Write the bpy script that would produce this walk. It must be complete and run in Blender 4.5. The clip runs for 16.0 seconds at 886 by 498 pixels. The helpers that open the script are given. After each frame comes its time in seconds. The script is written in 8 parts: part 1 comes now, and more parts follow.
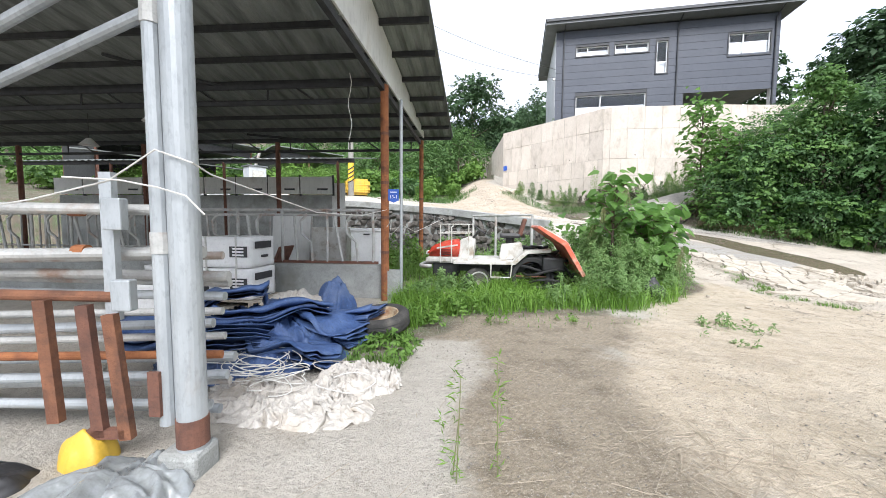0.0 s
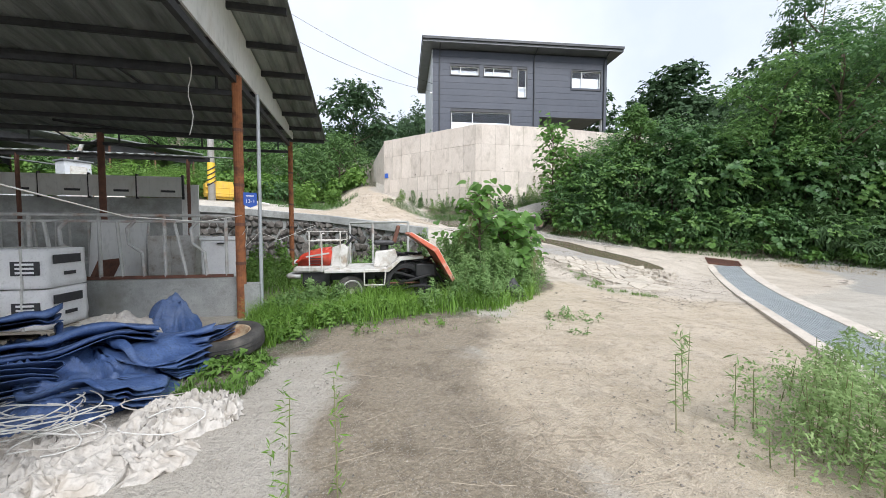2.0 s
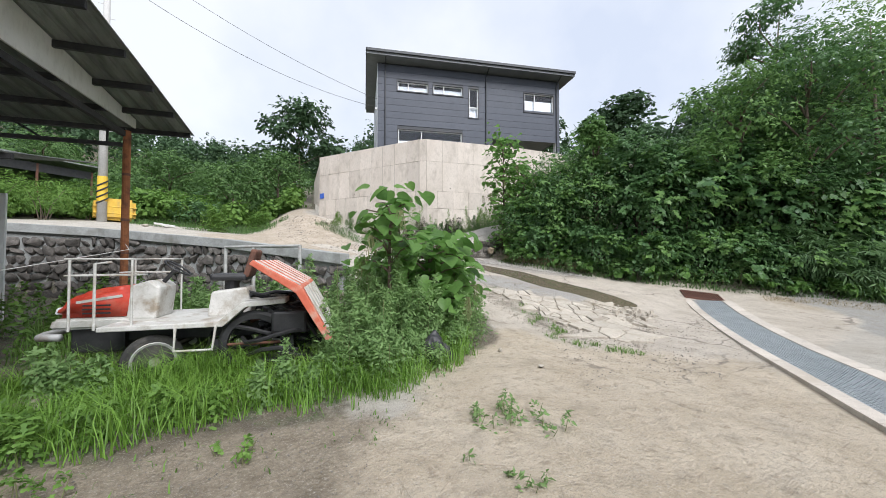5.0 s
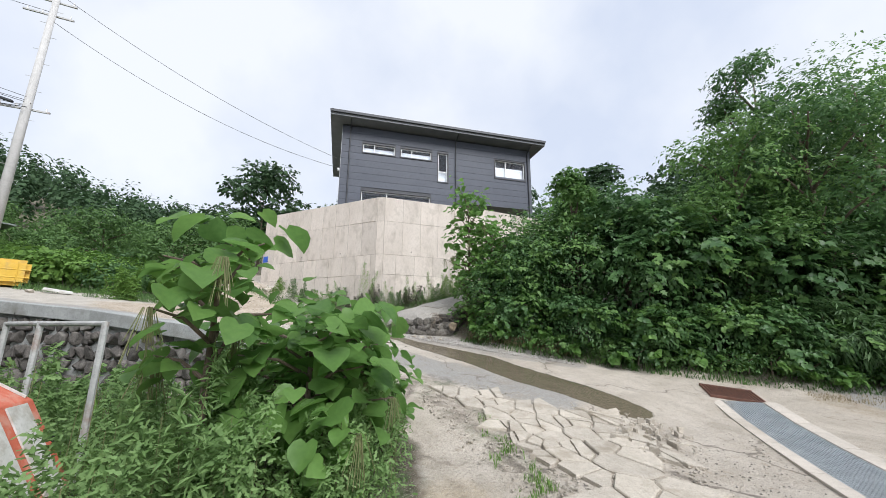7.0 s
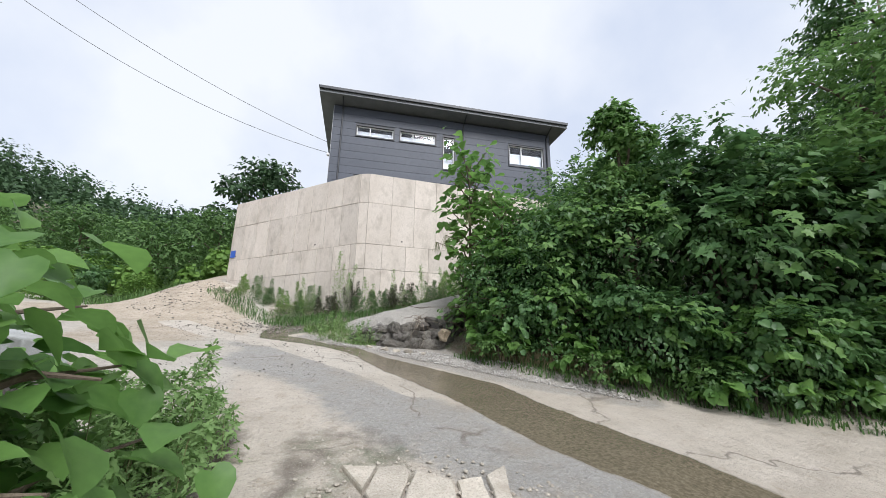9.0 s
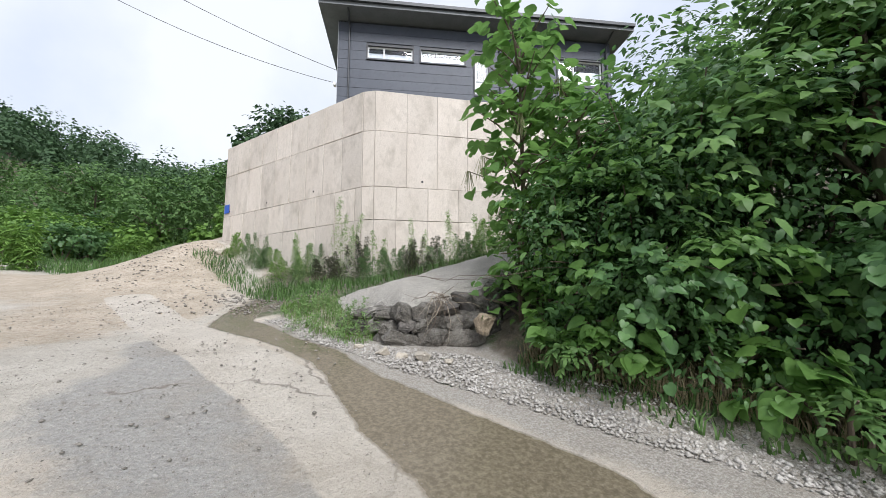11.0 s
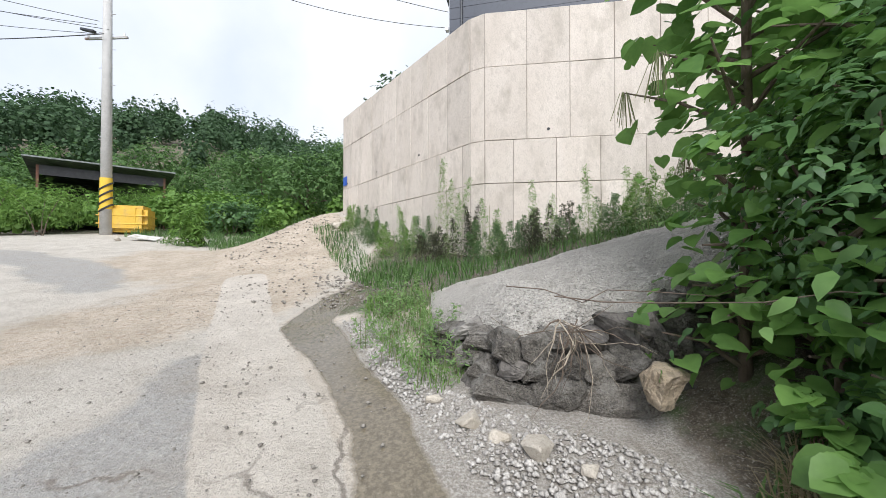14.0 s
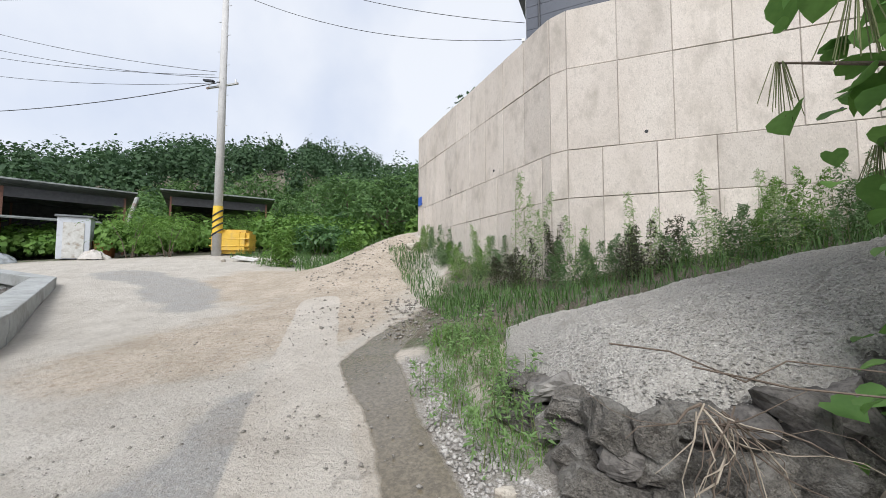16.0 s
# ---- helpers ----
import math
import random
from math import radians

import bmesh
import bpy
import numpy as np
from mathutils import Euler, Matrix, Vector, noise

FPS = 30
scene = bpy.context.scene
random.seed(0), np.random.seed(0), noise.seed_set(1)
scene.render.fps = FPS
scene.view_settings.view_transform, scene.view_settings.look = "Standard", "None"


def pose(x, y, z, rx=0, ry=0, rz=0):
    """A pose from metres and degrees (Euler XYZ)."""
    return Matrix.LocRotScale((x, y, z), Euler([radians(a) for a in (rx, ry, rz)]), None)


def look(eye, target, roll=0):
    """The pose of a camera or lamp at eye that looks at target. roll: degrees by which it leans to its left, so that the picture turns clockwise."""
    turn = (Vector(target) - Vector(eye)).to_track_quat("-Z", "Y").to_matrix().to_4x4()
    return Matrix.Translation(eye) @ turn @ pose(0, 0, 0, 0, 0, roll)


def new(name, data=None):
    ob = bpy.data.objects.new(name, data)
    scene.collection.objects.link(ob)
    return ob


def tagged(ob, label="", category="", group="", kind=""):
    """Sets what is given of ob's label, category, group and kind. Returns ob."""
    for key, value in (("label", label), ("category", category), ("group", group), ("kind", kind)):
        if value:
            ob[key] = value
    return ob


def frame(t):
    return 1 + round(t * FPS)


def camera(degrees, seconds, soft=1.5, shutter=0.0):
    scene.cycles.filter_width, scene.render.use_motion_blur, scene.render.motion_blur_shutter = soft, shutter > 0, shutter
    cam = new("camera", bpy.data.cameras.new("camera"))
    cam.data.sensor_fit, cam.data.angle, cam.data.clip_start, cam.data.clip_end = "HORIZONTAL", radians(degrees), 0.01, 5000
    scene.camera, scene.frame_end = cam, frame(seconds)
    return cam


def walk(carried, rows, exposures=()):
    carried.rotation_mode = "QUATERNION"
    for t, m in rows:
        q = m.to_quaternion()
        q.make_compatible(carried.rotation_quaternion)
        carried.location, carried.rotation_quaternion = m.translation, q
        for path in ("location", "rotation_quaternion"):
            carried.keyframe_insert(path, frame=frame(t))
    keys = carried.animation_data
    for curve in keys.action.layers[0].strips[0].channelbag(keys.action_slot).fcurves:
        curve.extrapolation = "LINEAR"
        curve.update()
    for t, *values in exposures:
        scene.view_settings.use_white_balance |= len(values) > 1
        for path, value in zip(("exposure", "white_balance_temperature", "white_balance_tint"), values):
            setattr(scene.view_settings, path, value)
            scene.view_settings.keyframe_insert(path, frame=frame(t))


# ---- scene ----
cam = camera(100.4, 16.0, soft=0.8)
PATH = [
    (0, (0.259, -1.67, 1.38), (0.21, 0.325, 1.239), 0.4),
    (0.5, (0.427, -1.805, 1.308), (0.671, 0.174, 1.147), 0.2),
    (1, (0.388, -1.584, 1.37), (0.883, 0.349, 1.236), -0.1),
    (1.5, (0.412, -1.604, 1.382), (0.917, 0.327, 1.26), -0.1),
    (2, (0.531, -1.627, 1.368), (1.082, 0.293, 1.27), 0.1),
    (2.5, (0.749, -1.498, 1.343), (1.382, 0.398, 1.28), -0.2),
    (3, (0.938, -1.3, 1.282), (1.594, 0.589, 1.237), -0.3),
    (3.2, (0.988, -1.191, 1.241), (1.66, 0.692, 1.18), -0.5),
    (5.3, (2.519, 0.871, 1.375), (3.294, 2.711, 1.493), 0.1),
    (5.5, (2.691, 1.051, 1.38), (3.486, 2.875, 1.583), -0.1),
    (6, (3.083, 1.633, 1.413), (3.915, 3.416, 1.77), 0.0),
    (6.5, (3.542, 2.154, 1.491), (4.42, 3.91, 1.876), -0.3),
    (7, (3.958, 2.642, 1.544), (4.795, 4.406, 1.975), 0.3),
    (7.5, (4.458, 3.398, 1.589), (5.34, 5.14, 2.021), -0.0),
    (8, (5.05, 4.247, 1.518), (5.896, 5.998, 1.987), 0.3),
    (8.5, (5.653, 5.147, 1.528), (6.503, 6.894, 2.002), 0.1),
    (8.7, (5.809, 5.3, 1.521), (6.619, 7.063, 2.006), 0.4),
    (10.8, (7.141, 8.251, 1.969), (7.727, 10.12, 2.37), 0.1),
    (11, (7.246, 8.506, 2.04), (7.834, 10.403, 2.273), -0.2),
    (11.5, (7.401, 8.903, 2.156), (8.019, 10.805, 2.182), -0.0),
    (12, (7.508, 9.247, 2.25), (8.109, 11.154, 2.293), -0.3),
    (12.5, (7.694, 9.571, 2.311), (8.225, 11.499, 2.345), -0.1),
    (13, (7.779, 9.859, 2.37), (8.3, 11.789, 2.42), -0.1),
    (13.5, (7.807, 10.152, 2.456), (8.058, 12.135, 2.511), 0.2),
    (14, (7.813, 10.317, 2.475), (7.711, 12.314, 2.497), -0.1),
    (14.5, (7.89, 10.525, 2.504), (7.518, 12.489, 2.559), 0.0),
    (15, (7.948, 10.738, 2.55), (7.542, 12.695, 2.609), -0.0),
    (15.5, (7.875, 10.886, 2.579), (7.394, 12.826, 2.671), 0.3),
    (16, (7.811, 10.949, 2.591), (7.293, 12.877, 2.708), 0.1),
]
walk(cam, [(t, look(eye, target, roll)) for t, eye, target, roll in PATH],
     exposures=((0, 0.97), (0.5, 0.9), (1, 0.67), (2, 0.62), (3.2, 0.55), (5.3, 0.42), (8.5, 0.38), (11, 0.45), (11.6, 0.6), (13.5, 0.62), (14.5, 0.4), (16, 0.3)))

# ---- world, sun ----
world = bpy.data.worlds.new("overcast_sky")
scene.world = world
world.use_nodes = True
wn, wl = world.node_tree.nodes, world.node_tree.links
wn.clear()
w_out, w_bg = wn.new("ShaderNodeOutputWorld"), wn.new("ShaderNodeBackground")
w_sky, w_mix = wn.new("ShaderNodeTexSky"), wn.new("ShaderNodeMix")
w_co, w_no, w_ramp = wn.new("ShaderNodeTexCoord"), wn.new("ShaderNodeTexNoise"), wn.new("ShaderNodeValToRGB")
w_sky.sky_type, w_sky.sun_disc, w_sky.sun_elevation, w_sky.sun_rotation = "NISHITA", False, radians(47), radians(172)
w_no.inputs["Scale"].default_value, w_no.inputs["Detail"].default_value = 2.2, 7
w_ramp.color_ramp.elements[0].position, w_ramp.color_ramp.elements[0].color = 0.36, (6.0, 6.6, 7.9, 1)
w_ramp.color_ramp.elements[1].position, w_ramp.color_ramp.elements[1].color = 0.62, (8.0, 8.3, 8.9, 1)
w_mix.data_type, w_mix.inputs["Factor"].default_value = "RGBA", 0.86
wl.new(w_co.outputs["Generated"], w_no.inputs["Vector"])
wl.new(w_no.outputs["Fac"], w_ramp.inputs["Fac"])
wl.new(w_sky.outputs["Color"], w_mix.inputs["A"])
wl.new(w_ramp.outputs["Color"], w_mix.inputs["B"])
wl.new(w_mix.outputs["Result"], w_bg.inputs["Color"])
w_bg.inputs["Strength"].default_value = 0.1
wl.new(w_bg.outputs["Background"], w_out.inputs["Surface"])
sun = new("sun", bpy.data.lights.new("sun", "SUN"))
sun.data.energy, sun.data.angle, sun.data.color = 2.85, radians(35), (0.98, 0.98, 1.0)
sun.matrix_world = look((8, -24, 32), (4, 6, 0))

# ---- helpers of this scene ----
rng = np.random.default_rng(7)


def sstep(v, a, b):
    t = np.clip((np.asarray(v, float) - a) / (b - a), 0, 1)
    return t * t * (3 - 2 * t)


def link_mesh(name, me, material, parent=None, label="", kind=""):
    if material and not me.materials:
        me.materials.append(material)
    ob = new(name, me)
    if parent:
        ob.parent = parent
    return tagged(ob, label=label, kind=kind)


def part(name, bm, material, parent=None, label="", smooth=False, bevel=0.0):
    me = bpy.data.meshes.new(name)
    bm.to_mesh(me)
    bm.free()
    if smooth:
        me.polygons.foreach_set("use_smooth", [True] * len(me.polygons))
    ob = link_mesh(name, me, material, parent, label)
    if bevel:
        mod = ob.modifiers.new("bevel", "BEVEL")
        mod.width, mod.segments, mod.limit_method = bevel, 2, "ANGLE"
    return ob


def np_mesh(name, verts, faces, smooth=False):
    me = bpy.data.meshes.new(name)
    verts, faces = np.asarray(verts, np.float32), np.asarray(faces, np.int32)
    k = faces.shape[1]
    me.vertices.add(len(verts))
    me.vertices.foreach_set("co", verts.ravel())
    me.loops.add(faces.size)
    me.loops.foreach_set("vertex_index", faces.ravel())
    me.polygons.add(len(faces))
    me.polygons.foreach_set("loop_start", np.arange(0, faces.size, k, dtype=np.int32))
    me.polygons.foreach_set("loop_total", np.full(len(faces), k, np.int32))
    if smooth:
        me.polygons.foreach_set("use_smooth", np.ones(len(faces), bool))
    me.update()
    me.validate()
    return me


def thing(name, x, y, z, rz=0, label="", category="", group="", kind="", rx=0, ry=0):
    ob = new(name)
    ob.matrix_world = pose(x, y, z, rx, ry, rz)
    return tagged(ob, label, category, group, kind)


def box(bm, sx, sy, sz, cx=0, cy=0, cz=0, rot=None):
    m = Matrix.Translation((cx, cy, cz)) @ (rot.to_matrix().to_4x4() if rot else Matrix()) @ Matrix.Diagonal((sx, sy, sz, 1))
    bmesh.ops.create_cube(bm, size=1, matrix=m)
    return bm


def bar(bm, p, q, r, seg=10, r2=None):
    p, q = Vector(p), Vector(q)
    d = q - p
    m = Matrix.Translation((p + q) / 2) @ d.to_track_quat("Z", "Y").to_matrix().to_4x4()
    bmesh.ops.create_cone(bm, cap_ends=True, segments=seg, radius1=r, radius2=r if r2 is None else r2, depth=d.length, matrix=m)
    return bm


def tube(bm, pts, r, seg=8, r_end=None):
    """A round tube along points, with mitred joints."""
    pts = [Vector(p) for p in pts]
    rings = []
    for i, p in enumerate(pts):
        d = (pts[min(i + 1, len(pts) - 1)] - pts[max(i - 1, 0)]).normalized()
        a = d.orthogonal().normalized() if i == 0 else (rings_a - d * rings_a.dot(d)).normalized()
        rings_a = a
        b = d.cross(a)
        rr = r if r_end is None else r + (r_end - r) * i / (len(pts) - 1)
        rings.append([bm.verts.new(p + (a * math.cos(2 * math.pi * k / seg) + b * math.sin(2 * math.pi * k / seg)) * rr) for k in range(seg)])
    for u, v in zip(rings, rings[1:]):
        for k in range(seg):
            bm.faces.new((u[k], u[(k + 1) % seg], v[(k + 1) % seg], v[k]))
    bm.faces.new(rings[0][::-1])
    bm.faces.new(rings[-1])
    return bm


def B():
    return bmesh.new()


def prism(bm, outline, y0, y1, axis="y"):
    """An outline in x, z drawn out from y0 to y1."""
    a = [bm.verts.new((x, y0, z)) for x, z in outline]
    b = [bm.verts.new((x, y1, z)) for x, z in outline]
    n = len(a)
    for i in range(n):
        bm.faces.new((a[i], a[(i + 1) % n], b[(i + 1) % n], b[i]))
    bm.faces.new(a[::-1])
    bm.faces.new(b)
    bmesh.ops.recalc_face_normals(bm, faces=bm.faces)
    return bm


def cut_stone(seed, sx, sy, sz, n=16):
    """An angular stone: the hull of scattered points."""
    r = random.Random(int(seed * 1000) + 17)
    bm = bmesh.new()
    for _ in range(n):
        p = Vector((r.uniform(-1, 1), r.uniform(-1, 1), r.uniform(-1, 1)))
        k = max(abs(p.x), abs(p.y), abs(p.z)) ** 0.75
        bm.verts.new((p.x / k * sx, p.y / k * sy, p.z / k * sz))
    hull = bmesh.ops.convex_hull(bm, input=bm.verts[:])
    bmesh.ops.delete(bm, geom=[g for g in set(hull["geom_interior"]) | set(hull["geom_unused"]) if isinstance(g, bmesh.types.BMVert)], context="VERTS")
    bmesh.ops.bevel(bm, geom=bm.edges[:], offset=min(sx, sy, sz) * 0.12, segments=1, affect="EDGES")
    return bm


def rough_stone(seed, sx, sy, sz, sub=2, rough=0.18):
    bm = B()
    bmesh.ops.create_icosphere(bm, subdivisions=sub, radius=1)
    for v in bm.verts:
        c = v.co.copy()
        k = max(abs(c.x), abs(c.y), abs(c.z)) ** 0.55
        n = noise.noise(c * 1.3 + Vector((seed * 7.1, seed * 3.3, 0))) * rough + noise.noise(c * 3.1 + Vector((seed * 2.1, 0, 5))) * rough * 0.4
        c = c / k * (1 + n)
        v.co = Vector((c.x * sx, c.y * sy, c.z * sz))
    return bm


# ---- materials ----
def surf(name, c1, c2, scale=4.0, rough=0.8, metal=0.0, bump=0.15, bscale=60.0, c3=None, s3=1.0, thr=0.55, soft=0.1, stretch=(1, 1, 1), rand=0.0, spec=0.5, dist=0.02, grain=0.0):
    """Two colours mixed by fine and coarse noise, a third one in stains, and a fine relief."""
    m = bpy.data.materials.new(name)
    m.use_nodes = True
    n, l = m.node_tree.nodes, m.node_tree.links
    bs = n["Principled BSDF"]
    geo, mp = n.new("ShaderNodeNewGeometry"), n.new("ShaderNodeMapping")
    mp.inputs["Scale"].default_value = stretch
    l.new(geo.outputs["Position"], mp.inputs["Vector"])

    def nz(s, detail=6):
        t = n.new("ShaderNodeTexNoise")
        t.inputs["Scale"].default_value, t.inputs["Detail"].default_value, t.inputs["Roughness"].default_value = s, detail, 0.62
        l.new(mp.outputs["Vector"], t.inputs["Vector"])
        return t

    def mix(fac, a, b):
        x = n.new("ShaderNodeMix")
        x.data_type = "RGBA"
        l.new(fac, x.inputs["Factor"])
        for sock, v in (("A", a), ("B", b)):
            if isinstance(v, tuple):
                x.inputs[sock].default_value = (*v, 1)
            else:
                l.new(v, x.inputs[sock])
        return x.outputs["Result"]

    def ramp(src, a, b):
        r = n.new("ShaderNodeMapRange")
        r.inputs["From Min"].default_value, r.inputs["From Max"].default_value = a, b
        r.clamp = True
        l.new(src, r.inputs["Value"])
        return r.outputs["Result"]

    col = mix(ramp(nz(scale).outputs["Fac"], 0.35, 0.65), c1, c2)
    dark = tuple(v * 0.8 for v in c1)
    col = mix(ramp(nz(scale * 7, 3).outputs["Fac"], 0.52, 0.85), col, dark)
    if grain:
        col = mix(ramp(nz(bscale * 1.7, 3).outputs["Fac"], 0.5, 0.74), col, tuple(v * (1 - grain) for v in c1))
        col = mix(ramp(nz(bscale * 1.1, 3).outputs["Fac"], 0.6, 0.78), col, tuple(min(0.85, v * (1 + grain * 0.7)) for v in c2))
    if c3:
        col = mix(ramp(nz(s3).outputs["Fac"], thr - soft, thr + soft), col, c3)
    if rand:
        oi, hs = n.new("ShaderNodeObjectInfo"), n.new("ShaderNodeHueSaturation")
        l.new(ramp(oi.outputs["Random"], 0, 1), hs.inputs["Fac"])
        r = n.new("ShaderNodeMapRange")
        r.inputs["To Min"].default_value, r.inputs["To Max"].default_value = 1 - rand, 1 + rand
        l.new(oi.outputs["Random"], r.inputs["Value"])
        hs.inputs["Fac"].default_value = 1
        for lk in list(hs.inputs["Fac"].links):
            l.remove(lk)
        l.new(r.outputs["Result"], hs.inputs["Value"])
        l.new(col, hs.inputs["Color"])
        col = hs.outputs["Color"]
    l.new(col, bs.inputs["Base Color"])
    bs.inputs["Roughness"].default_value, bs.inputs["Metallic"].default_value = rough, metal
    bs.inputs["Specular IOR Level"].default_value = spec
    if bump:
        bp = n.new("ShaderNodeBump")
        bp.inputs["Strength"].default_value, bp.inputs["Distance"].default_value = bump, dist
        l.new(nz(bscale, 4).outputs["Fac"], bp.inputs["Height"])
        l.new(bp.outputs["Normal"], bs.inputs["Normal"])
    return m


def leaf_mat(name, c1, c2, rough=0.45, trans=0.35):
    """A leaf: colour varied leaf by leaf, some light let through."""
    m = bpy.data.materials.new(name)
    m.use_nodes = True
    n, l = m.node_tree.nodes, m.node_tree.links
    bs, out = n["Principled BSDF"], n["Material Output"]
    geo, mx, tr, ms = n.new("ShaderNodeNewGeometry"), n.new("ShaderNodeMix"), n.new("ShaderNodeBsdfTranslucent"), n.new("ShaderNodeMixShader")
    tn = n.new("ShaderNodeTexNoise")
    tn.inputs["Scale"].default_value = 0.9
    ad = n.new("ShaderNodeMath")
    ad.operation = "MULTIPLY_ADD"
    l.new(geo.outputs["Position"], tn.inputs["Vector"])
    l.new(geo.outputs["Random Per Island"], ad.inputs[0])
    ad.inputs[1].default_value = 0.65
    sb = n.new("ShaderNodeMapRange")
    sb.inputs["From Min"].default_value, sb.inputs["From Max"].default_value, sb.inputs["To Max"].default_value = 0.3, 0.7, 0.4
    l.new(tn.outputs["Fac"], sb.inputs["Value"])
    l.new(sb.outputs["Result"], ad.inputs[2])
    mx.data_type = "RGBA"
    mx.inputs["A"].default_value, mx.inputs["B"].default_value = (*c1, 1), (*c2, 1)
    # blotches and veins within a leaf
    blotch, ad2 = n.new("ShaderNodeTexNoise"), n.new("ShaderNodeMath")
    blotch.inputs["Scale"].default_value, blotch.inputs["Detail"].default_value = 26, 5
    l.new(geo.outputs["Position"], blotch.inputs["Vector"])
    ad2.operation = "MULTIPLY_ADD"
    ad2.inputs[1].default_value = 0.7
    l.new(blotch.outputs["Fac"], ad2.inputs[0])
    off = n.new("ShaderNodeMath")
    off.operation = "SUBTRACT"
    off.inputs[1].default_value = 0.35
    l.new(ad.outputs[0], off.inputs[0])
    l.new(off.outputs[0], ad2.inputs[2])
    l.new(ad2.outputs[0], mx.inputs["Factor"])
    l.new(mx.outputs["Result"], bs.inputs["Base Color"])
    l.new(mx.outputs["Result"], tr.inputs["Color"])
    bs.inputs["Roughness"].default_value = rough
    bs.inputs["Specular IOR Level"].default_value = 0.35
    ms.inputs["Fac"].default_value = trans
    l.new(bs.outputs["BSDF"], ms.inputs[1])
    l.new(tr.outputs["BSDF"], ms.inputs[2])
    l.new(ms.outputs["Shader"], out.inputs["Surface"])
    return m


M_conc = surf("cast_concrete", (0.585, 0.52, 0.455), (0.655, 0.59, 0.525), 1.6, 0.9, bump=0.35, bscale=35, c3=(0.43, 0.38, 0.325), s3=2.6, thr=0.62, rand=0.1, stretch=(1, 1, 0.55), grain=0.22)
M_joint = surf("joint_concrete", (0.33, 0.295, 0.255), (0.42, 0.38, 0.335), 3, 0.95)
M_road = surf("road_concrete", (0.50, 0.45, 0.39), (0.60, 0.54, 0.47), 1.3, 0.9, bump=0.4, bscale=90, c3=(0.40, 0.35, 0.29), s3=1.1, thr=0.62, rand=0.06, grain=0.4)
M_slab = surf("broken_slab_concrete", (0.43, 0.385, 0.32), (0.55, 0.495, 0.42), 5, 0.95, bump=0.6, bscale=45, c3=(0.33, 0.285, 0.225), s3=4, thr=0.6, rand=0.12, dist=0.03, grain=0.35)
M_grit = surf("road_grit", (0.16, 0.145, 0.125), (0.30, 0.275, 0.24), 12, 0.95, bump=0.3)
M_bank = surf("pitted_bank_stone", (0.10, 0.09, 0.078), (0.23, 0.21, 0.18), 30, 0.95, bump=1.0, bscale=55, c3=(0.30, 0.285, 0.255), s3=6, thr=0.6, rand=0.28, dist=0.04, grain=0.55)
M_pad = surf("exposed_aggregate_concrete", (0.46, 0.43, 0.385), (0.62, 0.585, 0.53), 45.0, 0.95, bump=1.0, bscale=45, c3=(0.40, 0.37, 0.325), s3=3.0, thr=0.62, dist=0.05, grain=0.6)
M_stone = surf("field_stone", (0.075, 0.068, 0.062), (0.16, 0.145, 0.13), 9.0, 0.9, bump=0.6, bscale=22, c3=(0.27, 0.255, 0.23), s3=2.5, thr=0.64, rand=0.3, grain=0.4)
M_stone_tan = surf("tan_stone", (0.24, 0.185, 0.125), (0.37, 0.30, 0.215), 9, 0.95, bump=0.9, bscale=40, c3=(0.2, 0.17, 0.13), s3=8, thr=0.58, grain=0.4)
M_gravel = surf("crushed_gravel", (0.27, 0.25, 0.225), (0.56, 0.53, 0.49), 14, 0.9, bump=0.3, bscale=60, grain=0.3)
M_galv = surf("galvanised_steel", (0.36, 0.385, 0.405), (0.47, 0.50, 0.52), 5, 0.5, 0.35, bump=0.1, c3=(0.40, 0.36, 0.33), s3=2.2, thr=0.7, stretch=(1, 1, 0.4))
M_galv_old = surf("old_galvanised_pipe", (0.40, 0.40, 0.39), (0.55, 0.55, 0.53), 6, 0.55, 0.2, c3=(0.28, 0.15, 0.09), s3=2.6, thr=0.64)
M_rust = surf("rusty_steel", (0.27, 0.10, 0.045), (0.38, 0.15, 0.06), 9, 0.85, 0.1, bump=0.4, bscale=80, c3=(0.12, 0.05, 0.03), s3=5, thr=0.6)
M_rust_dk = surf("dark_rusty_steel", (0.12, 0.06, 0.045), (0.2, 0.09, 0.06), 9, 0.85, 0.1, bump=0.4, bscale=80)
M_rust_br = surf("brown_rusty_steel", (0.17, 0.075, 0.045), (0.26, 0.115, 0.062), 9, 0.85, 0.1, bump=0.4, bscale=80, c3=(0.10, 0.05, 0.035), s3=6, thr=0.58)
M_black = surf("dark_steel", (0.025, 0.026, 0.028), (0.05, 0.05, 0.052), 6, 0.6, 0.3)
M_roof = surf("old_roof_sheet", (0.19, 0.207, 0.20), (0.28, 0.30, 0.285), 1.2, 0.7, 0.1, c3=(0.115, 0.125, 0.12), s3=1.5, thr=0.57, stretch=(3, 0.4, 1), grain=0.2)
M_white = surf("weathered_white_sheet", (0.66, 0.66, 0.64), (0.76, 0.76, 0.74), 2, 0.6, c3=(0.52, 0.48, 0.42), s3=2, thr=0.68, stretch=(1, 1, 0.4))
M_block = surf("cement_render", (0.30, 0.31, 0.30), (0.42, 0.43, 0.42), 2.4, 0.9, bump=0.4, c3=(0.22, 0.22, 0.20), s3=1.6, thr=0.6, grain=0.35)
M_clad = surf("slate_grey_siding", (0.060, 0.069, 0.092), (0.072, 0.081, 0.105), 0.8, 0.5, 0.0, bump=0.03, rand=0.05)
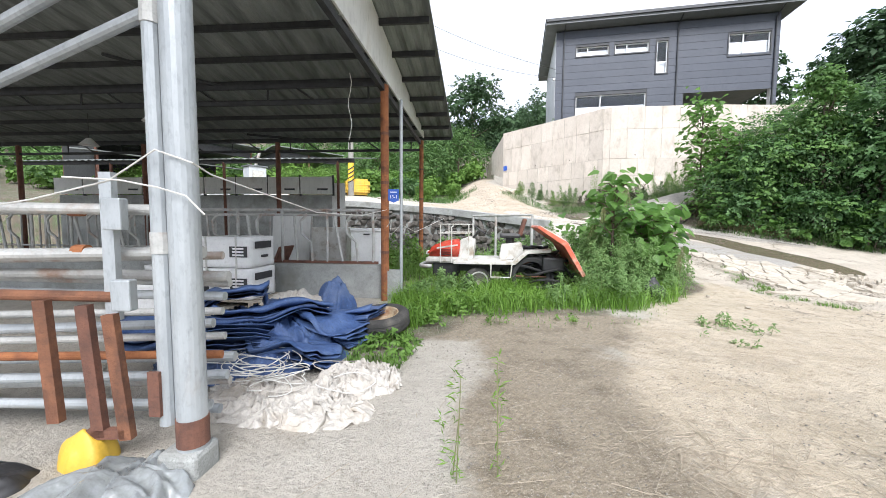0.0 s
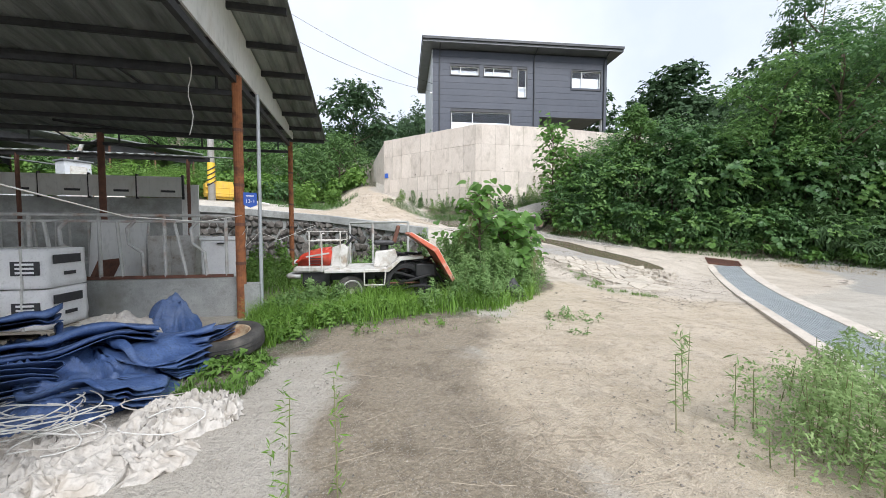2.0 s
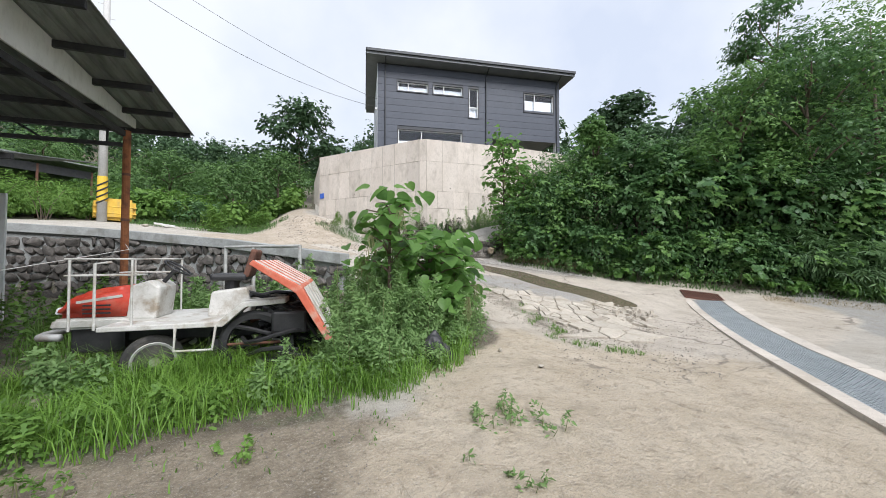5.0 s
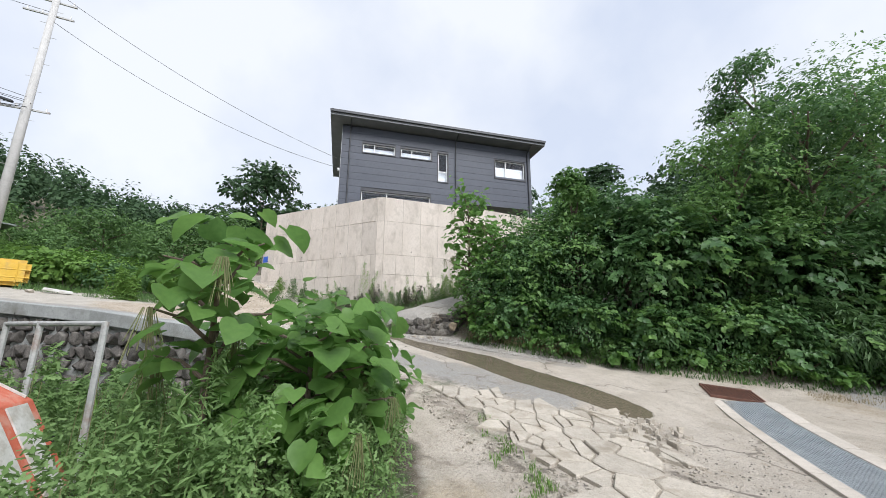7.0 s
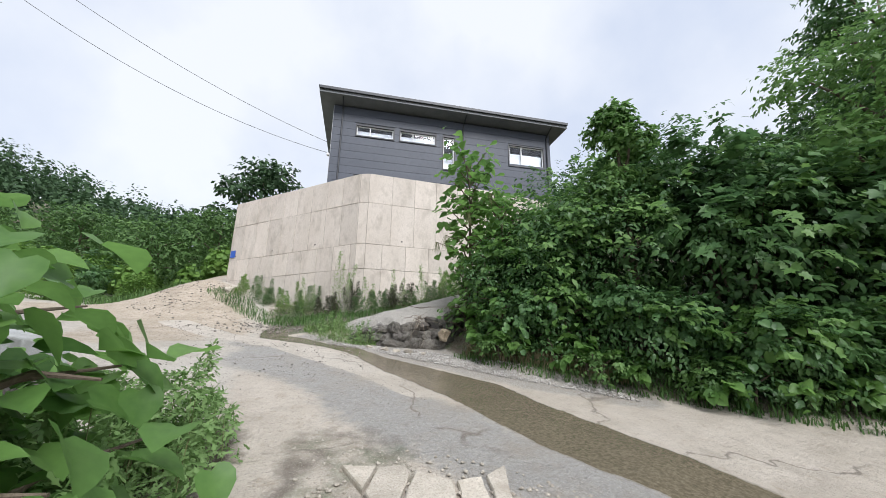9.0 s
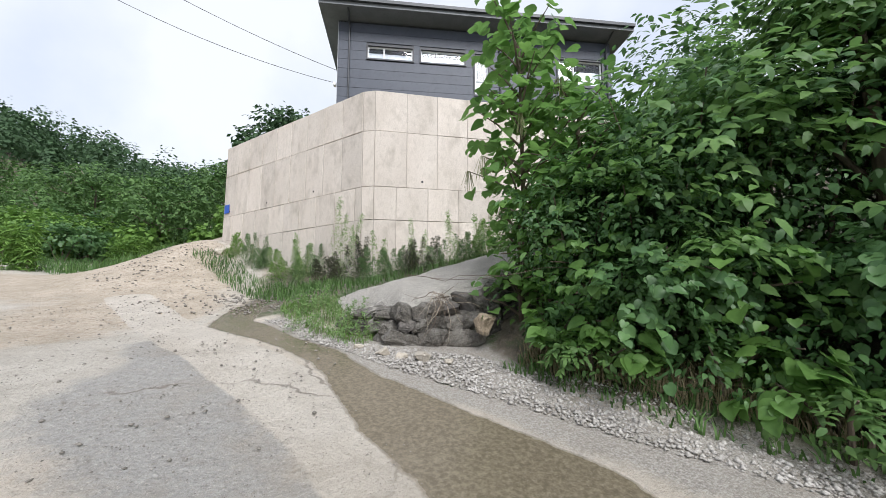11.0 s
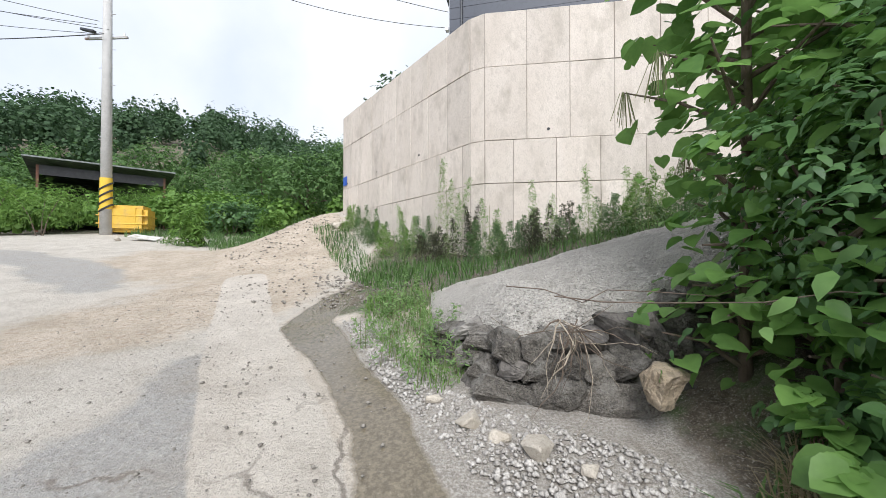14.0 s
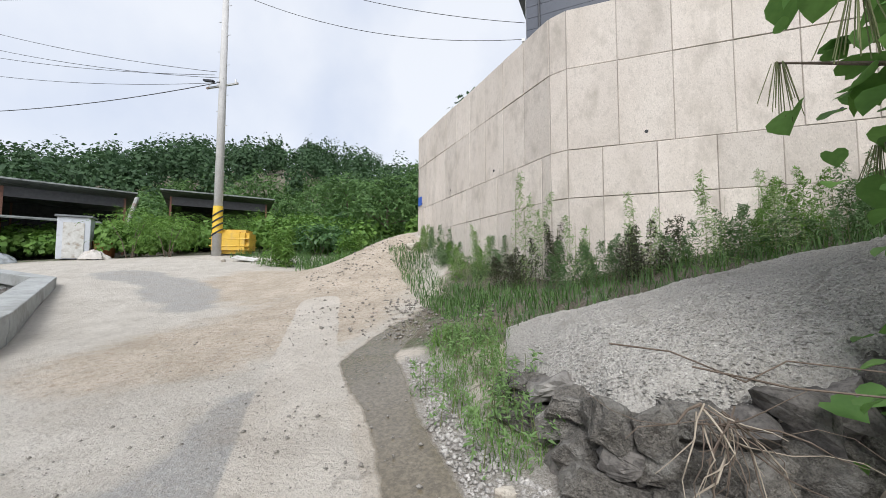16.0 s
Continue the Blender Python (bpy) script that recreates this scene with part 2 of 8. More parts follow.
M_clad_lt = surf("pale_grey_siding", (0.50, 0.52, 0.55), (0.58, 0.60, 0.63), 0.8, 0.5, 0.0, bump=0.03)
M_trim = surf("charcoal_trim", (0.035, 0.038, 0.045), (0.05, 0.053, 0.06), 2, 0.45, 0.1, bump=0.02)
M_fascia = surf("grey_fascia", (0.16, 0.17, 0.18), (0.2, 0.21, 0.22), 2, 0.5, 0.1, bump=0.02)
M_frame_w = surf("white_frame", (0.75, 0.75, 0.75), (0.8, 0.8, 0.8), 3, 0.4, bump=0.0)
# white that stands in for sky reflected in the house windows
M_sky_sheet = surf("mirrored_sky_white", (0.62, 0.62, 0.63), (0.74, 0.74, 0.75), 2, 0.8, bump=0.1)
M_tarp = surf("blue_tarpaulin", (0.04, 0.08, 0.2), (0.085, 0.15, 0.33), 5, 0.55, bump=0.35, bscale=25, c3=(0.10, 0.14, 0.24), s3=2.5, thr=0.6, spec=0.4, grain=0.25)
M_tarp_w = surf("dirty_white_sheet", (0.44, 0.41, 0.37), (0.58, 0.55, 0.51), 3, 0.7, bump=0.4, bscale=20, c3=(0.42, 0.37, 0.31), s3=3, thr=0.6, grain=0.25)
M_film = surf("clear_plastic_film", (0.48, 0.52, 0.54), (0.62, 0.66, 0.68), 3, 0.25, bump=0.5, bscale=14, c3=(0.35, 0.37, 0.36), s3=4, thr=0.55)
M_film.node_tree.nodes["Principled BSDF"].inputs["Transmission Weight"].default_value = 0.55
M_rope = surf("white_rope", (0.56, 0.55, 0.52), (0.66, 0.65, 0.62), 20, 0.8)
M_sack = surf("white_woven_sack", (0.80, 0.80, 0.80), (0.87, 0.87, 0.87), 6, 0.6, bump=0.25, bscale=18, c3=(0.55, 0.54, 0.52), s3=3, thr=0.68)
M_ink = surf("black_print", (0.03, 0.03, 0.035), (0.05, 0.05, 0.055), 8, 0.6, bump=0)
M_rubber = surf("worn_rubber", (0.035, 0.034, 0.033), (0.07, 0.066, 0.06), 6, 0.85, bump=0.3, c3=(0.13, 0.12, 0.105), s3=4, thr=0.6, grain=0.3)
M_rim = surf("rusty_cream_rim", (0.42, 0.32, 0.2), (0.52, 0.42, 0.3), 8, 0.6, 0.2, c3=(0.25, 0.11, 0.05), s3=7, thr=0.55)
M_red = surf("faded_red_paint", (0.50, 0.045, 0.025), (0.60, 0.08, 0.045), 4, 0.4, bump=0.05, c3=(0.42, 0.12, 0.08), s3=4, thr=0.65)
M_orange = surf("faded_orange_red_paint", (0.52, 0.11, 0.06), (0.60, 0.18, 0.11), 5, 0.6, bump=0.1, c3=(0.55, 0.33, 0.26), s3=5, thr=0.58)
M_cream = surf("dirty_white_paint", (0.52, 0.51, 0.47), (0.64, 0.63, 0.60), 6, 0.5, bump=0.05, c3=(0.30, 0.25, 0.19), s3=5, thr=0.6)
M_plastic_k = surf("black_plastic", (0.02, 0.02, 0.022), (0.04, 0.04, 0.042), 7, 0.5, bump=0.1)
M_pole = surf("concrete_pole", (0.50, 0.49, 0.47), (0.58, 0.57, 0.55), 3, 0.85, bump=0.2, bscale=50, grain=0.3)
M_yellow = surf("faded_yellow_plastic", (0.62, 0.38, 0.04), (0.70, 0.46, 0.07), 2, 0.55, c3=(0.5, 0.33, 0.09), s3=3, thr=0.6)
M_sign_y = surf("yellow_band", (0.70, 0.46, 0.04), (0.74, 0.5, 0.06), 4, 0.5, bump=0)
M_wire = surf("dark_cable", (0.03, 0.03, 0.03), (0.05, 0.05, 0.05), 8, 0.6, bump=0)
M_grate = surf("galvanised_grating", (0.44, 0.475, 0.49), (0.55, 0.585, 0.60), 5, 0.55, 0.3, bump=0.1)
M_bark = surf("grey_brown_bark", (0.10, 0.075, 0.055), (0.17, 0.13, 0.10), 9, 0.9, bump=0.6, bscale=40, stretch=(1, 1, 0.3))
M_deadwood = surf("dry_stems", (0.30, 0.25, 0.19), (0.42, 0.36, 0.28), 9, 0.9)
M_pod = surf("hanging_pods", (0.13, 0.16, 0.06), (0.2, 0.2, 0.09), 14, 0.7)
M_blue_sign = surf("blue_number_plate", (0.03, 0.1, 0.45), (0.04, 0.12, 0.5), 4, 0.4, bump=0)
M_wood = surf("weathered_board", (0.33, 0.29, 0.24), (0.44, 0.40, 0.34), 5, 0.85, stretch=(1, 4, 4))
M_cardboard = surf("tan_board", (0.45, 0.33, 0.2), (0.55, 0.42, 0.28), 5, 0.85)
L_hedge = leaf_mat("dark_hedge_leaf", (0.05, 0.115, 0.046), (0.13, 0.25, 0.085), 0.42, 0.42)
L_hedge_lt = leaf_mat("bright_hedge_leaf", (0.09, 0.19, 0.055), (0.21, 0.36, 0.11), 0.45, 0.48)
L_cat = leaf_mat("broad_green_leaf", (0.095, 0.205, 0.055), (0.21, 0.38, 0.10), 0.42, 0.55)
L_grass = leaf_mat("fresh_grass_blade", (0.12, 0.25, 0.035), (0.23, 0.40, 0.07), 0.5)
L_weed = leaf_mat("mugwort_leaf", (0.13, 0.235, 0.075), (0.27, 0.41, 0.16), 0.65, 0.45)
L_pale = leaf_mat("pale_weed_leaf", (0.18, 0.29, 0.10), (0.34, 0.46, 0.2), 0.7, 0.45)
L_weed_dk = leaf_mat("dark_dry_weed", (0.04, 0.04, 0.03), (0.10, 0.11, 0.06), 0.7)
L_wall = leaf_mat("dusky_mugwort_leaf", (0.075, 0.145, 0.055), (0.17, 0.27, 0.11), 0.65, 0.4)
L_dry = leaf_mat("dry_grass_blade", (0.26, 0.21, 0.13), (0.38, 0.32, 0.2), 0.8, 0.2)
L_forest = leaf_mat("far_forest_leaf", (0.034, 0.072, 0.034), (0.075, 0.14, 0.058), 0.7, 0.3)
L_mid = leaf_mat("mid_green_leaf", (0.06, 0.13, 0.042), (0.14, 0.25, 0.07), 0.6)
L_field = leaf_mat("field_leaf", (0.09, 0.19, 0.036), (0.19, 0.33, 0.07), 0.6)
L_bamboo = leaf_mat("narrow_hedge_leaf", (0.05, 0.11, 0.04), (0.13, 0.23, 0.085), 0.5)
M_glass = bpy.data.materials.new("window_glass")
M_glass.use_nodes = True
_g = M_glass.node_tree.nodes["Principled BSDF"]
_g.inputs["Base Color"].default_value, _g.inputs["Roughness"].default_value, _g.inputs["Transmission Weight"].default_value = (0.9, 0.95, 1, 1), 0.03, 1.0

# ---- the lie of the land ----
ROAD_Y = (-60, 4, 5, 6.5, 8, 10, 11.5, 13, 15, 17, 18.5, 22, 27, 40)
ROAD_Z = (0.0, 0.0, 0.05, 0.2, 0.52, 0.88, 1.14, 1.4, 1.57, 1.83, 2.02, 2.5, 3.0, 4.2)
TRACK_RISE = 1.3
CAP_X = (-12, -4, 0.4, 3.6)
CAP_Y = (18.8, 17.2, 14.3, 11.3)
HILL_A = (-60, -20, 0, 10, 18, 24, 32, 40, 47, 55, 80)
HILL_Z = (8, 9, 10, 13, 17, 20.5, 23, 21.5, 19, 14, 8)
HEDGE_X = (9.0, 9.7, 10.6, 12.2, 13.8, 15.3, 19, 30, 60)
HEDGE_Y = (12.2, 10.9, 9.8, 8.1, 6.85, 5.9, 3.2, -5, -28)


def hedge_depth(x, y):
    """How far a place lies behind the foot of the hedge."""
    return (np.asarray(y) - np.interp(x, HEDGE_X, HEDGE_Y)) * 0.72


def land(x, y):
    x, y = np.asarray(x, float), np.asarray(y, float)
    road = np.interp(y, ROAD_Y, ROAD_Z)
    road = road + 0.06 * np.clip(1 - x, 0, 8) * sstep(y, 9, 14) + TRACK_RISE * sstep(x, -0.5, 3.0) * sstep(y, 17.5, 24.5) + 0.6 * sstep(x, -2.0, 2.0) * sstep(y, 24.0, 31.0)
    road = road + 0.05 * np.clip(x - 11, 0, 12) * sstep(y, 3, 7)
    road = road + 0.45 * sstep(x, 5.5, 8.0) * sstep(y, 13.6, 16.2) + 0.22 * np.clip(x - 8, 0, 6) * sstep(y, 12.9, 14.6)
    yard_edge = np.interp(x, CAP_X, CAP_Y)
    yard = sstep(yard_edge - y, -0.05, 0.1) * (1 - sstep(x, 3.4, 5.8))
    z = road * (1 - yard) + 0.0 * yard
    hd = hedge_depth(x, y)
    bank = sstep(x, 9.0, 9.9) * np.clip(hd, 0, 6) * 0.36
    bank = bank * (1 - sstep(y, 12.8, 13.8) * (1 - sstep(x, 12.5, 14)))
    z = z + bank
    ins = (y > np.interp(x, (3.6, 8.0, 8.8, 14, 24, 40), (23.3, 17.9, 17.66, 17.3, 17.6, 20)) + 0.2) & (x > 3.75) & (y < 36)
    z = np.where(ins, 7.2, z)
    r = np.hypot(x - 4, y - 6)
    ang = np.degrees(np.arctan2(-(x - 4), y - 6))
    lift = sstep(r, 30, 105) * np.interp(ang, HILL_A, HILL_Z) * sstep(ang, -120, -60) * (1 - sstep(ang, 95, 140))
    lift = lift + sstep(r, 28, 60) * 4 * sstep(-ang, -40, 10)
    return z + np.where(ins, 0, lift)


def gz(x, y):
    return float(land(x, y))


def near_line(x, y, pts):
    """The distance to a line of places."""
    d = np.full(np.shape(x), 1e9)
    for (ax, ay), (bx, by) in zip(pts, pts[1:]):
        t = np.clip(((x - ax) * (bx - ax) + (y - ay) * (by - ay)) / ((bx - ax) ** 2 + (by - ay) ** 2), 0, 1)
        d = np.minimum(d, np.hypot(x - ax - t * (bx - ax), y - ay - t * (by - ay)))
    return d


def steps(*spans):
    out = [np.array([spans[0][0]])]
    for a, b, s in spans:
        out.append(np.linspace(a, b, max(2, int(round((b - a) / s)) + 1))[1:])
    return np.concatenate(out)


GX = steps((-700, -100, 60), (-100, -20, 8), (-20, -5, 0.8), (-5, 16, 0.12), (16, 30, 0.5), (30, 100, 7), (100, 700, 60))
GY = steps((-700, -60, 80), (-60, -6, 4), (-6, -2, 0.4), (-2, 24.4, 0.12), (24.4, 40, 0.6), (40, 160, 6), (160, 900, 74))
gx, gy = np.meshgrid(GX, GY)
gzz = land(gx, gy)
nx, ny = len(GX), len(GY)


def fbm(x, y, s, seed=0.0):
    """Cheap waves for uneven outlines."""
    a = np.sin(x * s * 1.7 + 1.3 * np.sin(y * s * 1.1 + seed) + seed) + np.sin(y * s * 1.9 + 1.7 * np.sin(x * s * 0.8 + seed * 2) + seed * 3)
    b = np.sin(x * s * 4.3 + y * s * 3.1 + seed * 5) + np.sin(y * s * 5.1 - x * s * 2.7 + seed)
    return a * 0.35 + b * 0.15


gzz = gzz + np.where(np.hypot(gx - 4, gy - 6) < 25, 0.012 * fbm(gx, gy, 1.9, 2.0) + 0.02 * fbm(gx, gy, 0.6, 4.0), 0)
verts = np.stack([gx, gy, gzz], -1).reshape(-1, 3)
idx = np.arange(nx * ny).reshape(ny, nx)
quads = np.stack([idx[:-1, :-1], idx[:-1, 1:], idx[1:, 1:], idx[1:, :-1]], -1).reshape(-1, 4)
ground_me = np_mesh("ground", verts, quads, smooth=True)


def layer(me, name, r, g, b):
    at = me.color_attributes.new(name, "FLOAT_COLOR", "POINT")
    data = np.stack([np.clip(v, 0, 1).ravel() for v in (r, g, b)] + [np.ones(r.size)], -1).astype(np.float32)
    at.data.foreach_set("color", data.ravel())


wv = fbm(gx, gy, 1.1, 1.0) * 0.35
# damp gravel in the yard; sand washed over it; bare soil under plants
d_wet = np.minimum(near_line(gx, gy, ((0.5, 3.3), (1.7, 3.3), (2.7, 3.0))), near_line(gx, gy, ((1.25, 2.9), (1.1, 1.5), (1.15, 0.3), (1.3, -3))))
damp = 1 - sstep(d_wet + wv, 0.5, 1.1)
sand = 1 - sstep(near_line(gx, gy, ((5.2, 5.0), (4.2, 3.4), (3.3, 2.0), (2.9, 0.2), (3.5, -4))) + wv, 0.8, 1.4)
sand = np.maximum(sand, 1 - sstep(near_line(gx, gy, ((5.8, 3.2), (5.5, 0.5), (6, -4))) + wv, 1.5, 2.4))
soil = 1 - sstep(near_line(gx, gy, ((-2, 8), (-0.2, 6.2), (2.5, 5.9), (4.2, 6.5), (4.4, 9))) + wv, 0.9, 1.5)
soil = np.maximum(soil, 0.62 * (1 - sstep(near_line(gx, gy, ((-0.6, 1.9), (-0.35, 2.9), (0.3, 3.9), (1.6, 4.3), (2.4, 4.3))) + wv, 0.15, 0.55)))
soil = np.maximum(soil, sstep(hedge_depth(gx, gy) + wv * 0.6, 0.05, 0.35) * sstep(gx, 8.9, 9.4) * (1 - sstep(gy, 13, 14) * (1 - sstep(gx, 12, 13))))
soil = np.maximum(soil, sstep(gx, 5.0, 6.3) * sstep(gy + wv, 14.7, 15.4))
soil = np.maximum(soil, sstep(np.hypot(gx - 4, gy - 6), 21, 25))
soil = np.maximum(soil, 0.45 * (1 - sstep(near_line(gx, gy, ((6.6, 8.9), (6.8, 6.6), (8.6, 6.3))) + 0.3 * wv, 0.35, 0.7)))
yard_soil = sstep(np.interp(gx, CAP_X, CAP_Y) - gy, 0, 0.2) * sstep(gy, 7, 8.5) * (1 - sstep(gx, 3.0, 4.5))
soil = np.maximum(soil, yard_soil * 0.9)
layer(ground_me, "zone_a", sand, damp, soil)
# running water along the hedge; crushed gravel beside it; the earth track up past the wall
stream = near_line(gx, gy, ((9.35, 7.0), (9.0, 8.1), (8.65, 9.3), (8.5, 10.3), (8.15, 11.0), (7.9, 11.4), (7.5, 12.2), (7.3, 12.7), (7.02, 13.15), (6.55, 13.87), (5.85, 14.87), (5.8, 16.6), (6.5, 17.6)))
half = np.interp(gy, (7.0, 8.1, 9.3, 10.3, 11.0, 11.4, 12.2, 12.7, 13.15, 13.87, 14.87, 16.6, 18), (0.3, 0.5, 0.54, 0.55, 0.42, 0.32, 0.18, 0.17, 0.2, 0.25, 0.26, 0.2, 0.1))
water = 1 - sstep(stream + 0.1 * fbm(gx, gy, 0.7, 3.0) - half, -0.22, 0.22)
grav = 1 - sstep(np.minimum(near_line(gx, gy, ((11.0, 10.6), (9.9, 11.6), (9.1, 12.3), (8.4, 12.65), (7.5, 13.2))) * 0.85, near_line(gx, gy, ((10.6, 9.5), (9.6, 10.5), (8.9, 11.35), (8.15, 12.3), (7.25, 13.4), (6.6, 14.5)))) + 0.4 * wv, 0.25, 0.6)
track = 1 - sstep(near_line(gx, gy, ((3.4, 36), (2.5, 31), (1.6, 27), (1.9, 23.5), (2.9, 21), (3.6, 18.2), (3.9, 16.6), (3.4, 14.9))) + wv, 0.9, 1.9)
track = np.maximum(track, 1 - sstep(np.hypot(gx - 0.9, gy - 19.8) + 2 * wv, 2.0, 3.2))
track = np.maximum(track, 0.8 * (1 - sstep(near_line(gx, gy, ((13.7, 5.9), (16, 4.2), (19, 2.0))) + wv, 0.35, 0.9)))
layer(ground_me, "zone_b", water, grav, track)
# the old grey asphalt patches and the pale poured strip
asph = 1 - sstep(near_line(gx, gy, ((8.2, 7.9), (7.4, 9.3), (6.6, 10.9), (5.9, 12.0))) + 0.5 * wv, 0.35, 0.85)
asph = np.maximum(asph, 1 - sstep(near_line(gx, gy, ((-4.6, 19.3), (-1.9, 18.7), (0.6, 17.1))) + wv, 0.4, 0.95))
asph = np.maximum(asph, 1 - sstep(near_line(gx, gy, ((15.5, 5.2), (13, 2.8), (10, -1), (5, -9))) + 1.2 * wv, 1.0, 1.5))
asph = np.maximum(asph, 1 - sstep(near_line(gx, gy, ((5.3, 13.7), (5.75, 12.85), (6.0, 12.2), (6.6, 11.0))) + 0.3 * wv, 0.12, 0.36))
strip = 1 - sstep(near_line(gx, gy, ((7.75, 10.4), (7.3, 11.4), (6.45, 12.75), (4.9, 15.1), (3.3, 17.8))) + 0.05 * fbm(gx, gy, 0.8, 5.0), 0.2, 0.55)
pale = sstep(gx, 5.0, 6.0) * sstep(gy - 0.25 * (gx - 6), 2.2, 3.2)
layer(ground_me, "zone_c", asph, strip, pale)


def ground_material():
    m = bpy.data.materials.new("yard_and_road_surface")
    m.use_nodes = True
    n, l = m.node_tree.nodes, m.node_tree.links
    bs = n["Principled BSDF"]
    geo = n.new("ShaderNodeNewGeometry")

    def nz(s, detail=6, rough=0.65):
        t = n.new("ShaderNodeTexNoise")
        t.inputs["Scale"].default_value, t.inputs["Detail"].default_value, t.inputs["Roughness"].default_value = s, detail, rough
        l.new(geo.outputs["Position"], t.inputs["Vector"])
        return t.outputs["Fac"]

    def rg(v, a, b, c=0.0, d=1.0):
        r = n.new("ShaderNodeMapRange")
        r.inputs["From Min"].default_value, r.inputs["From Max"].default_value = a, b
        r.inputs["To Min"].default_value, r.inputs["To Max"].default_value = c, d
        l.new(v, r.inputs["Value"])
        return r.outputs["Result"]

    def mth(op, a, b):
        r = n.new("ShaderNodeMath")
        r.operation = op
        for i, v in enumerate((a, b)):
            if isinstance(v, (int, float)):
                r.inputs[i].default_value = v
            else:
                l.new(v, r.inputs[i])
        return r.outputs[0]

    def mix(fac, a, b):
        x = n.new("ShaderNodeMix")
        x.data_type = "RGBA"
        l.new(fac, x.inputs["Factor"])
        for sock, v in (("A", a), ("B", b)):
            if isinstance(v, tuple):
                x.inputs[sock].default_value = (*v, 1)
            else:
                l.new(v, x.inputs[sock])
        return x.outputs["Result"]

    z = {}
    for nm in ("zone_a", "zone_b", "zone_c"):
        at, sp = n.new("ShaderNodeAttribute"), n.new("ShaderNodeSeparateColor")
        at.attribute_name = nm
        l.new(at.outputs["Color"], sp.inputs["Color"])
        z[nm] = sp.outputs
    edge = mth("SUBTRACT", nz(5, 8), 0.5)

    def mask(nm, ch, k=1.1, w=0.12):
        return rg(mth("ADD", z[nm][ch], mth("MULTIPLY", edge, k)), 0.5 - w, 0.5 + w)

    fine, mid, big = nz(150, 3), nz(26, 5), nz(1.6, 7)
    grain = rg(fine, 0.35, 0.65)
    base = mix(rg(big, 0.35, 0.65), (0.47, 0.43, 0.37), (0.58, 0.54, 0.475))
    base = mix(rg(mid, 0.55, 0.75), base, (0.30, 0.275, 0.24))
    pale_c = mix(rg(big, 0.35, 0.65), (0.49, 0.43, 0.355), (0.61, 0.545, 0.465))
    pale_c = mix(rg(nz(7, 6), 0.55, 0.72), pale_c, (0.44, 0.37, 0.29))
    col = mix(mask("zone_c", "Blue", 0.9), base, pale_c)
    damp_c = mix(rg(mid, 0.4, 0.62), (0.25, 0.205, 0.145), (0.36, 0.30, 0.22))
    damp_c = mix(rg(nz(2.4, 7), 0.5, 0.64), damp_c, (0.18, 0.145, 0.10))
    col = mix(mask("zone_a", "Green", 1.2, 0.3), col, damp_c)
    sand_c = mix(rg(big, 0.35, 0.65), (0.49, 0.405, 0.295), (0.63, 0.54, 0.42))
    sand_c = mix(rg(nz(9, 7), 0.52, 0.7), sand_c, (0.35, 0.28, 0.2))
    col = mix(mask("zone_a", "Red", 1.3, 0.3), col, sand_c)
    track_c = mix(rg(big, 0.35, 0.65), (0.42, 0.35, 0.265), (0.56, 0.48, 0.385))
    track_c = mix(rg(nz(14, 6), 0.5, 0.7), track_c, (0.30, 0.22, 0.15))
    col = mix(mask("zone_b", "Blue", 1.4, 0.35), col, track_c)
    asph_c = mix(rg(mid, 0.35, 0.65), (0.30, 0.29, 0.27), (0.40, 0.385, 0.36))
    col = mix(mask("zone_c", "Red", 1.7, 0.3), col, asph_c)
    strip_c = mix(rg(big, 0.35, 0.65), (0.52, 0.47, 0.405), (0.62, 0.565, 0.49))
    col = mix(mask("zone_c", "Green", 0.35, 0.05), col, strip_c)
    grav_c = mix(rg(nz(60, 2), 0.42, 0.6), (0.30, 0.27, 0.235), (0.47, 0.44, 0.395))
    col = mix(mask("zone_b", "Green", 0.9, 0.25), col, grav_c)
    soil_c = mix(rg(nz(20, 5), 0.4, 0.65), (0.075, 0.06, 0.04), (0.15, 0.12, 0.085))
    soil_c = mix(rg(nz(2.2, 6), 0.48, 0.6), soil_c, (0.06, 0.10, 0.03))
    col = mix(mask("zone_a", "Blue", 1.0, 0.2), col, soil_c)
    wet = mask("zone_b", "Red", 0.35, 0.06)
    wet_c = mix(rg(nz(30, 5), 0.4, 0.65), (0.105, 0.087, 0.06), (0.185, 0.155, 0.108))
    col = mix(wet, col, wet_c)
    crack_at, crack = n.new("ShaderNodeVectorMath"), n.new("ShaderNodeTexVoronoi")
    crack_at.operation = "MULTIPLY_ADD"
    warp = n.new("ShaderNodeTexNoise")
    warp.inputs["Scale"].default_value, warp.inputs["Detail"].default_value = 1.7, 6
    l.new(geo.outputs["Position"], warp.inputs["Vector"])
    l.new(warp.outputs["Color"], crack_at.inputs[0])
    crack_at.inputs[1].default_value = (0.9, 0.9, 0.0)
    l.new(geo.outputs["Position"], crack_at.inputs[2])
    crack.feature = "DISTANCE_TO_EDGE"
    crack.inputs["Scale"].default_value = 0.42
    l.new(crack_at.outputs[0], crack.inputs["Vector"])
    line = mth("MULTIPLY", rg(crack.outputs["Distance"], 0.004, 0.011, 1, 0), mask("zone_c", "Blue", 0.5))
    col = mix(mth("MULTIPLY", line, rg(nz(1.1, 4), 0.42, 0.55, 0, 0.75)), col, (0.15, 0.125, 0.1))
    col = mix(rg(nz(38, 4), 0.56, 0.68, 0, 0.55), col, (0.24, 0.21, 0.175))
    col = mix(rg(nz(55, 3), 0.58, 0.7, 0, 0.6), col, (0.62, 0.57, 0.5))
